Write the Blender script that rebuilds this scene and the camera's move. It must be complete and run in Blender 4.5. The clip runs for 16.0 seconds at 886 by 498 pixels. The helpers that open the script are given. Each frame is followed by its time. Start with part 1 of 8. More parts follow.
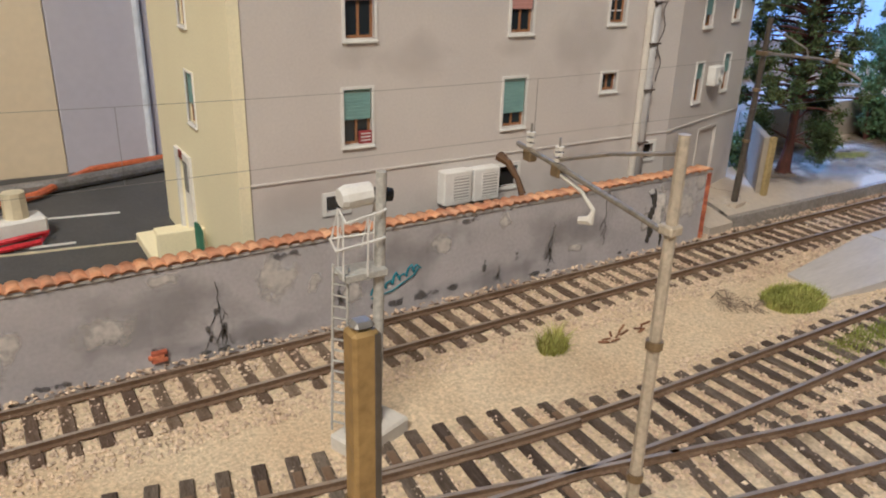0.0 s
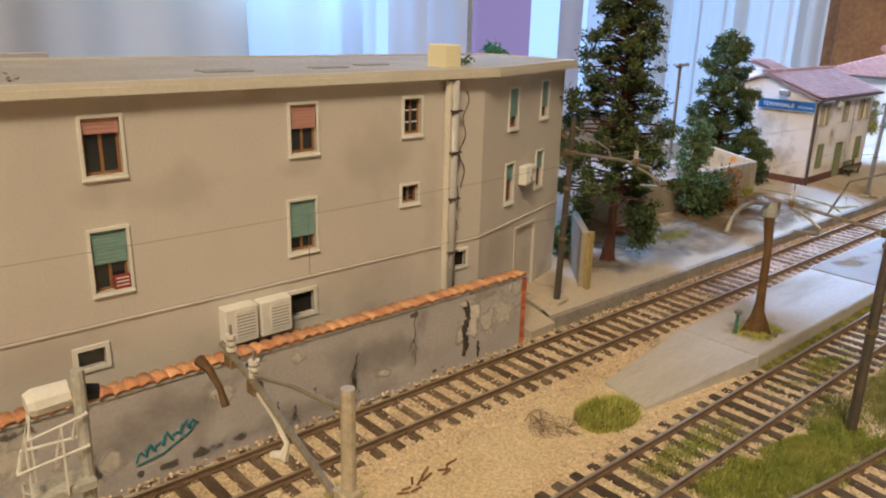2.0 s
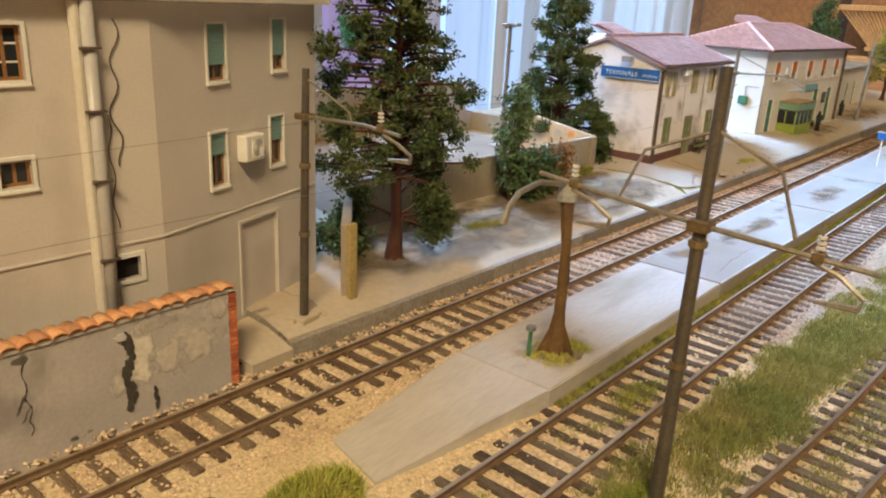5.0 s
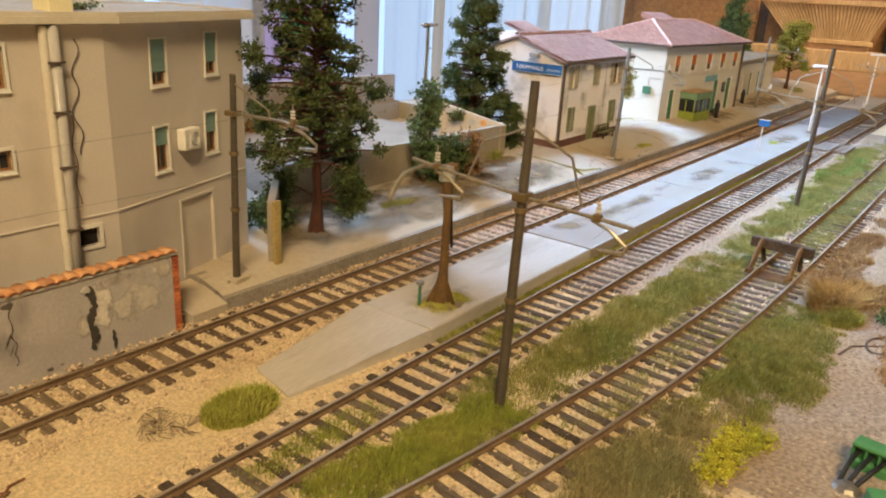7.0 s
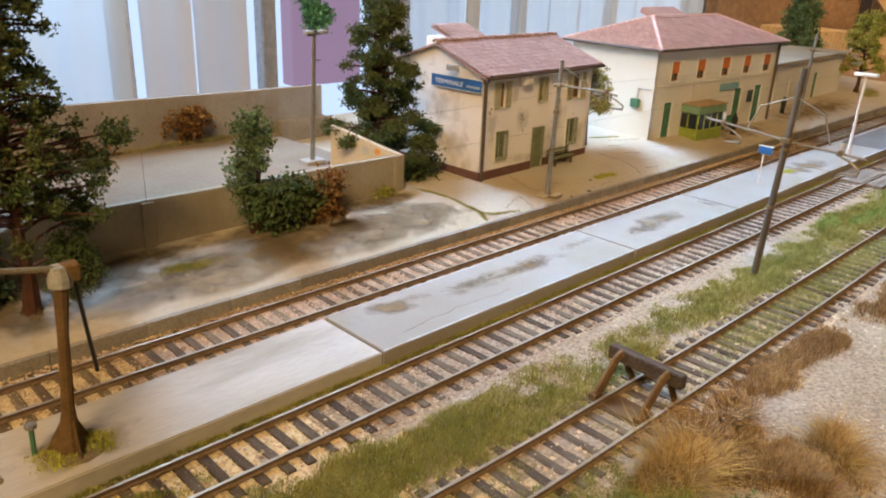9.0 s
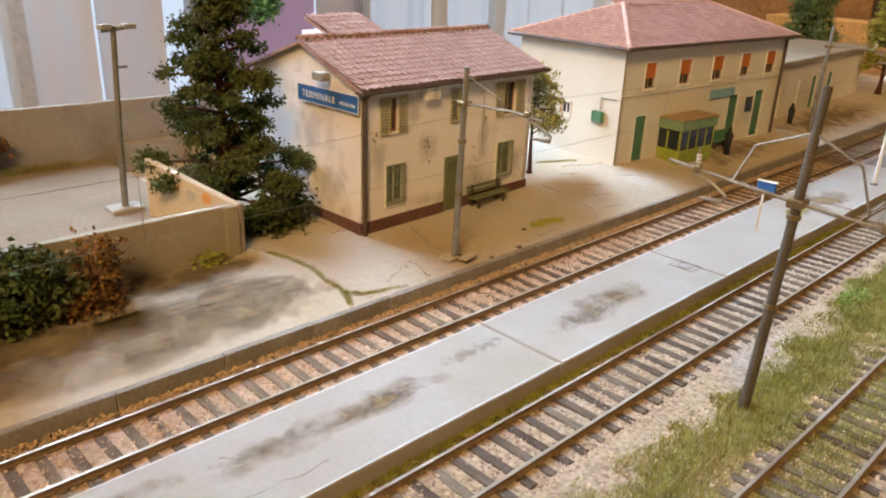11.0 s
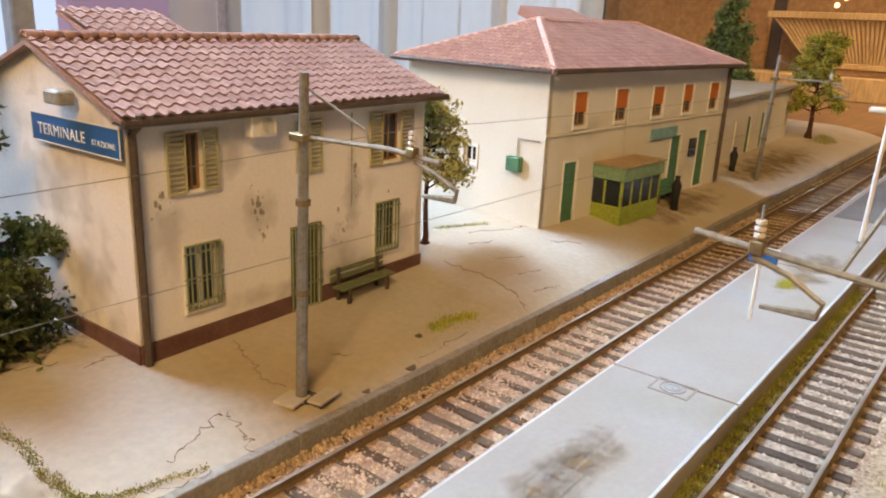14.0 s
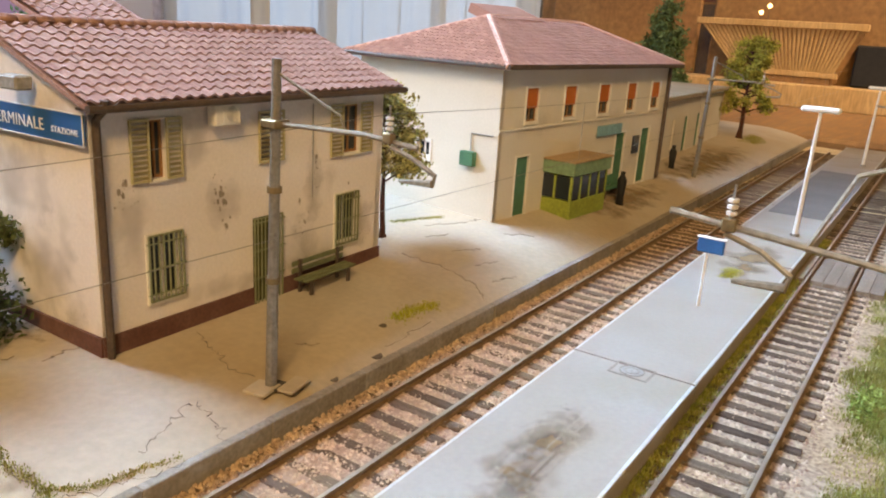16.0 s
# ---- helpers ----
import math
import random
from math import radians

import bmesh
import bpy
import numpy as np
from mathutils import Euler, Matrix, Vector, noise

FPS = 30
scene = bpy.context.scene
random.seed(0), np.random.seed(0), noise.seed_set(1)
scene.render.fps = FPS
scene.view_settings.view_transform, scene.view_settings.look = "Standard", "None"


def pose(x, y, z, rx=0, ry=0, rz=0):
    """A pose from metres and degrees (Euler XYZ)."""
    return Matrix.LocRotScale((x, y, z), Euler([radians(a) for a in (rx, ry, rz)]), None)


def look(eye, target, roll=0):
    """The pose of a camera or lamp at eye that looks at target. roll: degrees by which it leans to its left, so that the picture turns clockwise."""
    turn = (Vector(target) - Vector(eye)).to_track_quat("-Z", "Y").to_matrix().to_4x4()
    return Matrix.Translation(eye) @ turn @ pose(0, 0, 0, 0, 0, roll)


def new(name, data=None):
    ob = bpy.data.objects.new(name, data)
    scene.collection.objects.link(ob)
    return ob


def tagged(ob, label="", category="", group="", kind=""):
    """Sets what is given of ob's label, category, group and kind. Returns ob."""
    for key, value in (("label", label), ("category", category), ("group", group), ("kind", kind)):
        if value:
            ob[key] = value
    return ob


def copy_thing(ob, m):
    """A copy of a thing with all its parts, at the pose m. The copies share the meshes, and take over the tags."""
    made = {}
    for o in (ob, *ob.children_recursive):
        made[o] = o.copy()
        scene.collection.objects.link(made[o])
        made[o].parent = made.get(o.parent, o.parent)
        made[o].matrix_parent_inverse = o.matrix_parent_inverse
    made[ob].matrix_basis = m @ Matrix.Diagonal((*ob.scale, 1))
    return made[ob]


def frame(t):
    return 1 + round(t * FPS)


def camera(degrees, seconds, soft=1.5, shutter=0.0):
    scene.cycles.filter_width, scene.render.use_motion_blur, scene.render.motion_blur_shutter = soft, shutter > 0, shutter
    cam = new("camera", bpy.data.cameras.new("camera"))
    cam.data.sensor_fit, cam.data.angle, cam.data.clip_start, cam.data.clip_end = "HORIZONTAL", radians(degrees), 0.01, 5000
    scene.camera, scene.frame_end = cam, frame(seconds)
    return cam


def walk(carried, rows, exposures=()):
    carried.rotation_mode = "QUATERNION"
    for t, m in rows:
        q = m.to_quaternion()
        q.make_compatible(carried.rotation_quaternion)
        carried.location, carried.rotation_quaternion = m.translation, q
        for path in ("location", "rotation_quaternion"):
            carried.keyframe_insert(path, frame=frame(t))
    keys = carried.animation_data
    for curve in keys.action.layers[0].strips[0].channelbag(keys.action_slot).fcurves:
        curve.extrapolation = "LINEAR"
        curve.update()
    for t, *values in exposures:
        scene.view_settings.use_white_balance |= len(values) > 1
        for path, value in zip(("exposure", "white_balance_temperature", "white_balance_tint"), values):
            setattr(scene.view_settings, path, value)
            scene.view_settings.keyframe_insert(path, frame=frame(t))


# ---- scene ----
# A model railway at about 1:89. All lengths below are in scale metres; S turns them into true metres.
S = 0.0112
cam = camera(60.8, 16.0, soft=2.0)
PATH = [
    (0, (-21.703, -14.858, 9.341), (-11.762, 0.873, 2.012), 1.66),
    (0.5, (-21.922, -13.701, 7.976), (-10.282, 1.038, 1.100), 1.54),
    (1, (-21.023, -14.153, 8.732), (-8.683, 0.213, 2.303), 1.48),
    (1.5, (-19.991, -14.235, 10.688), (-7.442, 0.139, 4.695), 1.27),
    (2, (-18.277, -14.422, 10.901), (-5.643, -0.106, 4.948), 1.41),
    (2.5, (-16.243, -14.559, 9.040), (-3.618, -0.356, 2.805), 1.73),
    (3, (-14.650, -14.347, 8.238), (-2.332, 0.001, 1.727), 1.92),
    (3.5, (-12.372, -12.997, 8.548), (0.083, 1.230, 2.031), 1.81),
    (4, (-10.107, -12.355, 8.987), (2.373, 1.761, 2.278), 1.83),
    (4.5, (-8.126, -12.826, 9.528), (5.335, 0.495, 3.098), 2.10),
    (4.7, (-8.652, -12.742, 9.221), (5.465, -0.004, 3.016), 2.70),
    (7, (-12.337, -17.177, 10.461), (2.837, -5.931, 3.881), 3.21),
    (7.5, (-11.054, -18.909, 10.358), (3.861, -7.369, 3.696), 3.19),
    (8, (-6.792, -20.247, 11.074), (7.567, -8.076, 4.316), 3.04),
    (8.5, (-1.874, -20.672, 11.767), (11.832, -7.851, 4.854), 2.71),
    (9, (2.164, -20.228, 11.769), (15.324, -6.959, 4.645), 2.30),
    (9.5, (5.272, -18.294, 11.572), (18.081, -4.830, 4.178), 1.94),
    (10, (8.807, -17.671, 12.053), (21.520, -4.240, 4.439), 1.73),
    (12.5, (19.106, -10.507, 8.567), (32.989, 2.413, 2.215), 3.05),
    (13, (20.376, -9.976, 8.339), (34.612, 2.683, 2.249), 2.66),
    (13.5, (21.645, -9.242, 8.720), (36.273, 3.038, 2.784), 2.34),
    (14, (22.881, -8.399, 8.546), (37.936, 3.408, 2.719), 2.55),
    (14.5, (23.606, -7.898, 8.272), (39.125, 3.310, 2.480), 2.93),
    (15, (24.027, -7.934, 8.139), (39.881, 2.810, 2.377), 3.33),
    (15.5, (23.623, -8.421, 8.141), (39.851, 1.767, 2.408), 3.84),
    (16, (22.223, -8.012, 8.275), (38.289, 2.449, 2.578), 3.60),
]
EXPOSURES = [
    (0.0, 0.11, 4050, 18), (1.0, 0.16, 4300, 19), (2.0, -0.05, 4850, 15), (2.6, 0.12, 5300, 14), (3.0, 0.16, 5350, 11), (4.0, 0.26, 5300, 14), (4.5, 0.21, 5250, 13), (7.0, 0.08, 5650, 11), (8.0, 0.10, 5750, 11), (8.5, -0.02, 5900, 12), (9.0, -0.07, 6250, 13), (10.0, -0.15, 7050, 16), (12.5, -0.17, 7150, 17), (13.5, -0.13, 7000, 17), (16.0, -0.14, 6700, 15),
]
walk(cam, [(t, look(Vector(eye) * S, Vector(target) * S, roll)) for t, eye, target, roll in PATH], EXPOSURES)

# ---- light: cool daylight through the curtained window behind the layout, a warm room lamp, an added far fill ----
world = bpy.data.worlds.new("sky")
scene.world = world
world.use_nodes = True
sky = world.node_tree.nodes.new("ShaderNodeTexSky")
sky.sky_type, sky.sun_disc = "NISHITA", False
sky.sun_elevation, sky.sun_rotation = radians(40), radians(0)
world.node_tree.links.new(sky.outputs[0], world.node_tree.nodes["Background"].inputs[0])
world.node_tree.nodes["Background"].inputs[1].default_value = 0.035


def area_lamp(name, eye, target, sx, sy, watts, colour, spread=180):
    data = bpy.data.lights.new(name, "AREA")
    data.shape, data.size, data.size_y, data.energy, data.color = "RECTANGLE", sx * S, sy * S, watts, colour
    data.spread = radians(spread)
    ob = new(name, data)
    ob.matrix_world = look(Vector(eye) * S, Vector(target) * S)
    return ob


area_lamp("window_daylight", (37, 44, 57), (44, 0, 2), 54, 22, 1.55, (0.47, 0.71, 1.0), 30)
area_lamp("window_skylight", (18, 50, 34), (46, 6, 3), 30, 40, 3.2, (0.56, 0.76, 1.0), 110)
area_lamp("ceiling_lamp_light", (-95, -85, 138), (-4, 0, 0), 60, 30, 52.0, (1.0, 0.69, 0.31))
# Unseen fill, added to brighten the crate and the far wall.
area_lamp("far_fill_light", (105, -70, 110), (150, 12, 5), 40, 30, 5.0, (1.0, 0.74, 0.46), 60)


# ---- helpers ----
def material(name, c1, c2=None, scale=1.5, rough=0.85, bump=0.3, fine=14.0, depth=0.03, metal=0.0, grain=0.25, rnd=0.0, island=0.0,
             stain=None, stain_scale=0.6, stain_at=0.56, stain_soft=0.12, stretch=(1, 1, 1), spec=0.3):
    """Two tones in large patches, fine grain, optional stains, and relief, in scale metres."""
    m = bpy.data.materials.new(name)
    m.use_nodes = True
    nt = m.node_tree
    n, l = nt.nodes, nt.links
    bsdf = n["Principled BSDF"]
    co = n.new("ShaderNodeTexCoord")
    mp = n.new("ShaderNodeMapping")
    mp.inputs["Scale"].default_value = [s / S for s in stretch]
    l.new(co.outputs["Object"], mp.inputs["Vector"])
    info = n.new("ShaderNodeObjectInfo")
    add = n.new("ShaderNodeVectorMath")
    add.operation = "MULTIPLY_ADD"
    add.inputs[1].default_value = (37, 37, 37)
    comb = n.new("ShaderNodeCombineXYZ")
    for i in range(3):
        l.new(info.outputs["Random"], comb.inputs[i])
    l.new(comb.outputs[0], add.inputs[0])
    l.new(mp.outputs[0], add.inputs[2])
    vec = add.outputs[0] if rnd else mp.outputs[0]

    def tex(sc, detail=4.0):
        t = n.new("ShaderNodeTexNoise")
        t.inputs["Scale"].default_value = sc
        t.inputs["Detail"].default_value = detail
        l.new(vec, t.inputs["Vector"])
        return t.outputs["Fac"]

    def span(fac, a, b, lo=0.0, hi=1.0):
        r = n.new("ShaderNodeMapRange")
        for k, v in zip((1, 2, 3, 4), (a, b, lo, hi)):
            r.inputs[k].default_value = v
        l.new(fac, r.inputs[0])
        return r.outputs[0]

    def mix(fac, a, b, kind="MIX"):
        x = n.new("ShaderNodeMix")
        x.data_type, x.blend_type = "RGBA", kind
        for sock, v in ((x.inputs[0], fac), (x.inputs[6], a), (x.inputs[7], b)):
            if isinstance(v, bpy.types.NodeSocket):
                l.new(v, sock)
            else:
                sock.default_value = (*v, 1) if isinstance(v, tuple) else v
        return x.outputs[2]

    c2 = c2 or tuple(c * 0.8 for c in c1)
    col = mix(span(tex(scale), 0.35, 0.65), c1, c2)
    fine_fac = tex(fine, 5.0)
    if stain:
        col = mix(span(tex(stain_scale, 6.0), stain_at, stain_at + stain_soft), col, stain)
    g = n.new("ShaderNodeHueSaturation")
    l.new(span(fine_fac, 0.3, 0.7, 1 - grain, 1 + grain * 0.6), g.inputs["Value"])
    l.new(col, g.inputs["Color"])
    col = g.outputs[0]
    if rnd or island:
        h = n.new("ShaderNodeHueSaturation")
        if island:
            geo = n.new("ShaderNodeNewGeometry")
            src, amt = geo.outputs["Random Per Island"], island
        else:
            src, amt = info.outputs["Random"], rnd
        l.new(span(src, 0, 1, 1 - amt, 1 + amt), h.inputs["Value"])
        l.new(span(src, 0, 1, 0.5 - amt * 0.03, 0.5 + amt * 0.03), h.inputs["Hue"])
        l.new(col, h.inputs["Color"])
        col = h.outputs[0]
    l.new(col, bsdf.inputs["Base Color"])
    l.new(span(fine_fac, 0.3, 0.7, max(rough - 0.12, 0.05), min(rough + 0.1, 1)), bsdf.inputs["Roughness"])
    bsdf.inputs["Metallic"].default_value = metal
    bsdf.inputs["Specular IOR Level"].default_value = spec
    if bump:
        b = n.new("ShaderNodeBump")
        b.inputs["Strength"].default_value = bump
        b.inputs["Distance"].default_value = depth * S
        l.new(fine_fac, b.inputs["Height"])
        l.new(b.outputs[0], bsdf.inputs["Normal"])
    return m


def glass(name, colour=(0.02, 0.025, 0.03)):
    m = bpy.data.materials.new(name)
    m.use_nodes = True
    b = m.node_tree.nodes["Principled BSDF"]
    b.inputs["Base Color"].default_value = (*colour, 1)
    b.inputs["Roughness"].default_value = 0.12
    return m


def mesh_from(bm, name):
    me = bpy.data.meshes.new(name)
    bmesh.ops.scale(bm, vec=(S, S, S), verts=bm.verts)
    bm.to_mesh(me)
    bm.free()
    return me


def part(name, bm, mat, parent=None, label="", smooth=False):
    """A bmesh in scale metres as one mesh object, under a thing or a part."""
    me = bm if isinstance(bm, bpy.types.Mesh) else mesh_from(bm, name)
    if mat and not me.materials:
        me.materials.append(mat)
    if smooth:
        me.polygons.foreach_set("use_smooth", [True] * len(me.polygons))
    ob = new(name, me)
    if isinstance(parent, Side):
        ob.parent, ob.matrix_basis = parent.thing, parent.basis
    elif parent:
        ob.parent = parent
    return tagged(ob, label)


def empty(name, x=0, y=0, z=0, rz=0, label="", category="", group="", kind="", rx=0, ry=0):
    ob = new(name)
    ob.matrix_basis = pose(x * S, y * S, z * S, rx, ry, rz)
    return tagged(ob, label, category, group, kind)


class Side:
    """One face of a building: parts given to it go under the building, laid out in the face's own axes."""

    def __init__(self, thing, x=0, y=0, z=0, rz=0):
        self.thing, self.basis = thing, pose(x * S, y * S, z * S, 0, 0, rz)


def place(x, y, z, rx=0, ry=0, rz=0):
    return pose(x * S, y * S, z * S, rx, ry, rz)


def data_mesh(name, verts, faces, mat, smooth=False):
    me = bpy.data.meshes.new(name)
    me.from_pydata((np.asarray(verts, float) * S).tolist(), [], [list(map(int, f)) for f in faces])
    me.materials.append(mat)
    if smooth:
        me.polygons.foreach_set("use_smooth", [True] * len(me.polygons))
    me.update()
    return me


def box(bm, x0, x1, y0, y1, z0, z1, bevel=0.0, m=None):
    v = [bm.verts.new((x, y, z)) for x in (x0, x1) for y in (y0, y1) for z in (z0, z1)]
    fs = [bm.faces.new([v[i] for i in q]) for q in ((0, 1, 3, 2), (4, 6, 7, 5), (0, 4, 5, 1), (2, 3, 7, 6), (0, 2, 6, 4), (1, 5, 7, 3))]
    if bevel:
        out = bmesh.ops.bevel(bm, geom=list({e for f in fs for e in f.edges}), offset=bevel, segments=1, affect="EDGES")
        v = list({w for f in out["faces"] for w in f.verts} | {w for w in v if w.is_valid})
    if m is not None:
        bmesh.ops.transform(bm, matrix=m, verts=v)
    return bm


def Box(*a, **k):
    return box(bmesh.new(), *a, **k)


def tube(bm, pts, r, n=8, cap=True):
    """A round bar along pts; r is one radius or one for each point."""
    pts = [Vector(p) for p in pts]
    rs = r if isinstance(r, (list, tuple)) else [r] * len(pts)
    rings, ref = [], None
    for i, p in enumerate(pts):
        d = (pts[min(i + 1, len(pts) - 1)] - pts[max(i - 1, 0)]).normalized()
        if ref is None:
            ref = d.orthogonal().normalized()
        u = (ref - d * ref.dot(d)).normalized()
        ref, w = u, d.cross(u)
        rings.append([bm.verts.new(p + rs[i] * (math.cos(a) * u + math.sin(a) * w)) for a in (2 * math.pi * k / n for k in range(n))])
    for a, b in zip(rings, rings[1:]):
        for k in range(n):
            bm.faces.new((a[k], a[(k + 1) % n], b[(k + 1) % n], b[k]))
    if cap:
        bm.faces.new(rings[0][::-1])
        bm.faces.new(rings[-1])
    return bm


def Tube(pts, r, n=8):
    return tube(bmesh.new(), pts, r, n)


def prism(poly, z0, z1):
    """A plan polygon (counter-clockwise) raised from z0 to z1."""
    bm = bmesh.new()
    a = [bm.verts.new((x, y, z0)) for x, y in poly]
    b = [bm.verts.new((x, y, z1)) for x, y in poly]
    bm.faces.new(a[::-1])
    bm.faces.new(b)
    for i in range(len(poly)):
        j = (i + 1) % len(poly)
        bm.faces.new((a[i], a[j], b[j], b[i]))
    return bm


def holed_wall(length, z0, z1, thick, holes, top=None):
    """A wall along +x from 0, its face at y=0 and its back at y=thick, with rectangular openings (x0, x1, z0, z1) through it.
    top: optional function of x for a sloped top."""
    bm = bmesh.new()
    xs = sorted({0.0, length, *(h[0] for h in holes), *(h[1] for h in holes)})
    zs = sorted({z0, z1, *(h[2] for h in holes), *(h[3] for h in holes)})
    solid = {}
    for i in range(len(xs) - 1):
        for j in range(len(zs) - 1):
            cx, cz = (xs[i] + xs[i + 1]) / 2, (zs[j] + zs[j + 1]) / 2
            solid[i, j] = not any(h[0] < cx < h[1] and h[2] < cz < h[3] for h in holes)
    cache = {}

    def v(x, y, z):
        k = (x, y, z)
        if k not in cache:
            cache[k] = bm.verts.new((x, y, top(x) if top and z == z1 else z))
        return cache[k]

    for (i, j), s in solid.items():
        if not s:
            continue
        a, b, c, d = xs[i], xs[i + 1], zs[j], zs[j + 1]
        bm.faces.new((v(a, 0, c), v(b, 0, c), v(b, 0, d), v(a, 0, d)))
        bm.faces.new((v(a, thick, c), v(a, thick, d), v(b, thick, d), v(b, thick, c)))
        if not solid.get((i - 1, j)):
            bm.faces.new((v(a, 0, c), v(a, 0, d), v(a, thick, d), v(a, thick, c)))
        if not solid.get((i + 1, j)):
            bm.faces.new((v(b, 0, c), v(b, thick, c), v(b, thick, d), v(b, 0, d)))
        if not solid.get((i, j - 1)):
            bm.faces.new((v(a, 0, c), v(a, thick, c), v(b, thick, c), v(b, 0, c)))
        if not solid.get((i, j + 1)):
            bm.faces.new((v(a, 0, d), v(b, 0, d), v(b, thick, d), v(a, thick, d)))
    return bm


def ring(x0, x1, z0, z1, w, y0, y1):
    """A rectangular frame of width w, in the plane of a wall along x."""
    bm = bmesh.new()
    box(bm, x0, x1, y0, y1, z1 - w, z1)
    box(bm, x0, x1, y0, y1, z0, z0 + w)
    box(bm, x0, x0 + w, y0, y1, z0 + w, z1 - w)
    box(bm, x1 - w, x1, y0, y1, z0 + w, z1 - w)
    return bm


rng = np.random.default_rng(7)


def wobble(x, y, s=1.0, seed=0.0):
    return noise.noise(Vector((x * s, y * s, seed)))


def smooth_step(a, b, x):
    t = min(max((x - a) / (b - a), 0.0), 1.0)
    return t * t * (3 - 2 * t)


def lerp(x, xs, ys):
    return float(np.interp(x, xs, ys))


# ---- materials ----
M_SAND = material("sandy_ballast", (0.71, 0.585, 0.375), (0.645, 0.505, 0.305), scale=0.5, fine=11, bump=0.6, depth=0.06, grain=0.3, stain=(0.2, 0.15, 0.1), stain_scale=0.35, stain_at=0.62)
M_STONE = material("ballast_stone", (0.66, 0.535, 0.375), (0.57, 0.43, 0.285), scale=0.4, fine=8, bump=0.2, grain=0.2, island=0.28)
M_SLEEPER = material("sleeper_wood", (0.095, 0.072, 0.053), (0.15, 0.118, 0.09), spec=0.12, scale=2.0, fine=16, stretch=(3, 0.6, 1), bump=0.6, rnd=0.35, grain=0.35)
M_RAIL = material("rusty_rail", (0.18, 0.115, 0.065), (0.25, 0.175, 0.105), scale=1.0, fine=12, rough=0.7, bump=0.3, metal=0.2)
M_RAILTOP = material("polished_rail_head", (0.56, 0.49, 0.40), (0.34, 0.265, 0.185), scale=0.25, fine=6, rough=0.4, metal=0.55, bump=0.1, grain=0.1)
M_CONC = material("platform_concrete", (0.35, 0.318, 0.285), (0.325, 0.285, 0.235), scale=0.3, fine=7, rough=0.65, spec=0.4, bump=0.2, grain=0.08, stain=(0.31, 0.265, 0.195), stain_scale=0.22, stain_at=0.54, stain_soft=0.15)
M_PAVE = material("pavement_concrete", (0.50, 0.445, 0.36), (0.475, 0.39, 0.275), scale=0.2, fine=5, rough=0.65, spec=0.4, bump=0.3, grain=0.10, stain=(0.38, 0.29, 0.18), stain_scale=0.16, stain_at=0.50, stain_soft=0.22)
# Paler than M_CONC to lift ramp and first slab, which the daylight lamp misses.
M_CONCPALE = material("brightened_concrete", (0.56, 0.52, 0.475), (0.49, 0.45, 0.395), scale=0.4, fine=7, rough=0.6, spec=0.4, bump=0.2, grain=0.1, stain=(0.36, 0.31, 0.24), stain_scale=0.3, stain_at=0.56, stain_soft=0.12, stretch=(0.35, 1.6, 1))
M_KERB = material("kerb_stone", (0.33, 0.295, 0.255), (0.25, 0.22, 0.185), scale=1.0, fine=10, bump=0.3, rnd=0.12)
M_WALLGREY = material("grey_rendered_wall", (0.50, 0.465, 0.455), (0.42, 0.39, 0.385), scale=0.5, fine=10, bump=0.35, grain=0.1, stain=(0.52, 0.5, 0.48), stain_scale=0.55, stain_at=0.63, stain_soft=0.05)
M_PATCH = material("pale_plaster_patch", (0.56, 0.54, 0.51), (0.47, 0.45, 0.43), scale=1.5, fine=9, bump=0.2, grain=0.08)
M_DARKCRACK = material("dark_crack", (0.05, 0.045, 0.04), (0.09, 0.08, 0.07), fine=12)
M_TERRA = material("terracotta_tile", (0.60, 0.28, 0.115), (0.62, 0.36, 0.19), scale=2, fine=12, bump=0.25, rnd=0.2, grain=0.2)
M_BRICK = material("red_brick", (0.58, 0.19, 0.075), (0.46, 0.14, 0.055), scale=4, fine=12, rnd=0.25, bump=0.4)
M_FACADE = material("grey_beige_facade", (0.62, 0.57, 0.51), (0.575, 0.525, 0.475), scale=0.3, fine=14, bump=0.15, grain=0.05, stain=(0.44, 0.40, 0.36), stain_scale=0.3, stain_at=0.64)
M_FACADE2 = material("cream_facade", (0.86, 0.78, 0.50), (0.82, 0.74, 0.47), scale=0.3, fine=14, bump=0.15, grain=0.05)
M_CORNICE = material("cream_cornice", (0.66, 0.62, 0.54), (0.6, 0.55, 0.46), scale=0.5, fine=10, bump=0.1, grain=0.06)
M_ROOFFLAT = material("flat_roof", (0.46, 0.44, 0.40), (0.40, 0.375, 0.335), scale=0.4, fine=8, bump=0.15, stain=(0.36, 0.33, 0.28), stain_scale=0.5, stain_at=0.62)
M_WHITE = material("white_paint", (0.76, 0.74, 0.69), (0.70, 0.67, 0.61), scale=2, fine=16, bump=0.1, grain=0.06)
M_TEAL = material("teal_roller_blind", (0.23, 0.36, 0.33), (0.20, 0.32, 0.295), scale=2, fine=10, stretch=(1, 1, 8), bump=0.3, grain=0.1)
M_PINK = material("pink_roller_blind", (0.50, 0.27, 0.22), (0.45, 0.24, 0.2), scale=2, fine=10, stretch=(1, 1, 8), bump=0.3, grain=0.1)
M_WOOD = material("brown_window_wood", (0.33, 0.17, 0.06), (0.25, 0.12, 0.045), scale=2, fine=14, stretch=(4, 4, 1), bump=0.2)
M_GLASS = glass("dark_window_glass")
M_DARK = material("dark_interior", (0.02, 0.018, 0.016), fine=6, bump=0)
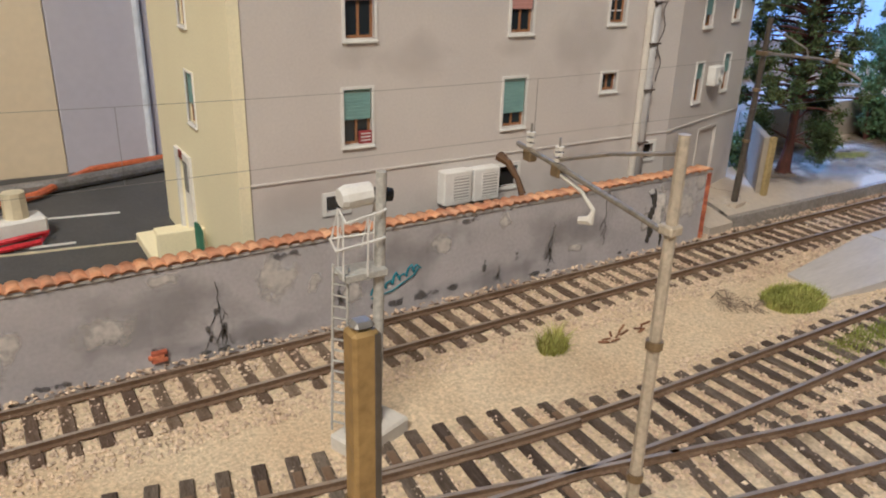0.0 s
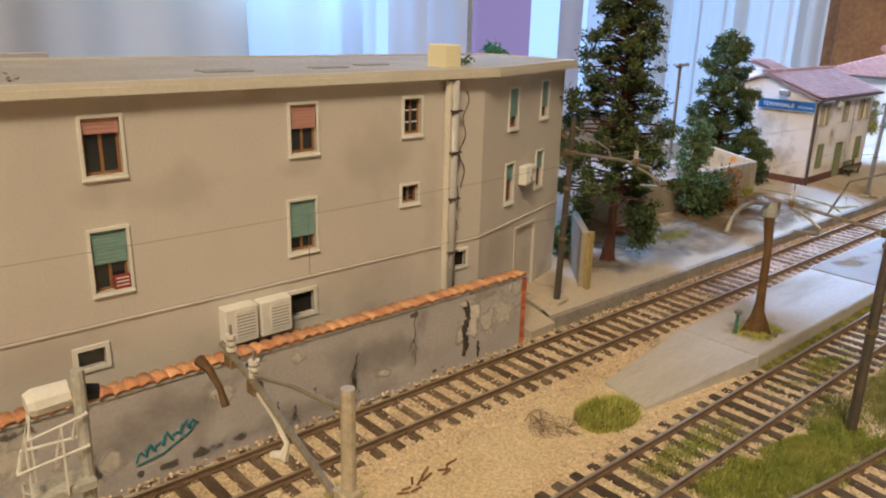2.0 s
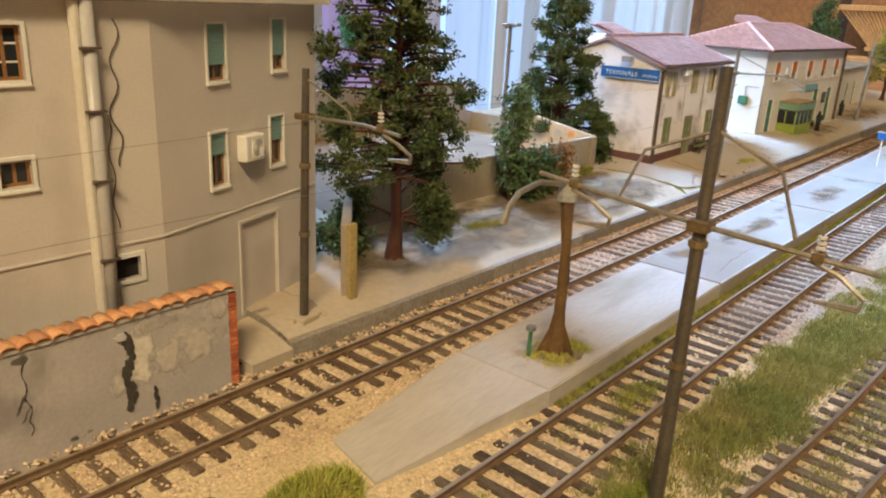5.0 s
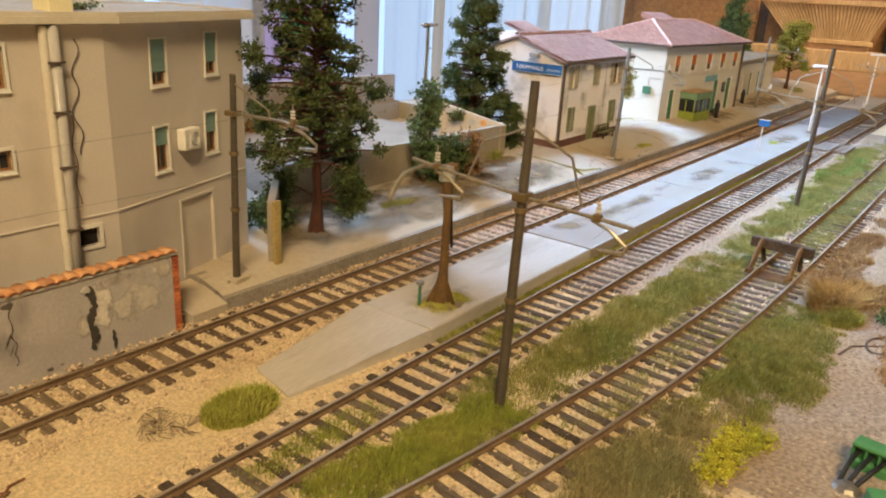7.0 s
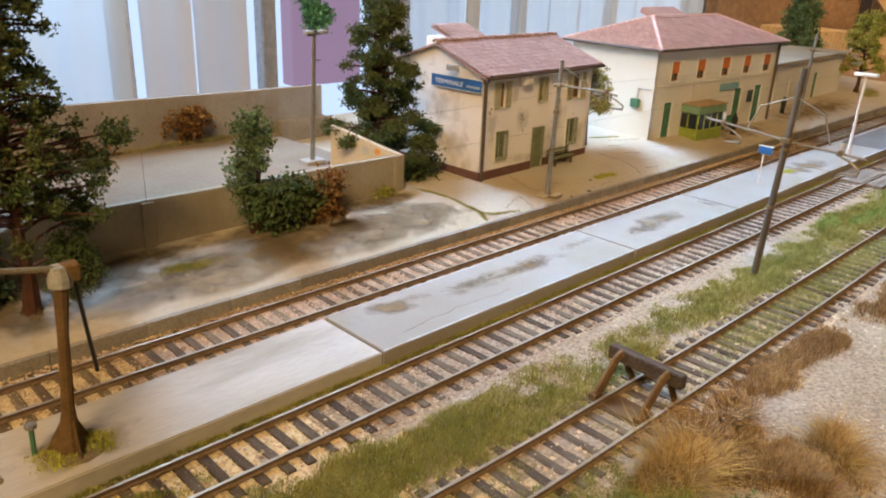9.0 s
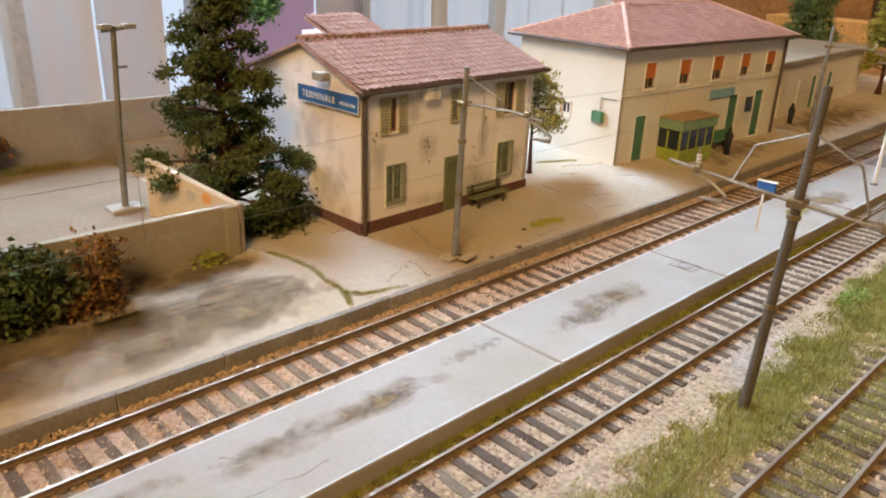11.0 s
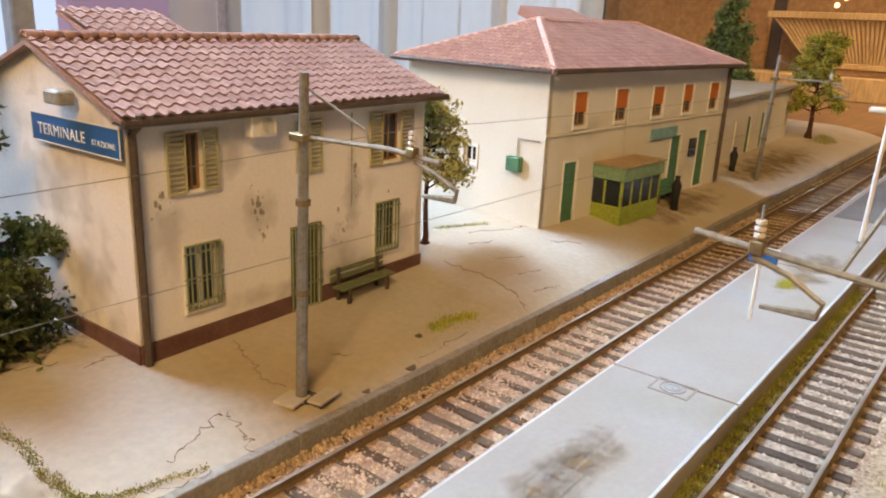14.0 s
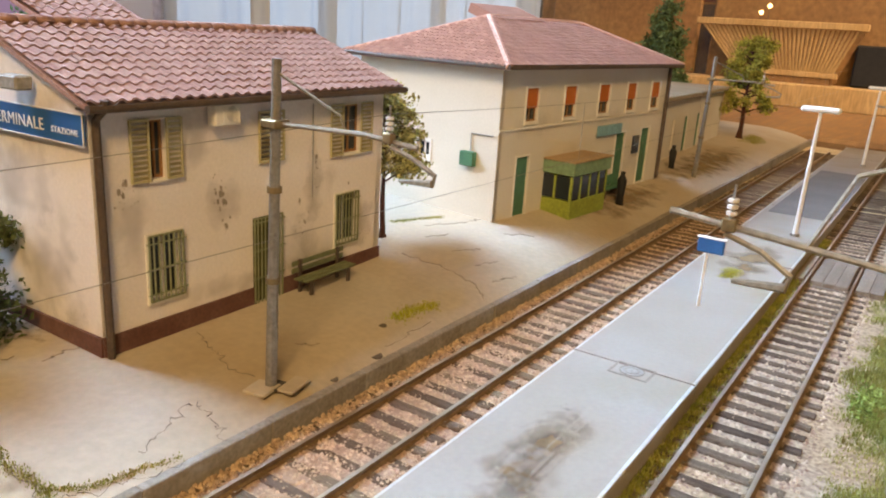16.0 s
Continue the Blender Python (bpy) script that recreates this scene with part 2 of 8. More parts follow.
M_BARGREEN = material("pale_green_bars", (0.25, 0.265, 0.15), (0.20, 0.215, 0.12), scale=2, fine=14, bump=0.1, grain=0.1)
M_GREENP = material("green_paint", (0.08, 0.20, 0.11), (0.06, 0.15, 0.09), scale=2, fine=14, bump=0.15, grain=0.12)
M_OLIVE = material("olive_shutter_paint", (0.47, 0.42, 0.24), (0.41, 0.365, 0.205), scale=2, fine=14, bump=0.15, grain=0.1, rnd=0.08)
M_HOUSE = material("house_plaster", (0.83, 0.785, 0.755), (0.775, 0.72, 0.685), scale=0.35, fine=12, bump=0.25, grain=0.06, stain=(0.46, 0.40, 0.34), stain_scale=0.45, stain_at=0.6, stain_soft=0.2)
M_STATION = material("station_plaster", (0.67, 0.63, 0.55), (0.63, 0.58, 0.49), scale=0.3, fine=12, bump=0.15, grain=0.05)
M_PLINTH = material("maroon_plinth", (0.13, 0.06, 0.05), (0.17, 0.09, 0.075), scale=1.5, fine=10, bump=0.2)
M_ROOFTILE = material("pink_red_roof_tile", (0.40, 0.265, 0.23), (0.335, 0.205, 0.175), scale=1.3, fine=10, rough=0.97, spec=0.03, bump=0.3, rnd=0.10, grain=0.2)
M_ROOFTILE_J = material("pink_red_roof_tile_rest", (0.40, 0.265, 0.23), (0.335, 0.205, 0.175), scale=1.3, fine=10, rough=0.97, spec=0.03, bump=0.3, island=0.10, grain=0.2)
M_ROOFTILE2 = material("orange_roof_tile", (0.38, 0.205, 0.155), (0.32, 0.165, 0.12), scale=1.0, fine=10, bump=0.3, rnd=0.14, grain=0.15)
M_ROOFTILE2_J = material("orange_roof_tile_rest", (0.38, 0.205, 0.155), (0.32, 0.165, 0.12), scale=1.0, fine=10, bump=0.3, island=0.14, grain=0.15)
M_GUTTER = material("brown_gutter", (0.085, 0.062, 0.05), (0.115, 0.085, 0.068), fine=10, rough=0.5, bump=0.1)
M_PIPE = material("grey_downpipe", (0.46, 0.44, 0.42), (0.44, 0.42, 0.40), fine=10, rough=0.35, grain=0.04, bump=0.03)
M_BLUE = material("blue_sign_enamel", (0.03, 0.13, 0.36), (0.03, 0.11, 0.31), fine=10, rough=0.4, bump=0.05, grain=0.08)
M_METAL = material("grey_steel", (0.34, 0.32, 0.29), (0.26, 0.24, 0.21), fine=10, rough=0.45, metal=0.6, bump=0.15)
M_MASTBRONZE = material("bronze_mast_paint", (0.40, 0.27, 0.08), (0.29, 0.19, 0.06), fine=12, rough=0.5, metal=0.3, bump=0.2, scale=1)
M_MASTDARK = material("dark_mast_paint", (0.12, 0.10, 0.075), (0.09, 0.075, 0.06), fine=12, rough=0.55, metal=0.25, bump=0.2, scale=1)
M_MASTPALE = material("pale_mast_paint", (0.36, 0.32, 0.25), (0.27, 0.235, 0.175), fine=12, rough=0.42, metal=0.5, bump=0.2, scale=1)
M_BRASS = material("brass_fitting", (0.31, 0.235, 0.125), (0.24, 0.175, 0.09), fine=12, rough=0.5, metal=0.7, bump=0.2)
M_RUST = material("rusty_cast_iron", (0.19, 0.11, 0.04), (0.105, 0.06, 0.028), fine=10, rough=0.8, metal=0.1, bump=0.5, scale=0.9)
M_ASPHALT = material("asphalt", (0.075, 0.072, 0.068), (0.10, 0.095, 0.088), scale=0.3, fine=12, bump=0.2)
M_BARK = material("tree_bark", (0.10, 0.035, 0.022), (0.06, 0.03, 0.02), scale=3, fine=8, stretch=(2, 2, 0.6), bump=0.8, depth=0.06)
M_LEAF = material("dark_green_leaf", (0.055, 0.088, 0.027), (0.105, 0.122, 0.038), scale=0.6, fine=6, bump=0, island=0.5)
M_LEAF2 = material("bush_leaf", (0.085, 0.14, 0.055), (0.14, 0.19, 0.075), scale=0.6, fine=6, bump=0, island=0.5)
M_LEAF3 = material("olive_leaf", (0.30, 0.30, 0.10), (0.42, 0.38, 0.15), scale=0.6, fine=6, bump=0, island=0.5)
M_LEAFDRY = material("dry_brown_leaf", (0.26, 0.12, 0.03), (0.18, 0.09, 0.03), scale=0.6, fine=6, bump=0, island=0.5)
M_GRASS = material("static_grass_green", (0.225, 0.27, 0.03), (0.34, 0.335, 0.06), scale=0.5, fine=3, bump=0, island=0.35)
M_GRASSPALE = material("static_grass_pale", (0.205, 0.225, 0.055), (0.31, 0.285, 0.085), scale=0.5, fine=3, bump=0, island=0.25)
M_STRAW = material("dry_straw", (0.40, 0.255, 0.115), (0.27, 0.16, 0.07), scale=0.3, fine=3, bump=0, island=0.5)
M_OLIVEGRASS = material("static_grass_olive", (0.26, 0.25, 0.11), (0.33, 0.27, 0.12), scale=0.5, fine=3, bump=0, island=0.3)
M_YELLOWFOL = material("yellow_foam_foliage", (0.62, 0.56, 0.04), (0.42, 0.42, 0.04), scale=1, fine=4, bump=0, island=0.4)
M_MOSS = material("moss", (0.24, 0.26, 0.05), (0.34, 0.31, 0.07), scale=1, fine=4, bump=0, island=0.4)
M_BRIGHTMOSS = material("bright_moss", (0.38, 0.41, 0.05), (0.48, 0.44, 0.07), scale=1, fine=4, bump=0, island=0.4)
M_CURTWALL = material("room_wall_paint", (0.36, 0.33, 0.29), fine=6, bump=0.1, grain=0.04)
M_ROOMWOOD = material("room_furniture_wood", (0.30, 0.17, 0.07), (0.24, 0.13, 0.055), scale=0.06, fine=0.6, stretch=(0.3, 2, 2), bump=0.1)
M_FLOOR = material("room_floor", (0.25, 0.17, 0.10), (0.2, 0.13, 0.08), scale=0.03, fine=0.4, bump=0.05)
M_BLACK = material("black_plastic", (0.02, 0.02, 0.02), fine=10, rough=0.5, bump=0.05)
M_FRAMEGREY = material("window_frame_white", (0.74, 0.76, 0.80), fine=4, rough=0.5, bump=0.02, grain=0.03)
M_SLATE = material("grey_paint", (0.35, 0.34, 0.32), (0.30, 0.29, 0.27), fine=10, bump=0.15)

# ---- terrain ----
RAIL_TOP, SLEEPER_TOP, GROUND = 0.0, -0.17, -0.24
G1, G2 = 0.7725, -5.4925  # the two running lines
T3X = [-34, -24, -17.3, -10.8, -5.7, -0.5, 2.2, 8, 15, 20, 60, 140]
T3Y = [-2.2, -4.2, -5.75, -7.35, -8.45, -9.35, -9.72, -10.35, -10.72, -10.8, -10.8, -10.8]


def curve_y(xs, ys):
    """A smooth curve through the points, by Catmull-Rom slopes."""
    xs, ys = np.array(xs, float), np.array(ys, float)
    m = np.gradient(ys, xs)

    def at(x):
        i = int(np.clip(np.searchsorted(xs, x) - 1, 0, len(xs) - 2))
        h = xs[i + 1] - xs[i]
        t = (x - xs[i]) / h
        return float((2 * t**3 - 3 * t**2 + 1) * ys[i] + (t**3 - 2 * t**2 + t) * h * m[i] + (-2 * t**3 + 3 * t**2) * ys[i + 1] + (t**3 - t**2) * h * m[i + 1])

    return at


y_siding = curve_y(T3X, T3Y)


def y_loop(x):
    return G2 + (0.0085 * (x + 8) ** 2 if x < -8 else 0.0)


def y_main(x):
    return G1


def ground_z(x, y):
    z = GROUND + 0.05 * wobble(x, y, 0.35) + 0.035 * wobble(x, y, 1.3, 5)
    if y < -13:
        z += 0.25 * smooth_step(-13, -20, y) * (0.5 + wobble(x, y, 0.12, 9)) + 0.1 * smooth_step(-13, -15, y)
    return z


def pave_z(x, y):
    z = lerp(y, [2.1, 2.4, 2.9, 3.5, 6.3, 12, 20], [0.30, 0.32, 0.50, 0.64, 0.84, 1.0, 1.0])
    z += 0.22 * smooth_step(36, 46, x) * smooth_step(2.6, 6.0, y)
    yard = 0.62 + 1.0 * smooth_step(4.5, 13, y)
    z = z + (yard - z) * (1 - smooth_step(24.4, 25.2, x)) * smooth_step(7.3, 7.8, y) if x > 8.4 else (yard if x < 8.4 and y > 4.0 else z)
    return z


def grid_sheet(name, x0, x1, y0, y1, step, zf, mat, label, keep=None, kind="structure", category=""):
    xs, ys = np.arange(x0, x1 + step / 2, step), np.arange(y0, y1 + step / 2, step)
    v = [(x, y, zf(x, y)) for x in xs for y in ys]
    n = len(ys)
    f = [(i * n + j, (i + 1) * n + j, (i + 1) * n + j + 1, i * n + j + 1) for i in range(len(xs) - 1) for j in range(n - 1)
         if keep is None or keep((xs[i] + xs[i + 1]) / 2, (ys[j] + ys[j + 1]) / 2)]
    ob = part(name, data_mesh(name, v, f, mat, True), mat)
    return tagged(ob, label, category, "", kind)


grid_sheet("ground", -60, 97, -40, 2.6, 0.6, ground_z, M_SAND, "sandy beige ballast ground of a model railway", category="ground")
grid_sheet("pavement", 1.9, 97, 2.35, 20.35, 0.45, pave_z, M_PAVE, "worn grey concrete station pavement with brown stains and cracks", category="pavement")
M_YARD = material("yard_dirt", (0.28, 0.225, 0.165), (0.23, 0.175, 0.12), scale=0.25, fine=6, bump=0.3, grain=0.15, stain=(0.19, 0.15, 0.11), stain_scale=0.2, stain_at=0.52, stain_soft=0.2)
grid_sheet("yard_ground", 8.9, 26.4, 7.6, 20.0, 0.5, lambda x, y: pave_z(min(x, 24), y) + 0.03, M_YARD, "dusty grey-brown ground of the raised yard", category="ground",
           keep=lambda x, y: x < 26.6 - 0.35 * (y - 7.4) or y > 11.4)
grid_sheet("road", -60, 1.4, 2.35, 20, 0.8, lambda x, y: 0.12 + 0.02 * wobble(x, y, 0.5), M_ASPHALT, "dark grey asphalt model street behind the wall", category="road")
tagged(part("layout_board", Box(-60, 97, -40.5, 20.2, -6, -0.6), M_ROOMWOOD), "wooden baseboard under the model railway", "baseboard", "", "structure")


def pave_base():
    # solid edge of the raised pavement
    bm = bmesh.new()
    box(bm, 1.9, 97, 2.34, 2.8, -0.5, 0.25)
    for i in range(22):
        y = 2.8 + 0.08 * i
        box(bm, 1.9, 2.4, y, y + 0.08, -0.5, min(pave_z(3, y), pave_z(3, y + 0.08)) - 0.012)
    return bm


tagged(part("pavement_edge", pave_base(), M_KERB), "grey concrete side of the raised pavement", "edge", "", "structure")
kerb = empty("kerb", label="row of grey kerb stones along the station pavement", category="kerb", kind="structure")
kerb_mesh = data_mesh("kerb_stone", *(lambda b: ([v.co[:] for v in b.verts], [[v.index for v in f.verts] for f in b.faces]))(
    (lambda b: (b.verts.index_update(), b)[1])(Box(0, 2.985, 2.16, 2.42, -0.3, 0.325, bevel=0.02))), M_KERB)
for i in range(32):
    k = part("kerb_stone", kerb_mesh, M_KERB, kerb)
    k.location = ((1.9 + 3.0 * i) * S, rng.normal(0, 0.008) * S, rng.normal(0, 0.006) * S)
# low step slab beside the end of the wall
step = prism([(0.5, 2.02), (1.86, 2.08), (1.86, 2.6), (1.86, 3.2), (1.86, 4.1), (0.3, 3.8), (0.36, 3.0), (0.42, 2.6)], -0.4, 0.3)
for v in step.verts:
    if v.co.z > 0:
        v.co.z = pave_z(2.0, v.co.y) - 0.13
tagged(part("concrete_step", step, M_PAVE), "low grey concrete slab at the end of the wall", "slab")

M_SOIL = material("brown_soil", (0.25, 0.20, 0.14), (0.20, 0.155, 0.10), scale=0.5, fine=7, bump=0.5, depth=0.05, grain=0.25, stain=(0.25, 0.21, 0.16), stain_scale=0.6, stain_at=0.56, stain_soft=0.2)


# ---- tracks ----
def rail_profile():
    # half widths and heights of a flat-bottom rail: foot, web, head
    return [(-0.085, -0.17), (0.085, -0.17), (0.085, -0.145), (0.022, -0.125), (0.022, -0.05), (0.045, -0.035), (0.045, 0.0), (-0.045, 0.0), (-0.045, -0.035), (-0.022, -0.05), (-0.022, -0.125), (-0.085, -0.145)]


def rail_mesh(name, pts):
    """Flat-bottom rail along plan points; the head's top takes the polished metal."""
    prof = rail_profile()
    v, f, mi = [], [], []
    k = len(prof)
    for i, (x, y) in enumerate(pts):
        a, b = pts[max(i - 1, 0)], pts[min(i + 1, len(pts) - 1)]
        d = Vector((b[0] - a[0], b[1] - a[1])).normalized()
        nx, ny = -d.y, d.x
        v += [(x + o * nx, y + o * ny, z) for o, z in prof]
    for i in range(len(pts) - 1):
        for j in range(k):
            q = (j + 1) % k
            f.append((i * k + j, i * k + q, (i + 1) * k + q, (i + 1) * k + j))
            mi.append(1 if j == 6 else 0)
    f += [tuple(range(k))[::-1], tuple((len(pts) - 1) * k + j for j in range(k))]
    mi += [0, 0]
    me = data_mesh(name, v, f, M_RAIL)
    me.materials.append(M_RAILTOP)
    me.polygons.foreach_set("material_index", mi)
    return me


def offset_curve(yf, x0, x1, off, step=0.8):
    out = []
    for x in np.arange(x0, x1 + step / 2, step):
        dy = (yf(x + 0.05) - yf(x - 0.05)) / 0.1
        h = math.hypot(1, dy)
        out.append((x - off * dy / h, yf(x) + off / h))
    return out


SLEEPER_MESH = data_mesh("sleeper", *(lambda b: ([v.co[:] for v in b.verts], [[v.index for v in f.verts] for f in b.faces]))(
    (lambda b: (b.verts.index_update(), b)[1])(Box(-0.14, 0.14, -1.3, 1.3, -0.36, -0.17, bevel=0.02))), M_SLEEPER)
CHAIR_MESH = data_mesh("rail_chair", *(lambda b: ([v.co[:] for v in b.verts], [[v.index for v in f.verts] for f in b.faces]))(
    (lambda b: (b.verts.index_update(), b)[1])(box(Box(-0.09, 0.09, -0.93, -0.62, -0.172, -0.12, bevel=0.015), -0.09, 0.09, 0.62, 0.93, -0.172, -0.12, bevel=0.015))), M_RAIL)


def track(name, yf, x0, x1, pitch, label, long_sleeper=None, mesh=SLEEPER_MESH):
    t = empty(name, label=label, category="railway track", kind="structure")
    for off in (-0.7725, 0.7725):
        part("rail", rail_mesh("rail", offset_curve(yf, x0, x1, off)), None, t)
    x = x0 + 0.3
    while x < x1:
        dy = (yf(x + 0.05) - yf(x - 0.05)) / 0.1
        s = part("sleeper", mesh, mesh.materials[0], t)
        jx, ja = rng.normal(0, 0.02), rng.normal(0, 0.8)
        s.matrix_basis = place(x + jx, yf(x) + rng.normal(0, 0.02), rng.normal(0, 0.006), 0, 0, math.degrees(math.atan(dy)) + ja)
        if long_sleeper and long_sleeper(x):
            s.scale = (1, long_sleeper(x), 1)
        if x < 66:
            c = part("rail_chair", CHAIR_MESH, M_RAIL, s)
        x += pitch
    return t


PITCH = 0.66
M_SLEEPERPALE = material("dusty_sleeper_wood", (0.135, 0.095, 0.061), (0.205, 0.152, 0.105), spec=0.12, scale=2.0, fine=16, stretch=(3, 0.6, 1), bump=0.6, rnd=0.3, grain=0.35)
SLEEPER_DUSTY = SLEEPER_MESH.copy()
SLEEPER_DUSTY.materials[0] = M_SLEEPERPALE
track("track_main", y_main, -34, 93, PITCH, "straight railway track with brown wooden sleepers beside the wall", mesh=SLEEPER_DUSTY)
track("track_loop", y_loop, -34, 93, PITCH, "railway track with shiny rails between platform and siding", lambda x: 1 + 0.55 * smooth_step(-9, -14, x))
track("track_siding", y_siding, -11.0, 90, PITCH, "overgrown siding track with a buffer stop on it")
# turnout rails to the left of the frog
turnout = empty("turnout", label="turnout where the siding leaves the loop", category="turnout", kind="structure")
part("rail", rail_mesh("rail", offset_curve(y_siding, -34, -11.0, 0.7725)), None, turnout)
part("rail", rail_mesh("rail", offset_curve(y_siding, -34, -11.0, -0.7725)), None, turnout)
part("check_rail", rail_mesh("check_rail", offset_curve(y_loop, -16.5, -11.6, 0.64, 0.6)), None, turnout)
part("check_rail", rail_mesh("check_rail", offset_curve(y_siding, -16.0, -11.2, -0.64, 0.6)), None, turnout)


# ---- ballast stones, joined ----
def stones(name, n, spot, label, mat, size=(0.05, 0.12)):
    base = np.array([(1, 0, 0), (-1, 0, 0), (0, 1, 0), (0, -1, 0), (0, 0, 1), (0, 0, -1)], float)
    tri = np.array([(0, 2, 4), (2, 1, 4), (1, 3, 4), (3, 0, 4), (2, 0, 5), (1, 2, 5), (3, 1, 5), (0, 3, 5)])
    v, f, c = [], [], 0
    for _ in range(n):
        p = spot()
        if p is None:
            continue
        r = rng.uniform(*size)
        q = base * rng.uniform(0.6, 1.25, (6, 3)) * r * (1, 1, 0.75)
        a = rng.uniform(0, 6.28)
        rot = np.array([(math.cos(a), -math.sin(a), 0), (math.sin(a), math.cos(a), 0), (0, 0, 1)])
        v.append(q @ rot.T + p)
        f.append(tri + 6 * c)
        c += 1
    ob = part(name, data_mesh(name, np.concatenate(v), np.concatenate(f), mat), mat)
    return tagged(ob, label, "ballast", "", "stuff")


def near_track(yf, half, x0, x1, zbias=0.0):
    def spot():
        x = rng.uniform(x0, x1)
        y = yf(x) + rng.uniform(-half, half)
        return (x, y, ground_z(x, y) + 0.0 + zbias + rng.uniform(-0.03, 0.05))
    return spot


def main_spot():
    x = rng.uniform(-27, 62) if rng.random() < 0.75 else rng.uniform(20, 50)
    y = rng.uniform(-1.35, 2.2)
    z = max(-0.245, ground_z(x, y) + 0.015) - 0.015 * smooth_step(6, 14, x) + (0.16 * smooth_step(1.4, 2.0, y) if x < 0.2 else 0.08 * smooth_step(1.5, 2.1, y))
    return (x, y, z + rng.uniform(-0.03, 0.04))


def main_left():
    p = main_spot()
    return p if p[0] < rng.normal(10, 3) else None


def main_right():
    p = main_spot()
    return p if p[0] > rng.normal(10, 3) else None


M_STONEBROWN = material("rusty_ballast_stone", (0.55, 0.405, 0.29), (0.44, 0.31, 0.205), scale=0.4, fine=8, bump=0.2, grain=0.2, island=0.28)
grid_sheet("track_bed", 7.0, 66, -1.5, 2.1, 0.4, lambda x, y: ground_z(x, y) + 0.02, M_STONEBROWN, "rust-brown ballast bed of the main track", category="ballast", keep=lambda x, y: x > 9.5 + 1.5 * wobble(x, y, 1.1, 4))
stones("ballast_main_rusty", 60000, main_right, "rust-stained brown ballast stones along the main track", M_STONEBROWN, (0.032, 0.08))
stones("ballast_main", 38000, main_left, "pinkish beige loose ballast stones along the main track", M_STONE, (0.03, 0.075))
M_STONEPINK = material("pinkish_ballast_stone", (0.45, 0.355, 0.275), (0.33, 0.245, 0.18), scale=0.4, fine=8, bump=0.2, grain=0.2, island=0.45)
stones("ballast_loop_far", 32000, near_track(y_loop, 1.5, 13, 62, -0.015), "pinkish ballast stones under the loop track", M_STONEPINK, (0.032, 0.078))
stones("ballast_loop", 13000, near_track(y_loop, 1.75, -24, 13, 0.0), "beige ballast stones under the loop track", M_STONE, (0.03, 0.07))
stones("ballast_siding", 5000, near_track(y_siding, 1.6, -12, 55, 0.0), "pale ballast stones under the siding", M_STONE, (0.04, 0.1))


def loose_spot():
    x = rng.uniform(-25, 8)
    y = rng.uniform(-4.6, -0.6)
    return (x, y, ground_z(x, y) + rng.uniform(-0.03, 0.02))


M_SANDGRAIN = material("sand_grain", (0.71, 0.59, 0.385), (0.63, 0.495, 0.305), scale=0.4, fine=8, bump=0.1, grain=0.15, island=0.2)
stones("gravel_between", 26000, loose_spot, "fine sandy gravel between the tracks", M_SANDGRAIN, (0.012, 0.032))


def fore_spot():
    x = rng.uniform(-2, 48)
    y = rng.uniform(-24, -7.5)
    return (x, y, ground_z(x, y) + rng.uniform(-0.03, 0.02))


M_STONEPALE = material("pale_gravel", (0.54, 0.43, 0.315), (0.37, 0.265, 0.165), scale=0.2, fine=8, bump=0.1, island=0.5)
M_GRAVEL = material("gravel_bed", (0.40, 0.305, 0.205), (0.31, 0.225, 0.14), scale=0.3, fine=8, bump=0.8, depth=0.06, grain=0.45, stain=(0.40, 0.33, 0.26), stain_scale=0.15, stain_at=0.5)
grid_sheet("gravel_bed", 3.0, 66, -34, -4.4, 0.4, lambda x, y: ground_z(x, y) + 0.022, M_GRAVEL, "brownish gravel bed beside the siding", category="ground",
           keep=lambda x, y: wobble(x, y, 0.6, 2) + 0.6 * wobble(x, y, 1.6, 8) < max(min(0.9 * (x - 3.6), -0.9 * (y + 12.0)), 0.3 * (x - 13)))
stones("gravel_foreground", 36000, fore_spot, "pale coarse gravel beside the siding", M_STONEPALE, (0.025, 0.065))

# ---- island platform ----
island = empty("island_platform", label="low grey concrete island platform with a ramped end", category="platform", kind="structure")
JOINTS = [4.72, 15.6, 29.9, 39.55, 52.0, 64.0, 76, 88, 95]
for a, b in zip(JOINTS, JOINTS[1:]):
    bm = bmesh.new()
    ya, yb = lerp(a, [4.7, 15.6, 30], [-1.3, -1.08, -0.98]), lerp(b, [4.7, 15.6, 30], [-1.3, -1.08, -0.98])
    g = 0.045 if a < 16 else 0.02
    poly = [(a + g, -4.22), (b - g, -4.22), (b - g, yb), (a + g, ya)]
    bm = prism(poly, -0.35, 0.31)
    bmesh.ops.bevel(bm, geom=[e for e in bm.edges if all(v.co.z > 0.3 for v in e.verts)], offset=0.035, segments=2, affect="EDGES")
    part("slab", bm, M_CONCPALE if a < 5 else M_CONC, island)
    for y0, y1 in ((-4.2, -4.13), (max(ya, yb) - 0.1, max(ya, yb) - 0.04)):
        if a > 15:
            part("worn_rim", Box(a + 0.06, b - 0.06, y0, y1, 0.306, 0.3135), M_PATCH, island)
ramp = bmesh.new()
pr = [(-0.38, -3.42, -0.16), (4.7, -4.2, 0.31), (4.7, -1.3, 0.31), (0.05, -1.6, -0.16)]
t = [ramp.verts.new(p) for p in pr]
bt = [ramp.verts.new((x, y, -0.45)) for x, y, z in pr]
ramp.faces.new(t)
for i in range(4):
    ramp.faces.new((t[i], bt[i], bt[(i + 1) % 4], t[(i + 1) % 4]))
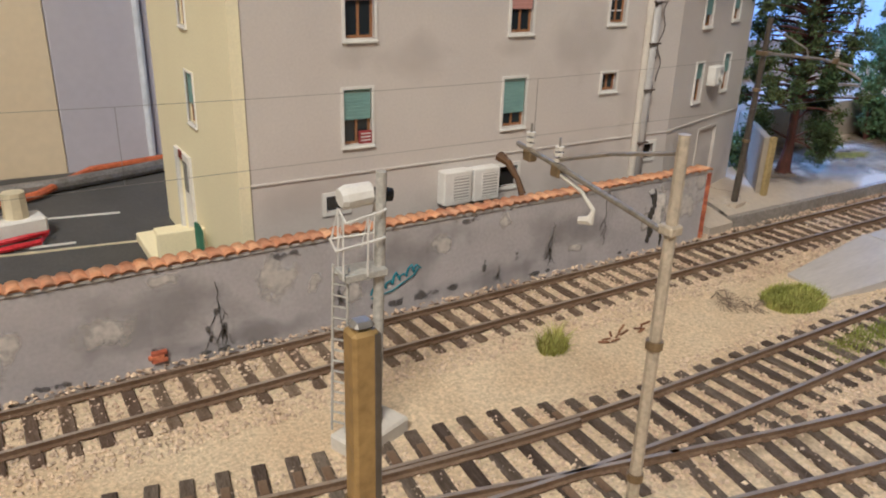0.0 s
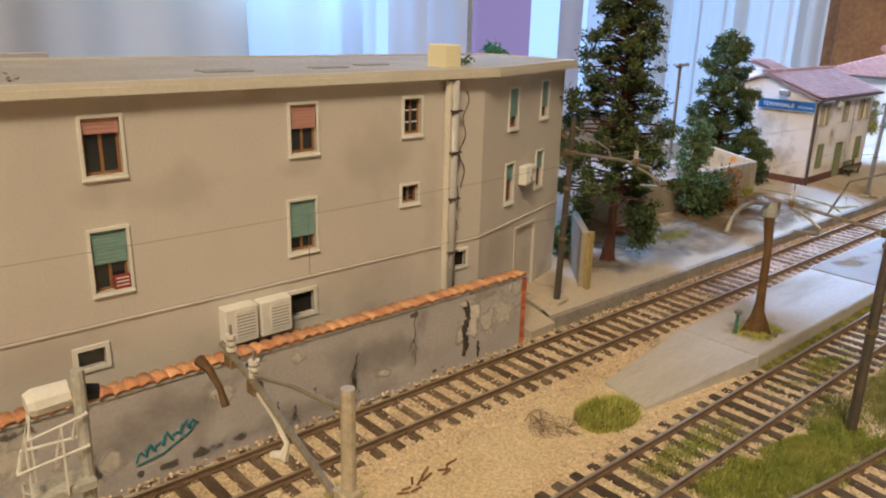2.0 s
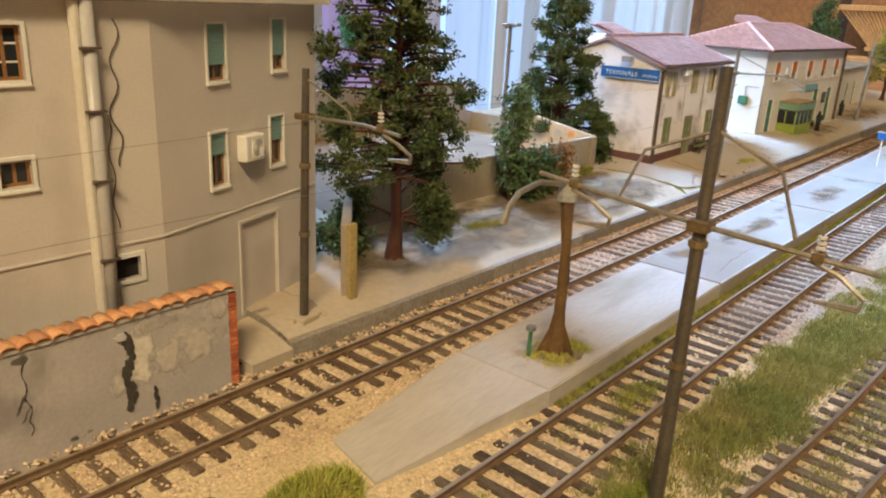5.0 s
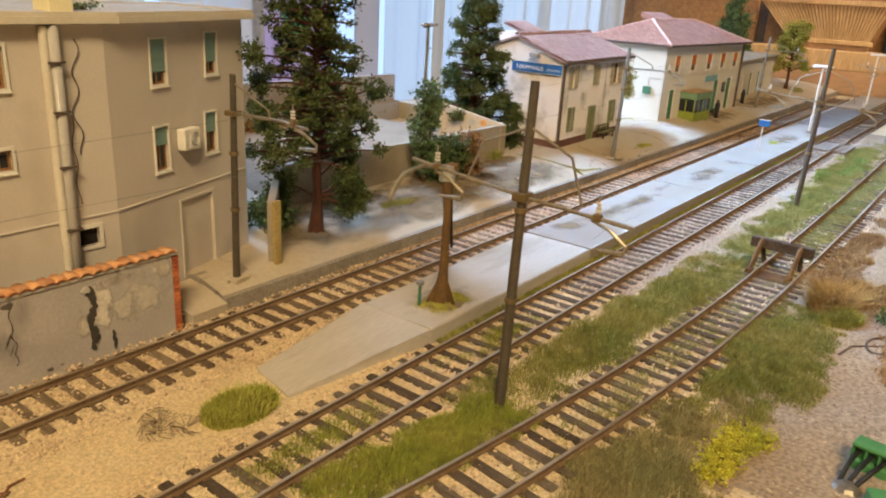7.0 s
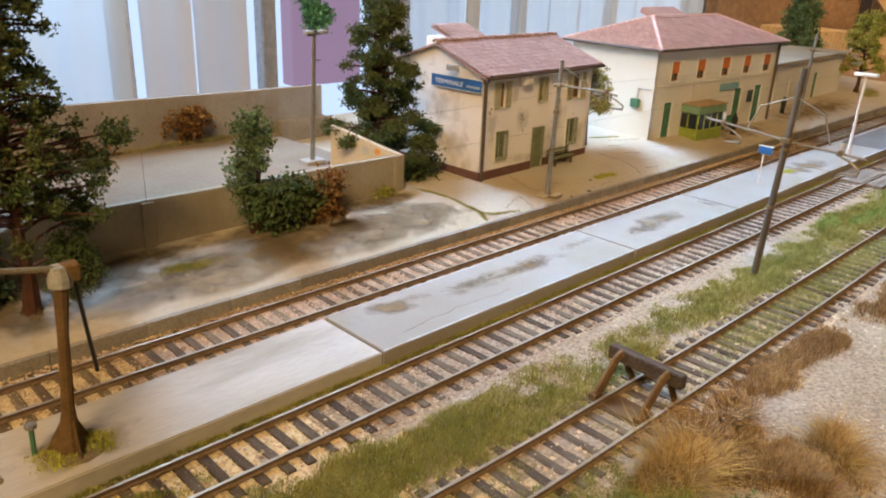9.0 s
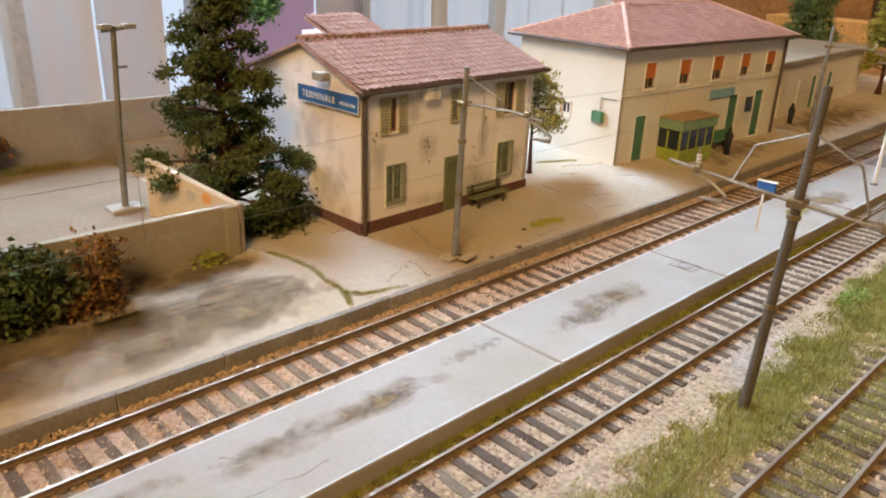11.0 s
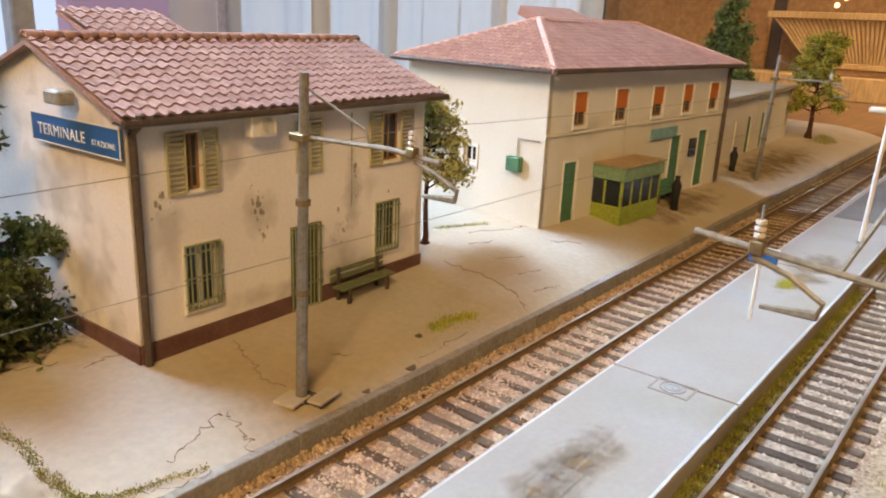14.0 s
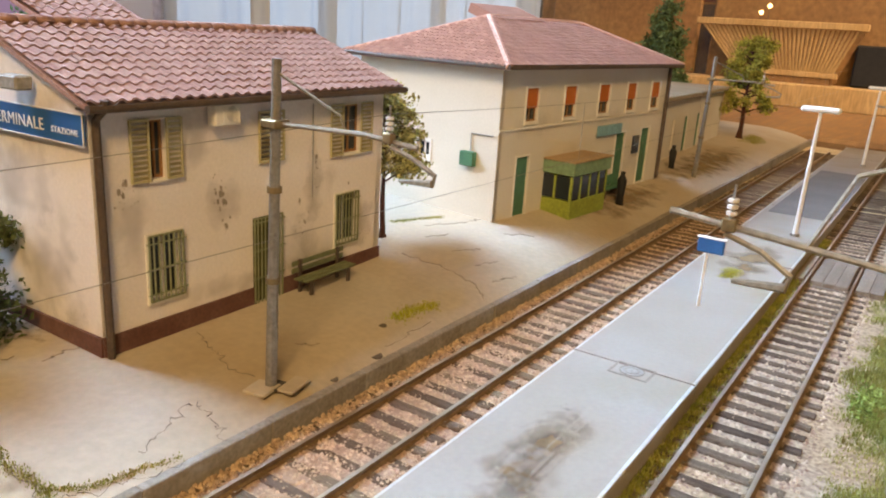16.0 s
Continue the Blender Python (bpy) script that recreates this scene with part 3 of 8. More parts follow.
part("ramp", ramp, M_CONCPALE, island)

# ---- boundary wall with a tiled coping ----
wall = empty("boundary_wall", label="grey rendered boundary wall with terracotta coping, cracked and patched", category="wall", kind="structure")
part("wall_body", Box(-45, -0.145, 2.0, 2.32, -0.5, 2.37), M_WALLGREY, wall)
part("coping_bed", Box(-45, 0.08, 1.95, 2.38, 2.37, 2.47, bevel=0.02), M_PATCH, wall)
part("coping_core", Box(-30, 0.05, 1.93, 2.40, 2.47, 2.52, bevel=0.02), M_TERRA, wall)


def coppo(length, r0, r1, n=6, thick=0.03):
    """A tapered half-round clay tile along +x, hollow side down."""
    v, f = [], []
    for x, r in ((0, r0), (length, r1)):
        for rr in (r, r - thick):
            v += [(x, rr * math.cos(math.pi * k / n), rr * math.sin(math.pi * k / n)) for k in range(n + 1)]
    q = n + 1
    for k in range(n):
        f += [(k, 2 * q + k, 2 * q + k + 1, k + 1), (q + k, q + k + 1, 3 * q + k + 1, 3 * q + k), (k, k + 1, q + k + 1, q + k), (2 * q + k, 3 * q + k, 3 * q + k + 1, 2 * q + k + 1)]
    f += [(0, q, 3 * q, 2 * q), (n, 2 * q + n, 3 * q + n, q + n)]
    return v, f


v, f = coppo(0.58, 0.175, 0.15, 7)
COPING = data_mesh("coping_tile", [(y, x - 0.28, 0.62 * z) for x, y, z in v], f, M_TERRA, True)
x = -0.2
while x > -30:
    c = part("coping_tile", COPING, M_TERRA, wall)
    c.matrix_basis = place(x, 2.16, 2.465 + rng.normal(0, 0.006), 0, 0, rng.normal(0, 3))
    x -= 0.325
# the wall's end, of bare brick
bmesh_brick = data_mesh("brick", *(lambda b: ([v.co[:] for v in b.verts], [[v.index for v in f.verts] for f in b.faces]))(
    (lambda b: (b.verts.index_update(), b)[1])(Box(-0.13, 0.09, -0.18, 0.18, 0, 0.1, bevel=0.012))), M_BRICK)
for i in range(21):
    b = part("brick", bmesh_brick, M_BRICK, wall)
    b.matrix_basis = place(-0.01 + rng.uniform(0, 0.02), 2.16, -0.12 + 0.117 * i)


M_CEIL = material("ceiling_paint", (0.45, 0.43, 0.40), fine=6, bump=0.1, grain=0.04)


# ---- the room: window wall with curtains, walls, ceiling, floor ----
def room():
    x0, x1, y0, y1, z0, z1 = -140, 330, -230, 62, -80, 146
    for name, b in (("wall_south", Box(x0, x1, y0 - 6, y0, z0, z1)), ("wall_west", Box(x0 - 6, x0, y0, y1, z0, z1)), ("wall_east", Box(x1, x1 + 6, y0, y1, z0, z1))):
        tagged(part(name, b, M_CURTWALL), "plain light painted room wall", "wall", "", "structure")
    tagged(part("ceiling", Box(x0, x1, y0, y1, z1, z1 + 4), M_CEIL), "pale ceiling", "ceiling", "", "structure")
    tagged(part("floor", Box(x0, x1, y0, y1, z0 - 4, z0), M_FLOOR), "brown floor", "floor", "", "structure")
    wb = holed_wall(x1 - x0, z0, z1, 6, [(135, 300, -12, 112)])
    w = part("wall_north", wb, M_CURTWALL)
    w.location = (x0 * S, y1 * S, 0)
    tagged(w, "window wall behind the layout", "wall", "", "structure")


room()


def curtain_material():
    m = bpy.data.materials.new("sheer_curtain")
    m.use_nodes = True
    nt = m.node_tree
    for nd in list(nt.nodes):
        nt.nodes.remove(nd)
    out = nt.nodes.new("ShaderNodeOutputMaterial")
    tr, tl, df = nt.nodes.new("ShaderNodeBsdfTransparent"), nt.nodes.new("ShaderNodeBsdfTranslucent"), nt.nodes.new("ShaderNodeBsdfDiffuse")
    tl.inputs[0].default_value = df.inputs[0].default_value = (0.74, 0.80, 0.81, 1)
    m1, m2 = nt.nodes.new("ShaderNodeMixShader"), nt.nodes.new("ShaderNodeMixShader")
    m1.inputs[0].default_value, m2.inputs[0].default_value = 0.45, 0.45
    nt.links.new(tl.outputs[0], m1.inputs[1])
    nt.links.new(df.outputs[0], m1.inputs[2])
    nt.links.new(m1.outputs[0], m2.inputs[1])
    nt.links.new(tr.outputs[0], m2.inputs[2])
    nt.links.new(m2.outputs[0], out.inputs[0])
    return m


M_CURTAIN = curtain_material()


def cloth(name, colour):
    """A close-woven cloth that lets some daylight through."""
    m = bpy.data.materials.new(name)
    m.use_nodes = True
    nt = m.node_tree
    for nd in list(nt.nodes):
        nt.nodes.remove(nd)
    out, mx = nt.nodes.new("ShaderNodeOutputMaterial"), nt.nodes.new("ShaderNodeMixShader")
    tl, df = nt.nodes.new("ShaderNodeBsdfTranslucent"), nt.nodes.new("ShaderNodeBsdfDiffuse")
    tl.inputs[0].default_value = df.inputs[0].default_value = (*colour, 1)
    mx.inputs[0].default_value = 0.5
    nt.links.new(tl.outputs[0], mx.inputs[1])
    nt.links.new(df.outputs[0], mx.inputs[2])
    nt.links.new(mx.outputs[0], out.inputs[0])
    return m


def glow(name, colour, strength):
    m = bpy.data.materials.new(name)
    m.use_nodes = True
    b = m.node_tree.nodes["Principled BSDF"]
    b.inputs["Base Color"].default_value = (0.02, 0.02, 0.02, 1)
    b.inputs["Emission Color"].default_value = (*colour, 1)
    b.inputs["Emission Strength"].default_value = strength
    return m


def curtain(name, x0, x1, y, folds, amp, label, mat=None):
    mat = mat or M_CURTAIN
    xs = np.linspace(x0, x1, int((x1 - x0) * 3))
    v, f = [], []
    for x in xs:
        off = amp * math.sin((x - x0) * folds) + 0.5 * amp * math.sin((x - x0) * folds * 2.3 + 1.0)
        v += [(x, y + off, -60), (x, y + off * 0.9, 116)]
    f = [(2 * i, 2 * i + 2, 2 * i + 3, 2 * i + 1) for i in range(len(xs) - 1)]
    return tagged(part(name, data_mesh(name, v, f, mat, True), mat), label, "curtain")


for a, b, q in ((17, 33.0, 0.55), (69, 80, 0.8), (81.5, 146, 0.8)):
    curtain("sheer_curtain", a, b, 55, q, 0.8, "white sheer curtain hanging before the window")
M_DRAPE = cloth("white_drape", (0.80, 0.79, 0.80))
M_DRAPEWARM = cloth("cream_drape", (0.80, 0.74, 0.62))
# The piece at x 62.5-67.6 stands in for a white window post.
for a, b, m, q in ((-60, 17.3, M_DRAPEWARM, 0.42), (34, 39.2, M_DRAPE, 0.7), (39.6, 45.5, M_DRAPE, 0.6), (62.5, 67.6, M_DRAPE, 0.5), (79.2, 82, M_DRAPEWARM, 1.1)):
    curtain("window_drape", a, b, 54.6, q, 0.55, "thick pale drape or white post beside the window", m)
frame_bm = bmesh.new()
for x in (-5, 34.5, 52.5, 74.5, 100, 126, 158):
    box(frame_bm, x, x + 2, 63, 65, -12, 112, bevel=0.2)
box(frame_bm, -5, 160, 63.2, 64.8, -12, -9, bevel=0.2)
window_1 = empty("window_1", label="wide white-framed window behind the curtains", category="window", kind="structure")
part("window_frame", frame_bm, M_FRAMEGREY, window_1)
part("window_sill", Box(-5, 160, 58, 62, -14, -12, bevel=0.2), M_FRAMEGREY, window_1)
tagged(part("backdrop", Box(-150, 320, 140, 141, -60, 170), glow("daylight_backdrop", (0.60, 0.77, 1.0), 1.15)), "bright hazy daylight outside the window", "backdrop", "", "structure")


# ---- windows and other fittings, on a wall along local +x with its face at y = 0 ----
def window_unit(parent, x0, x1, z0, z1, blind=None, drop=0.0, wood=True, cross=False, surround=0.075, sill=True, label=""):
    """A casement in an opening: painted surround, wooden sashes, panes, sill and a roller blind drawn down by drop."""
    w = part("window", ring(x0 - surround, x1 + surround, z0 - surround, z1 + surround, surround, -0.045, 0.03), M_WHITE, parent, label)
    part("sash", ring(x0, x1, z0, z1, 0.07, 0.10, 0.16), M_WOOD if wood else M_WHITE, w)
    mid = (x0 + x1) / 2
    part("mullion", Box(mid - 0.035, mid + 0.035, 0.10, 0.155, z0 + 0.07, z1 - 0.07), M_WOOD if wood else M_WHITE, w)
    if cross:
        for q in (1 / 3, 2 / 3):
            zz = z0 + (z1 - z0) * q
            part("glazing_bar", Box(x0 + 0.07, x1 - 0.07, 0.105, 0.15, zz - 0.02, zz + 0.02), M_WHITE, w)
    part("pane", Box(x0 + 0.07, mid - 0.035, 0.125, 0.135, z0 + 0.07, z1 - 0.07), M_GLASS, w)
    part("pane", Box(mid + 0.035, x1 - 0.07, 0.125, 0.135, z0 + 0.07, z1 - 0.07), M_GLASS, w)
    if sill:
        part("sill", Box(x0 - surround - 0.01, x1 + surround + 0.01, -0.075, 0.02, z0 - surround - 0.05, z0 - surround + 0.02, bevel=0.012), M_WHITE, w)
    if blind:
        n = max(3, int(drop * (z1 - z0) / 0.09))
        zb = z1 - drop * (z1 - z0)
        line = [(0.07, z1), (0.07, zb)]
        for i in range(n):
            q = (z1 - zb) / n
            line += [(0.036, zb + q * i), (0.03, zb + q * (i + 0.25)), (0.03, zb + q * (i + 0.75)), (0.036, zb + q * (i + 0.98))]
        bm = bmesh.new()
        le = [bm.verts.new((x0 + 0.01, y, z)) for y, z in line]
        ri = [bm.verts.new((x1 - 0.01, y, z)) for y, z in line]
        for i in range(len(line)):
            j = (i + 1) % len(line)
            bm.faces.new((le[i], le[j], ri[j], ri[i]))
        bm.faces.new(le[::-1])
        bm.faces.new(ri)
        part("roller_blind", bm, blind, w)
    return w


def vent(parent, x0, x1, z0, z1, s=0.11):
    w = part("cellar_window", ring(x0 - s, x1 + s, z0 - s, z1 + s, s, -0.05, 0.04), M_WHITE, parent)
    part("dark_opening", Box(x0, x1, 0.12, 0.16, z0, z1), M_DARK, w)
    return w


def air_con(parent, x0, x1, z0, z1, depth=0.4, y=0.0, fan=False):
    a = part("air_conditioner", Box(x0, x1, y - depth, y - 0.02, z0, z1, bevel=0.03), M_WHITE, parent, "white air-conditioning unit")
    w, h = x1 - x0, z1 - z0
    f0, f1_ = x0 + 0.3 * w, x1 - 0.08 * w
    part("grille_frame", ring(f0, f1_, z0 + 0.12 * h, z1 - 0.12 * h, 0.03 * w, y - depth - 0.015, y - depth + 0.01), M_WHITE, a)
    if fan:
        c, r = ((f0 + f1_) / 2, (z0 + z1) / 2), 0.33 * h
        g = part("fan_recess", Tube([(c[0], y - depth - 0.012, c[1]), (c[0], y - depth + 0.01, c[1])], r, 18), M_SLATE, a)
        for k in range(4):
            rr = r * (k + 1) / 4
            part("fan_ring", Tube([(c[0] + rr * math.cos(0.45 * i), y - depth - 0.016, c[1] + rr * math.sin(0.45 * i)) for i in range(15)], 0.012, 4), M_WHITE, g)
        return a
    part("grille_recess", Box(f0 + 0.03 * w, f1_ - 0.03 * w, y - depth - 0.003, y - depth + 0.01, z0 + 0.15 * h, z1 - 0.15 * h), M_SLATE, a)
    n = 8
    slat = mesh_from(box(bmesh.new(), f0 + 0.03 * w, f1_ - 0.03 * w, y - depth - 0.02, y - depth, -0.02 * h, 0.025 * h), "grille_slat")
    for k in range(n):
        part("grille_slat", slat, M_WHITE, a).location = (0, 0, (z0 + (0.19 + 0.62 * k / (n - 1)) * h) * S)
    return a


# ---- apartment building beside the wall ----
apt = empty("apartment_building", label="grey-beige three-storey flat-roofed apartment building with teal blinds", category="building")
FX, FY, FZ0, FZ1 = -16.3, 3.4, 0.1, 8.95
f1 = Side(apt, FX, FY, 0)
W1 = [(2.98, 3.82, 7.2, 8.5, M_PINK, 0.28), (2.9, 3.72, 4.42, 5.9, M_TEAL, 0.55), (8.22, 9.02, 7.2, 8.5, M_PINK, 0.5), (8.1, 8.92, 4.44, 5.88, M_TEAL, 0.72)]
W2 = [(12.06, 12.72, 7.4, 8.46), (12.0, 12.62, 5.28, 5.83)]
V1 = [(2.32, 2.95, 2.62, 3.06), (7.97, 8.78, 2.55, 3.2), (14.12, 14.75, 2.76, 3.28)]
holes = [(a, b, c, d) for a, b, c, d, *_ in W1] + W2 + V1
part("wall", holed_wall(15.4, FZ0, FZ1, 0.3, holes), M_FACADE, f1)
for a, b, c, d, m, dr in W1:
    window_unit(f1, a, b, c, d, m, dr, label="wooden window with a half-lowered roller blind")
for a, b, c, d in W2:
    window_unit(f1, a, b, c, d, None, 0, cross=d - c > 0.8, label="small wooden window without blind")
for h in V1:
    vent(f1, *h)
# red notice in the lower window
part("notice_board", Box(3.32, 3.74, -0.03, 0.0, 4.42, 4.78, bevel=0.01), material("red_notice", (0.30, 0.05, 0.05), fine=10, bump=0), f1, "dark red notice with pale lines at a window")
for k in range(3):
    part("notice_line", Box(3.38, 3.68, -0.036, -0.03, 4.5 + 0.09 * k, 4.53 + 0.09 * k), M_WHITE, f1)
part("ledge", Box(-0.04, 15.4, -0.04, 0.0, 3.59, 3.66, bevel=0.012), M_FACADE, f1)
air_con(f1, 5.85, 6.8, 2.36, 3.38, 0.45)
air_con(f1, 6.88, 7.82, 2.36, 3.36, 0.45)
pipe = Tube([(13.92, -0.16, 0.3), (13.95, -0.16, 8.95)], 0.155, 14)
part("downpipe", pipe, M_PIPE, f1, "thick grey-beige downpipe with brackets", True)
part("downpipe", Tube([(13.7, -0.13, 0.3), (13.72, -0.13, 8.95)], 0.12, 10), M_CORNICE, f1)
for z in (3.4, 5.2, 6.7, 8.0):
    part("pipe_bracket", Box(13.7, 14.14, -0.365, -0.0, z, z + 0.05, bevel=0.01), M_GUTTER, f1)
cable = [(14.5 + 0.1 * math.sin(i * 0.5) + 0.07 * math.sin(i * 0.17 + 1), -0.03, 8.6 - 0.09 * i) for i in range(36)]
part("loose_cable", Tube(cable, 0.016, 5), M_GUTTER, f1, "loose brown cable down the wall")
part("loose_cable", Tube([(14.28 + 0.05 * math.sin(i * 0.45), -0.03, 6.6 - 0.08 * i) for i in range(33)], 0.014, 5), M_GUTTER, f1)
# angled part of the front
ang = math.degrees(math.atan2(0.761, 2.441))
f2 = Side(apt, -0.9, 3.4, 0, ang)
# s along the angled wall, measured from (-0.9, 3.4)
o = math.hypot(0.742 + 0.9, 3.904 - 3.4)
A1 = [(o + 0.1, o + 0.78, 7.12, 8.48, 0.72), (o + 2.72, o + 3.32, 7.25, 8.58, 0.72), (o + 0.05, o + 0.66, 4.44, 5.82, 0.42), (o + 2.56, o + 3.16, 4.6, 5.96, 0.5)]
GAR = (o + 1.12, o + 2.78, 0.6, 3.2)
L2 = o + 4.85
part("wall", holed_wall(L2, FZ0, FZ1, 0.3, [(a, b, c, d) for a, b, c, d, _ in A1] + [GAR]), M_FACADE, f2)
for a, b, c, d, dr in A1:
    window_unit(f2, a, b, c, d, M_TEAL, dr, surround=0.06, label="narrow window with a lowered teal blind")
part("garage_door", Box(GAR[0], GAR[1], 0.08, 0.16, GAR[2], GAR[3], bevel=0.02), M_FACADE, f2, "closed beige garage door")
part("garage_frame", ring(GAR[0] - 0.09, GAR[1] + 0.09, GAR[2] - 0.09, GAR[3] + 0.09, 0.09, -0.03, 0.02), M_FACADE, f2)
air_con(f2, o + 1.05, o + 1.85, 4.95, 5.65, 0.35, fan=True)
part("ledge", Box(0.0, L2, -0.04, 0.0, 3.59, 3.66, bevel=0.012), M_FACADE, f2)
ex, ey = -0.9 + L2 * math.cos(radians(ang)), 3.4 + L2 * math.sin(radians(ang))
# cream side facing the street; local x runs from the back to the front corner
f3 = Side(apt, FX - 0.04, 12.2, 0, -90)
D = 12.2 - 3.36
S1 = [(4.3, 5.0, 7.25, 8.45, M_TEAL, 0.3), (4.4, 5.2, 4.5, 5.95, M_TEAL, 0.62)]
DOOR = (2.5, 3.9, 0.55, 3.05)
part("wall", holed_wall(D, FZ0, FZ1, 0.3, [(a, b, c, d) for a, b, c, d, *_ in S1] + [DOOR]), M_FACADE2, f3)
for a, b, c, d, m, dr in S1:
    window_unit(f3, a, b, c, d, m, dr, surround=0.06)
dr = part("entrance_door", Box(DOOR[0], DOOR[1], 0.08, 0.15, DOOR[2], DOOR[3], bevel=0.02), M_WHITE, f3, "white entrance door with a dark glass top")
part("door_glass", Box(DOOR[0] + 0.15, DOOR[1] - 0.15, 0.06, 0.08, 1.9, 2.85), M_GLASS, dr)
part("door_frame", ring(DOOR[0] - 0.2, DOOR[1] + 0.2, DOOR[2] - 0.3, DOOR[3] + 0.25, 0.22, -0.1, 0.0), M_WHITE, f3)
part("door_plate", Box(3.0, 3.35, -0.13, -0.1, 3.1, 3.35), material("maroon_plate", (0.22, 0.05, 0.03), fine=8, bump=0), f3)
part("porch_step", Box(1.9, 4.6, -1.5, 0.0, 0.1, 0.42, bevel=0.03), M_FACADE2, f3)
part("porch_step", Box(2.2, 4.3, -1.0, 0.0, 0.42, 0.6, bevel=0.03), M_FACADE2, f3)
part("porch_cheek", Box(4.75, 5.0, -1.4, 0.0, 0.1, 1.35, bevel=0.03), M_FACADE2, f3)
gate = bmesh.new()
for i in range(7):
    tube(gate, [(5.3 + 0.13 * i, -0.35, 0.2), (5.3 + 0.13 * i, -0.35, 1.75 - 0.01 * (i - 3) ** 2)], 0.03, 5)
part("iron_gate", gate, M_GREENP, f3, "small green iron gate")
part("wall", prism([(ex, ey), (5.2, 9.6), (4.9, 9.4), (ex - 0.3, ey + 0.1)], FZ0, FZ1), M_FACADE, apt)
part("wall", prism([(5.2, 9.6), (-16.3, 12.2), (-16.3, 11.9), (5.0, 9.3)], FZ0, FZ1), M_FACADE, apt)
plan = [(FX, FY), (-0.9, 3.4), (ex, ey), (5.2, 9.6), (-16.3, 12.2)]
cx, cy = np.mean(plan, 0)


def grown(d):
    out = []
    for x, y in plan:
        v = Vector((x - cx, (y - cy) * 2.0)).normalized()
        out.append((x + d * (1 if x > cx else -1), y + d * (1 if y > cy else -1)))
    return out


part("roof_slab", prism([(x, y) for x, y in plan], 8.95, 9.02), M_ROOFFLAT, apt)
cn = prism(grown(0.34), 9.0, 9.18)
part("cornice", cn, M_CORNICE, apt, "projecting cream roof cornice")
part("roof_deck", prism(grown(0.1), 9.18, 9.24), M_ROOFFLAT, apt)
g = grown(0.3)
for i in range(5):
    kb = bmesh.new()
    a, b = Vector((*g[i], 0)), Vector((*g[(i + 1) % 5], 0))
    d = (b - a).normalized()
    nn = Vector((-d.y, d.x, 0)) * 0.16
    q = [a, b, b + nn, a + nn]
    lo = [kb.verts.new((p.x, p.y, 9.18)) for p in q]
    hi = [kb.verts.new((p.x, p.y, 9.3)) for p in q]
    kb.faces.new(hi)
    for k in range(4):
        kb.faces.new((lo[k], lo[(k + 1) % 4], hi[(k + 1) % 4], hi[k]))
    part("parapet", kb, M_CORNICE, apt)
part("chimney", Box(-1.85, -1.15, 4.3, 5.2, 9.2, 9.95, bevel=0.03), M_FACADE2, apt, "cream rectangular chimney")
for x, y, w, h in ((-9.5, 5.2, 1.4, 0.8), (-6.0, 5.4, 1.2, 0.5), (-4.0, 6.0, 1.2, 0.4)):
    part("roof_hatch", Box(x, x + w, y, y + h, 9.235, 9.28, bevel=0.01), M_SLATE, apt)


# ---- clay roof tiles ----
def pan_tile(length, width, n=8, thick=0.04):
    """A tile along +x with one soft wave across its width, with a front edge of its own thickness."""
    def row(x, drop):
        return [(x, (k / n - 0.5) * width, 0.095 * width * (1 - math.cos(2 * math.pi * (k / n - 0.25))) - 0.012 * (1 - k / n) - drop) for k in range(n + 1)]
    v = row(0, 0) + row(length, 0) + row(0, 0) + row(0, thick)
    q = n + 1
    f = []
    for k in range(n):
        f += [(k, q + k, q + k + 1, k + 1), (2 * q + k, 2 * q + k + 1, 3 * q + k + 1, 3 * q + k)]
    return v, f


def tile_rows(parent, origin, along, up, width, rows, pitch, row_len, mat, mat_rest, limit, inside=None, name="roof_tile"):
    """Half-round tiles in rows: columns along 'along', running up 'up'. The first 'limit' tiles are pieces, the rest are joined."""
    along, up = Vector(along).normalized(), Vector(up).normalized()
    nrm = along.cross(up).normalized()
    v, f = pan_tile(row_len * 1.1, pitch)
    me = data_mesh(name, v, f, mat, True)
    rot = Matrix((up, -along, nrm)).transposed().to_4x4()
    cols = int(width / pitch)
    joined_v, joined_f, count = [], [], 0
    for r in range(rows):
        for c in range(cols):
            u, w = (c + 0.5) * pitch, r * row_len
            if inside and not inside(u, w):
                continue
            p = Vector(origin) + along * (u + rng.normal(0, 0.008)) + up * (w - 0.03 + rng.normal(0, 0.008)) + nrm * (0.055 + 0.003 * rng.normal())
            m = Matrix.Translation(p) @ rot @ pose(0, 0, 0, rng.normal(0, 0.5), 5.2, rng.normal(0, 0.6))
            if count < limit:
                t = part(name, me, mat, parent)
                t.matrix_basis = Matrix.Translation(p * S) @ m.to_3x3().to_4x4()
            else:
                k = len(joined_v)
                joined_v += [(m @ Vector(q))[:] for q in v]
                joined_f += [tuple(i + k for i in q) for q in f]
            count += 1
    if joined_v:
        tagged(part(name + "s_joined", data_mesh(name, joined_v, joined_f, mat_rest, True), mat_rest, parent), kind="stuff")


def quad(pts, thick=0.1):
    bm = bmesh.new()
    a = [bm.verts.new(p) for p in pts]
    n = (Vector(pts[1]) - Vector(pts[0])).cross(Vector(pts[2]) - Vector(pts[0])).normalized() * thick
    b = [bm.verts.new(Vector(p) - n) for p in pts]
    bm.faces.new(a)
    bm.faces.new(b[::-1])
    for i in range(len(pts)):
        j = (i + 1) % len(pts)
        bm.faces.new((a[i], b[i], b[j], a[j]))
    return bm


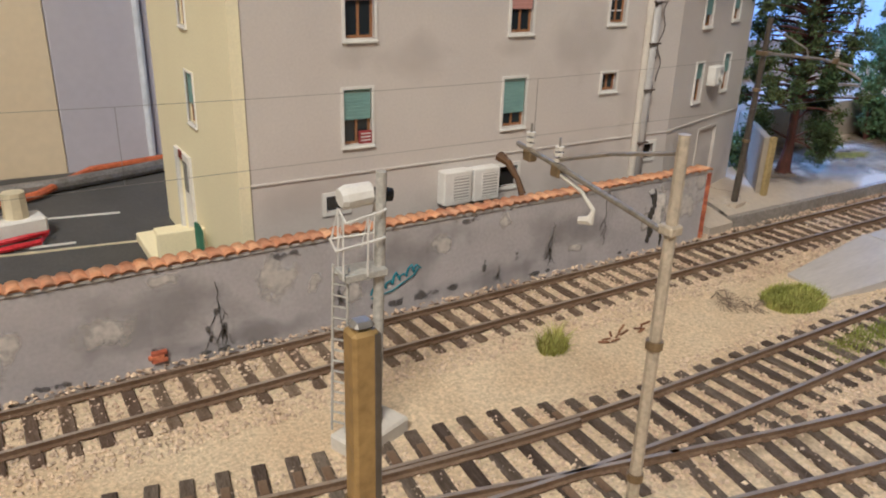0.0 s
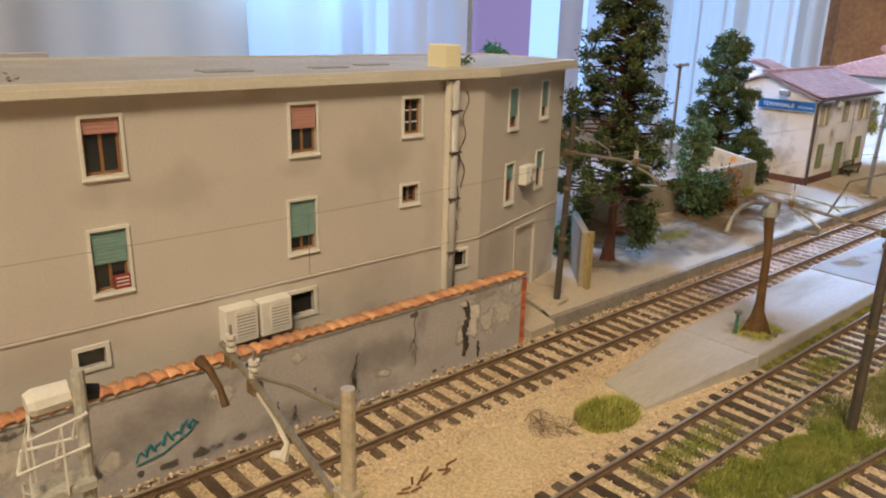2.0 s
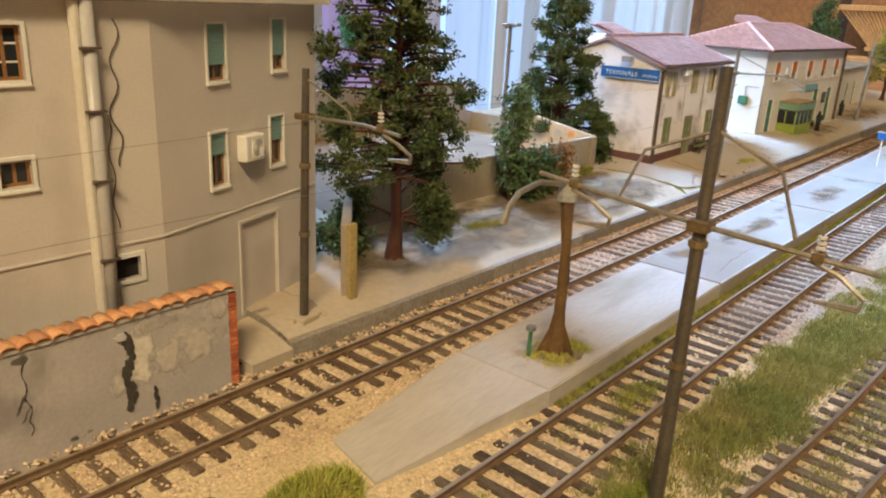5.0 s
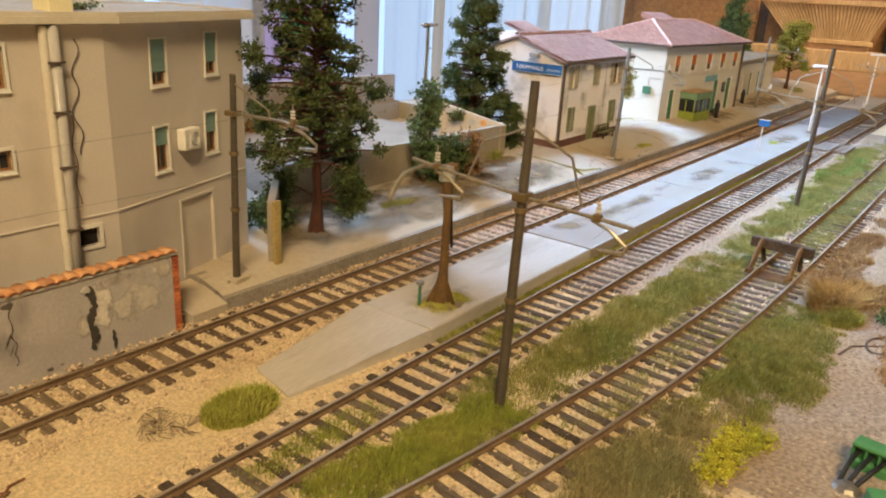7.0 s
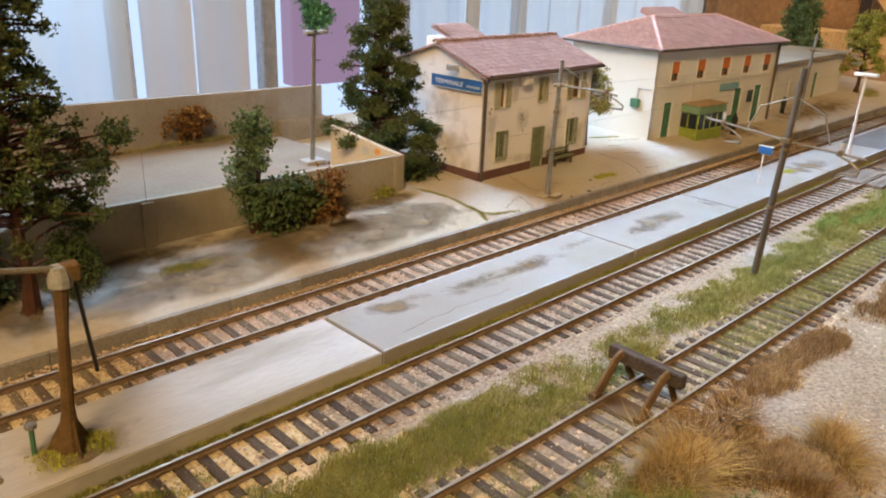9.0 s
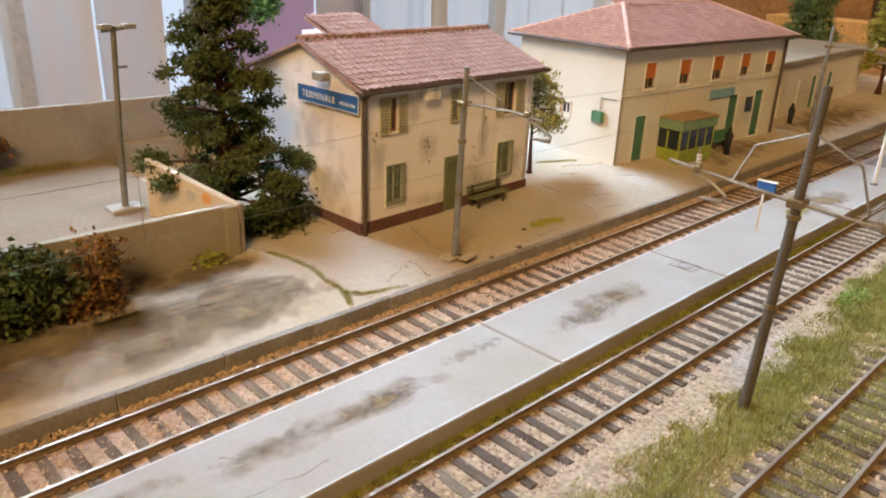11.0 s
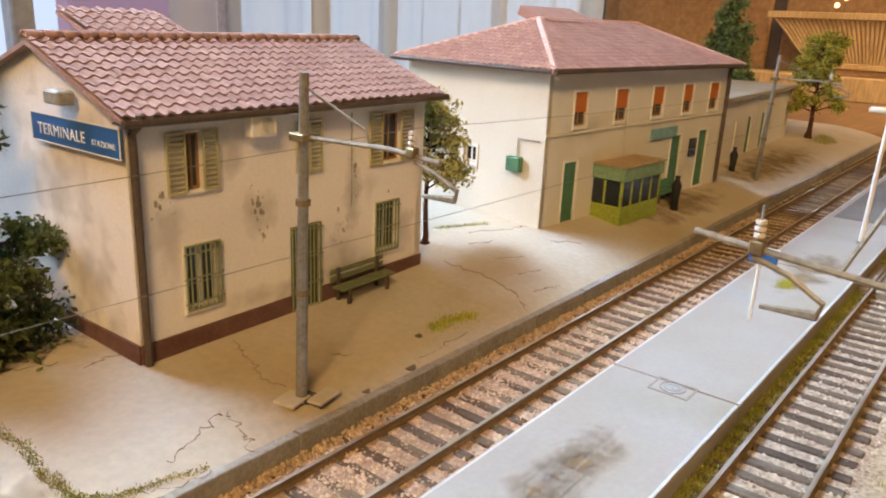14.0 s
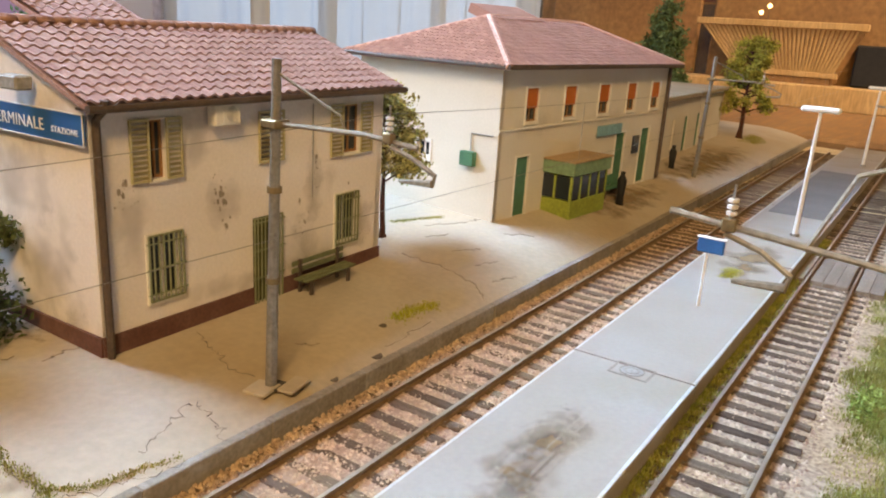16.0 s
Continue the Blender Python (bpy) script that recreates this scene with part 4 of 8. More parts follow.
def shutter(parent, x0, x1, z0, z1, y=-0.06):
    s = part("shutter", ring(x0, x1, z0, z1, 0.05, y - 0.03, y + 0.02), M_OLIVE, parent, "olive louvred shutter")
    n = int((z1 - z0 - 0.1) / 0.105)
    me = mesh_from(box(bmesh.new(), 0, x1 - x0 - 0.1, -0.008, 0.008, -0.045, 0.045, m=pose(0, 0, 0, 35, 0, 0)), "slat")
    for i in range(n):
        q = part("slat", me, M_OLIVE, s)
        q.location = ((x0 + 0.05) * S, (y - 0.004) * S, (z0 + 0.1 + i * (z1 - z0 - 0.14) / max(n - 1, 1)) * S)
    return s


def bars(parent, x0, x1, z0, z1, n, mat, y=-0.08, rails=(0.12, 0.5, 0.88)):
    g = part("bar_frame", ring(x0, x1, z0, z1, 0.035, y - 0.02, y + 0.02), mat, parent)
    for i in range(n):
        x = x0 + (x1 - x0) * (i + 1) / (n + 1)
        part("bar", Tube([(x, y, z0), (x, y, z1)], 0.022, 6), mat, g)
    for q in rails:
        z = z0 + (z1 - z0) * q
        part("cross_bar", Tube([(x0 - 0.06, y - 0.02, z), (x1 + 0.06, y - 0.02, z)], 0.018, 5), mat, g)
    return g


# ---- signal house with the station sign ----
M_DOORDARK = material("dark_olive_door", (0.10, 0.095, 0.04), (0.07, 0.07, 0.03), scale=2, fine=12, bump=0.15)
house = empty("station_house", 30.92, 6.28, 0.0, 1.5, "two-storey cream plaster house with a maroon plinth and clay-tile roof", "house")
HZ, HL, HD, EV, RG, RY = 0.62, 9.75, 7.0, 6.46, 7.72, 3.35
HW = [(1.33, 1.77, 4.62, 5.92), (4.6, 5.4, 4.64, 5.9), (7.85, 8.65, 4.5, 5.9)]
LW = [(1.18, 2.1, 1.8, 3.34), (7.6, 8.6, 1.78, 3.3)]
HDOOR = (4.36, 5.4, 0.66, 3.18)
part("wall", holed_wall(HL, HZ, EV, 0.25, HW + LW + [HDOOR]), M_HOUSE, house)
front = Side(house)
for h in (HW[0], HW[2]):
    window_unit(front, *h, surround=0.04, sill=True)
shutter(front, 0.84, 1.33, 4.58, 5.96)
shutter(front, 1.77, 2.2, 4.58, 5.96)
shutter(front, 4.55, 5.0, 4.6, 5.92)
shutter(front, 5.0, 5.45, 4.6, 5.92)
shutter(front, 7.3, 7.85, 4.46, 5.94)
shutter(front, 8.65, 9.2, 4.46, 5.94)
for h in LW:
    window_unit(front, *h, surround=0.05, wood=False, label="barred ground-floor window")
    bars(front, h[0] - 0.02, h[1] + 0.02, h[2] - 0.02, h[3] + 0.02, 6, M_BARGREEN)
part("door", Box(HDOOR[0], HDOOR[1], 0.06, 0.12, HDOOR[2], HDOOR[3], bevel=0.02), M_DOORDARK, front, "dark olive door behind an iron grille")
bars(front, HDOOR[0], HDOOR[1], HDOOR[2], HDOOR[3], 7, M_BARGREEN, -0.06, (0.05, 0.35, 0.65, 0.95))
part("plinth", holed_wall(HL + 0.06, HZ - 0.3, 1.3, 0.06, [(HDOOR[0] - 0.02 + 0.03, HDOOR[1] + 0.05, HDOOR[2], 1.3)]), M_PLINTH, house).location = (-0.03 * S, -0.055 * S, 0)
air_con(front, 2.95, 3.75, 5.68, 6.24, 0.32, fan=True)
part("downpipe", Tube([(0.1, -0.4, EV - 0.02), (0.1, -0.35, EV - 0.22), (0.06, -0.12, EV - 0.45), (0.06, -0.12, 0.5)], 0.09, 8), M_GUTTER, house)
part("cable", Tube([(6.6, -0.02, 6.0), (6.6, -0.02, 3.4)], 0.02, 5), M_SLATE, front)


def gable(x):
    return EV + (RG - EV) * (1 - abs(x - RY) / RY) if x <= RY else EV + (RG - EV) * (1 - (x - RY) / (HD - RY)) * 1.0


lw = part("wall", holed_wall(HD, HZ, EV, 0.25, []), M_HOUSE, house)
lw.matrix_basis = place(-0.04, HD, 0, 0, 0, -90)
for sx in (0.0, HL - 0.25):
    gb = bmesh.new()
    lo = [(sx - 0.04 if sx == 0 else sx + 0.04, 0.02, EV), (sx - 0.04 if sx == 0 else sx + 0.04, RY, RG - 0.1), (sx - 0.04 if sx == 0 else sx + 0.04, HD, EV)]
    a = [gb.verts.new(p) for p in lo]
    b = [gb.verts.new((p[0] + 0.25, p[1], p[2])) for p in lo]
    gb.faces.new(a[::-1])
    gb.faces.new(b)
    for i in range(3):
        gb.faces.new((a[i], a[(i + 1) % 3], b[(i + 1) % 3], b[i]))
    part("gable", gb, M_HOUSE, house)
rw = part("wall", holed_wall(HD, HZ, EV, 0.25, []), M_HOUSE, house)
rw.matrix_basis = place(HL + 0.04, 0, 0, 0, 0, 90)
part("wall", Box(0.25, HL - 0.25, HD - 0.25, HD, HZ, EV), M_HOUSE, house)
sp = part("plinth", Box(-0.1, -0.03, 0.0, HD, HZ - 0.3, 1.3), M_PLINTH, house)
roof = empty("roof")
roof.parent = house
slope = math.atan2(RG - EV, RY)
ox, oy = 0.28, 0.34
e0 = (-ox, -oy, EV - oy * math.tan(slope))
part("roof_plane", quad([e0, (HL + ox + 0.35, -oy, e0[2]), (HL + ox + 0.35, RY, RG), (-ox, RY, RG)]), M_ROOFTILE_J, roof)
part("roof_plane", quad([(-ox, RY, RG), (HL + ox + 0.35, RY, RG), (HL + ox + 0.35, HD + oy, EV - 0.12), (-ox, HD + oy, EV - 0.12)]), M_ROOFTILE_J, roof)
PW = HL + 2 * ox + 0.35
tile_rows(roof, (e0[0], e0[1], e0[2] + 0.03), (1, 0, 0), (0, math.cos(slope), math.sin(slope)), PW, 11, 0.34, 0.365, M_ROOFTILE, M_ROOFTILE_J, 300)
ridge = data_mesh("ridge_tile", *coppo(0.5, 0.2, 0.17, 6), M_ROOFTILE, True)
for i in range(int(PW / 0.42)):
    q = part("ridge_tile", ridge, M_ROOFTILE, roof)
    q.matrix_basis = place(-ox + 0.42 * i, RY, RG + 0.02, 0, -2, 0)
part("eaves_gutter", Tube([(-ox, -oy - 0.06, e0[2] - 0.06), (HL + ox + 0.35, -oy - 0.06, e0[2] - 0.06)], 0.09, 8), M_GUTTER, house)
part("eaves_board", Box(-ox, HL + ox + 0.3, -oy, 0.0, e0[2] - 0.1, e0[2] - 0.05), M_GUTTER, house)
# small raised roof behind the ridge
part("lantern_wall", Box(1.9, 4.2, RY + 0.9, HD - 0.8, 6.4, 7.75), M_HOUSE, house)
part("lantern_roof", quad([(1.6, RY + 0.5, 7.75), (4.6, RY + 0.5, 7.75), (4.6, RY + 2.2, 8.35), (1.6, RY + 2.2, 8.35)]), M_ROOFTILE_J, roof)
tile_rows(roof, (1.6, RY + 0.5, 7.79), (1, 0, 0), (0, 0.943, 0.333), 3.0, 5, 0.34, 0.365, M_ROOFTILE, M_ROOFTILE_J, 0)
# station sign on the gable side; local x runs towards the front
side = Side(house, -0.03, HD, 0, -90)
sx0, sx1 = HD - 3.62, HD + 0.05
sgn = part("station_sign", Box(sx0, sx1, -0.16, -0.09, 5.5, 6.12, bevel=0.015), M_BLUE, side, "blue enamel station sign with white letters")
part("sign_border", ring(sx0 - 0.02, sx1 + 0.02, 5.48, 6.14, 0.022, -0.172, -0.15), M_WHITE, sgn)


def lettering(text, size, x, z, y, mat, parent):
    cu = bpy.data.curves.new("lettering", "FONT")
    cu.body, cu.size, cu.extrude, cu.space_character = text, size * S, 0.006 * S, 1.12
    ob = new("lettering", cu)
    dg = bpy.context.evaluated_depsgraph_get()
    me = bpy.data.meshes.new_from_object(ob.evaluated_get(dg))
    bpy.data.objects.remove(ob)
    me.transform(Matrix.Rotation(radians(90), 4, "X"))
    q = part("lettering", me, mat, parent)
    me.materials.clear()
    me.materials.append(mat)
    q.location = (x * S, y * S, z * S)
    return q


M_LETTER = material("white_lettering", (0.85, 0.86, 0.88), fine=8, bump=0, grain=0.03)
lettering("TERMINALE", 0.36, sx0 + 0.3, 5.67, -0.168, M_LETTER, sgn)
lettering("STAZIONE", 0.18, sx0 + 2.6, 5.68, -0.168, M_LETTER, sgn)
spot = part("floodlight", Box(HD - 2.25, HD - 1.6, -0.5, -0.12, 6.45, 6.75, bevel=0.04), M_SLATE, side, "small grey floodlight above the sign")
part("bracket", Tube([(HD - 1.9, 0, 6.5), (HD - 1.9, -0.3, 6.5)], 0.03, 5), M_GUTTER, spot)

# ---- main station building ----
sta = empty("station_building", 47.02, 5.95, 0.0, -4.0, "long cream station building with orange blinds and hipped tile roof", "building")
SZ, SL, SD, SE, SR = 0.9, 15.6, 7.2, 6.95, 8.7
SW = [(1.72, 2.62), (4.75, 5.75), (7.9, 8.95), (10.85, 11.85), (13.7, 14.75)]
SDR = [(1.38, 2.3, 1.0, 3.42), (10.2, 11.2, 1.0, 3.75), (13.1, 14.1, 1.0, 3.8)]
part("wall", holed_wall(SL, SZ - 0.2, SE, 0.25, [(a, b, 4.8, 6.1) for a, b in SW] + SDR), M_STATION, sta)
sf = Side(sta)
M_ORANGE = material("orange_roller_blind", (0.52, 0.15, 0.03), (0.46, 0.13, 0.03), scale=2, fine=8, stretch=(1, 1, 8), bump=0.2, grain=0.1)
for a, b in SW:
    window_unit(sf, a, b, 4.8, 6.1, M_ORANGE, 0.6, surround=0.07, label="window with an orange blind")
for h in SDR:
    part("door", Box(h[0], h[1], 0.06, 0.14, h[2], h[3], bevel=0.02), M_GREENP, sf, "green double door")
    part("door_frame", ring(h[0] - 0.08, h[1] + 0.08, h[2] - 0.08, h[3] + 0.08, 0.08, -0.03, 0.02), M_WHITE, sf)
part("ledge", Box(-0.05, SL, -0.06, 0.0, 4.5, 4.6, bevel=0.01), M_STATION, sf)
part("name_board", Box(8.0, 10.5, -0.12, -0.04, 3.75, 4.25, bevel=0.02), material("pale_blue_board", (0.22, 0.40, 0.45), fine=8, bump=0), sf, "pale blue name board")
part("notice_case", Box(12.1, 12.8, -0.1, 0.0, 2.6, 3.5, bevel=0.02), M_GLASS, sf)
lw = part("wall", holed_wall(SD, SZ - 0.2, SE, 0.25, [(3.3, 3.95, 3.1, 3.75)]), M_STATION, sta)
lw.matrix_basis = place(-0.04, SD, 0, 0, 0, -90)
ss = Side(sta, -0.04, SD, 0, -90)
window_unit(ss, 3.3, 3.95, 3.1, 3.75, None, 0, wood=False, surround=0.1)
part("meter_box", Box(SD - 1.55, SD - 0.9, -0.3, -0.02, 3.1, 3.65, bevel=0.03), M_GREENP, ss, "green meter box on the wall")
part("conduit", Tube([(SD - 1.2, -0.05, 3.65), (SD - 1.2, -0.05, 4.35), (SD - 0.2, -0.05, 4.35)], 0.03, 5), M_SLATE, ss)
part("wall", Box(SL - 0.25, SL, 0.25, SD, SZ - 0.2, SE), M_STATION, sta)
part("wall", Box(0.25, SL - 0.25, SD - 0.25, SD, SZ - 0.2, SE), M_STATION, sta)
sroof = empty("roof")
sroof.parent = sta
so = 0.55
c = [(-so, -so, SE), (SL + so, -so, SE), (SL + so, SD + so, SE), (-so, SD + so, SE)]
r0, r1 = (SD / 2 + so - 0.2, SD / 2, SR), (SL - SD / 2 + 0.2, SD / 2, SR)
for pts in ([c[0], c[1], r1, r0], [c[3], c[0], r0], [c[1], c[2], r1], [c[2], c[3], r0, r1]):
    part("roof_plane", quad(pts, 0.12), M_ROOFTILE2_J, sroof)
run = SD / 2 + so
sl = math.atan2(SR - SE, run)
rows_n = int(math.hypot(run, SR - SE) / 0.31)
fw, hipL = SL + 2 * so, r0[0] + so
tile_rows(sroof, (c[0][0], c[0][1], SE + 0.03), (1, 0, 0), (0, math.cos(sl), math.sin(sl)), fw, rows_n, 0.28, 0.31, M_ROOFTILE2, M_ROOFTILE2_J, 180,
          lambda u, w: hipL * w / (rows_n * 0.31) + 0.1 < u < fw - hipL * w / (rows_n * 0.31) - 0.1)
sl2 = math.atan2(SR - SE, hipL)
rows2 = int(math.hypot(hipL, SR - SE) / 0.31)
dw = SD + 2 * so
tile_rows(sroof, (c[3][0], c[3][1], SE + 0.03), (0, -1, 0), (math.cos(sl2), 0, math.sin(sl2)), dw, rows2, 0.28, 0.31, M_ROOFTILE2, M_ROOFTILE2_J, 100,
          lambda u, w: dw / 2 * w / (rows2 * 0.31) + 0.1 < u < dw - dw / 2 * w / (rows2 * 0.31) - 0.1)
M_HIP = material("pale_hip_tile", (0.62, 0.38, 0.3), (0.55, 0.32, 0.25), fine=10, bump=0.2)
part("hip_cap", Tube([c[0], r0], 0.13, 6), M_HIP, sroof)
part("hip_cap", Tube([c[3], r0], 0.13, 6), M_HIP, sroof)
part("hip_cap", Tube([c[1], r1], 0.13, 6), M_HIP, sroof)
part("ridge_cap", Tube([r0, r1], 0.14, 6), M_HIP, sroof)
part("eaves_gutter", Tube([c[3], c[0], c[1]], 0.1, 6), M_GUTTER, sta)
part("raised_roof", quad([(4.2, SD / 2 - 0.4, SR - 0.02), (8.0, SD / 2 - 0.4, SR - 0.02), (8.0, SD / 2 + 1.2, SR + 0.55), (4.2, SD / 2 + 1.2, SR + 0.55)], 0.4), M_ROOFTILE2_J, sroof)
part("downpipe", Tube([(SL - 0.1, -0.15, SE), (SL - 0.1, -0.15, 1.0)], 0.1, 6), M_GUTTER, sta)

# view out of the window gap: a mauve house wall, its daylight put in as emission, and a green tree top
tagged(part("house_outside", Box(60, 71.5, 68, 71, -5, 40, bevel=0.3), glow("mauve_wall_glow", (0.62, 0.42, 0.64), 0.5)), "mauve house wall outside the window, shining by its own glow", "house", "", "structure")


# ---- vegetation helpers ----
def leaf_cloud(name, blobs, n, size, mat, parent=None, label="", flat=0.5, hollow=0.35):
    """Many small folded leaves in sprigs that fill uneven clumps. blobs: (x, y, z, rx, ry, rz)."""
    vol = np.array([b[3] * b[4] * b[5] for b in blobs]) ** 0.8
    k = max(n // 9, 1)
    b = np.array(blobs)[rng.choice(len(blobs), k, p=vol / vol.sum())]
    d = rng.normal(size=(k, 3))
    d /= np.linalg.norm(d, axis=1)[:, None]
    r = (hollow + (1 - hollow) * rng.random(k) ** 0.7)[:, None] * (1 + 0.2 * rng.normal(size=k))[:, None]
    sprig = b[:, :3] + d * r * b[:, 3:]
    n = k * 9
    c = np.repeat(sprig, 9, 0) + rng.normal(size=(n, 3)) * size * 1.1 + np.repeat(d, 9, 0) * rng.uniform(-1, 2, (n, 1)) * size
    u = rng.normal(size=(n, 3)) + np.repeat(d, 9, 0) * 0.6
    u /= np.linalg.norm(u, axis=1)[:, None]
    w = np.cross(u, rng.normal(size=(n, 3)))
    w /= np.linalg.norm(w, axis=1)[:, None]
    s = size * rng.uniform(0.5, 1.4, n)[:, None]
    nn = np.cross(u, w)
    v = np.stack([c - u * s, c + w * s * 0.55 + nn * s * 0.2, c + u * s, c - w * s * 0.55 + nn * s * 0.2], 1).reshape(-1, 3)
    i = np.arange(n)[:, None] * 4
    f = np.concatenate([i + (0, 1, 2), i + (0, 2, 3)])
    return part(name, data_mesh(name, v, f, mat), mat, parent, label)


def tree(name, x, y, z, height, trunk_h, spread, blobs, n, size, mat, label, trunk_r=0.3, lean=0.0):
    t = empty(name, x, y, z, 0, label, "tree")
    bm = bmesh.new()
    pts = [(lean * k / 6 + 0.06 * math.sin(k * 2.1), 0.05 * math.cos(k * 1.7), height * 0.88 * k / 8) for k in range(9)]
    tube(bm, pts, [trunk_r * (1 - 0.095 * k) * (1.5 if k == 0 else 1) for k in range(9)], 8)
    for k in range(5):
        a = k * 1.3
        tube(bm, [(0, 0, 0.35), (trunk_r * 1.0 * math.cos(a), trunk_r * 1.0 * math.sin(a), 0.1), (trunk_r * 2.0 * math.cos(a), trunk_r * 2.0 * math.sin(a), -0.08)], [0.18, 0.12, 0.04], 5)
    for bx, by, bz, rx, ry, rz in blobs:
        base = max(trunk_h * 0.7, bz - 1.3 * rz)
        tube(bm, [(0, 0, base), (bx * 0.5, by * 0.5, (base + bz) / 2 + 0.1), (bx, by, bz)], [trunk_r * 0.32, trunk_r * 0.2, 0.03], 5)
    part("trunk", bm, M_BARK, t, "reddish brown trunk with branches")
    leaf_cloud("crown", blobs, n, size, mat, t)
    return t


def blob_tree(h0, h1, r0, r1, n, seed, fill=1.0):
    """Clumps round an axis from h0 to h1, with radius r0 below and r1 above, denser towards the axis."""
    g = np.random.default_rng(seed)
    out = []
    for k in range(n):
        q = (k + g.random()) / n
        z = h0 + (h1 - h0) * q
        big = r0 + (r1 - r0) * q
        r = big * math.sqrt(g.uniform(0.02, 1.0))
        a = k * 2.4 + g.uniform(-0.6, 0.6)
        s = g.uniform(0.3, 0.62) * fill * (0.6 + 0.4 * big / max(r0, r1))
        out.append((r * math.cos(a), r * math.sin(a), z, s * g.uniform(0.8, 1.3), s * g.uniform(0.8, 1.3), s * g.uniform(0.55, 0.85)))
    out.append((0, 0, h1, 0.3, 0.3, 0.45))
    return out


def blades(name, n, spot, height, mat, label, category="grass", lean=0.6, width=0.011):
    """Grass fibres at random spots, joined; a spot gives x, y, z and a share of the height."""
    v, f = [], []
    for _ in range(n):
        p = spot()
        if p is None:
            continue
        x, y, z = p[:3]
        h = height * rng.uniform(0.5, 1.3) * (p[3] if len(p) > 3 else 1.0)
        a, l = rng.uniform(0, 6.28), rng.normal(0, lean) * h
        dx, dy = math.cos(a) * width, math.sin(a) * width
        lx, ly = l * math.cos(a + 1.2), l * math.sin(a + 1.2)
        k = len(v)
        v += [(x - dx, y - dy, z - 0.03), (x + dx, y + dy, z - 0.03), (x + dx * 0.7 + lx * 0.4, y + dy * 0.7 + ly * 0.4, z + h * 0.6), (x - dx * 0.7 + lx * 0.4, y - dy * 0.7 + ly * 0.4, z + h * 0.6), (x + lx, y + ly, z + h)]
        f += [(k, k + 1, k + 2, k + 3), (k + 3, k + 2, k + 4)]
    ob = part(name, data_mesh(name, v, f, mat), mat)
    return tagged(ob, label, category, "", "stuff")


def patch(cx, cy, rx, ry, seed=0.0, zf=ground_z, edge=0.75, rot=0.0):
    """Random spots in a ragged oval with thin places and bare gaps."""
    def spot():
        for _ in range(25):
            u, w = rng.uniform(-1.25, 1.25), rng.uniform(-1.25, 1.25)
            c, s = math.cos(rot), math.sin(rot)
            x, y = cx + rx * u * c - ry * w * s, cy + rx * u * s + ry * w * c
            q = (abs(u) ** 3 + abs(w) ** 3) ** (1 / 3)
            rag = 0.5 * noise.noise(Vector((x * 0.55, y * 0.8, seed))) + 0.35 * noise.noise(Vector((x * 1.7, y * 1.9, seed + 3)))
            room = edge + rag * 0.9 - q * 0.85
            if room > 0 and rng.random() < 0.04 + 1.5 * room:
                return (x, y, zf(x, y), min(1.0, 0.4 + 1.3 * room))
        return None
    return spot


def tuft(x, y, r, h, n, mat, label, name="grass_tuft", zf=ground_z):
    def spot():
        a, q = rng.uniform(0, 6.28), math.sqrt(rng.random())
        px, py = x + r * q * math.cos(a) * 1.15, y + r * q * math.sin(a) * 0.85
        return (px, py, zf(px, py) + 0.1 * h * (1 - q), 1.15 - 0.6 * q)
    return blades(name, n, spot, h, mat, label, "grass", 0.6, 0.017)


M_TUFT = material("yellow_green_tuft", (0.34, 0.36, 0.05), (0.46, 0.43, 0.09), scale=0.9, fine=3, bump=0, island=0.4)
M_LIME = material("lime_foam", (0.19, 0.27, 0.06), (0.27, 0.33, 0.09), scale=0.6, fine=6, bump=0, island=0.4)
M_GARDEN = material("garden_leaf", (0.10, 0.34, 0.16), (0.2, 0.45, 0.25), fine=3, bump=0, island=0.4)


# ---- yard walls behind the platform ----
M_REARWALL = material("rear_wall_render", (0.335, 0.30, 0.27), (0.27, 0.235, 0.205), scale=0.3, fine=8, bump=0.3, grain=0.12, stain=(0.20, 0.16, 0.125), stain_scale=0.35, stain_at=0.55, stain_soft=0.25, stretch=(1, 1, 0.6))
M_YARDWALL = material("yard_wall_render", (0.36, 0.31, 0.235), (0.31, 0.26, 0.19), scale=0.4, fine=8, bump=0.3, grain=0.1, stain=(0.24, 0.195, 0.14), stain_scale=0.5, stain_at=0.6, stain_soft=0.2, stretch=(1, 1, 0.6))
M_GATEPOST = material("ochre_end_face", (0.42, 0.32, 0.12), (0.34, 0.26, 0.1), fine=8, bump=0.2)


def wall_strip(name, a, b, z0, z1, thick, mat, parent, z1b=None):
    a, b = Vector((*a, 0)), Vector((*b, 0))
    d = (b - a).normalized()
    n = Vector((-d.y, d.x, 0)) * thick
    z1b = z1 if z1b is None else z1b
    bm = bmesh.new()
    q = [(a, z1), (b, z1b), (b + n, z1b), (a + n, z1)]
    lo = [bm.verts.new((p.x, p.y, z0)) for p, _ in q]
    hi = [bm.verts.new((p.x, p.y, z)) for p, z in q]
    bm.faces.new(hi)
    bm.faces.new(lo[::-1])
    for k in range(4):
        bm.faces.new((lo[k], lo[(k + 1) % 4], hi[(k + 1) % 4], hi[k]))
    bmesh.ops.bevel(bm, geom=[e for e in bm.edges if all(v in hi for v in e.verts)], offset=0.03, segments=1, affect="EDGES")
    return part(name, bm, mat, parent)


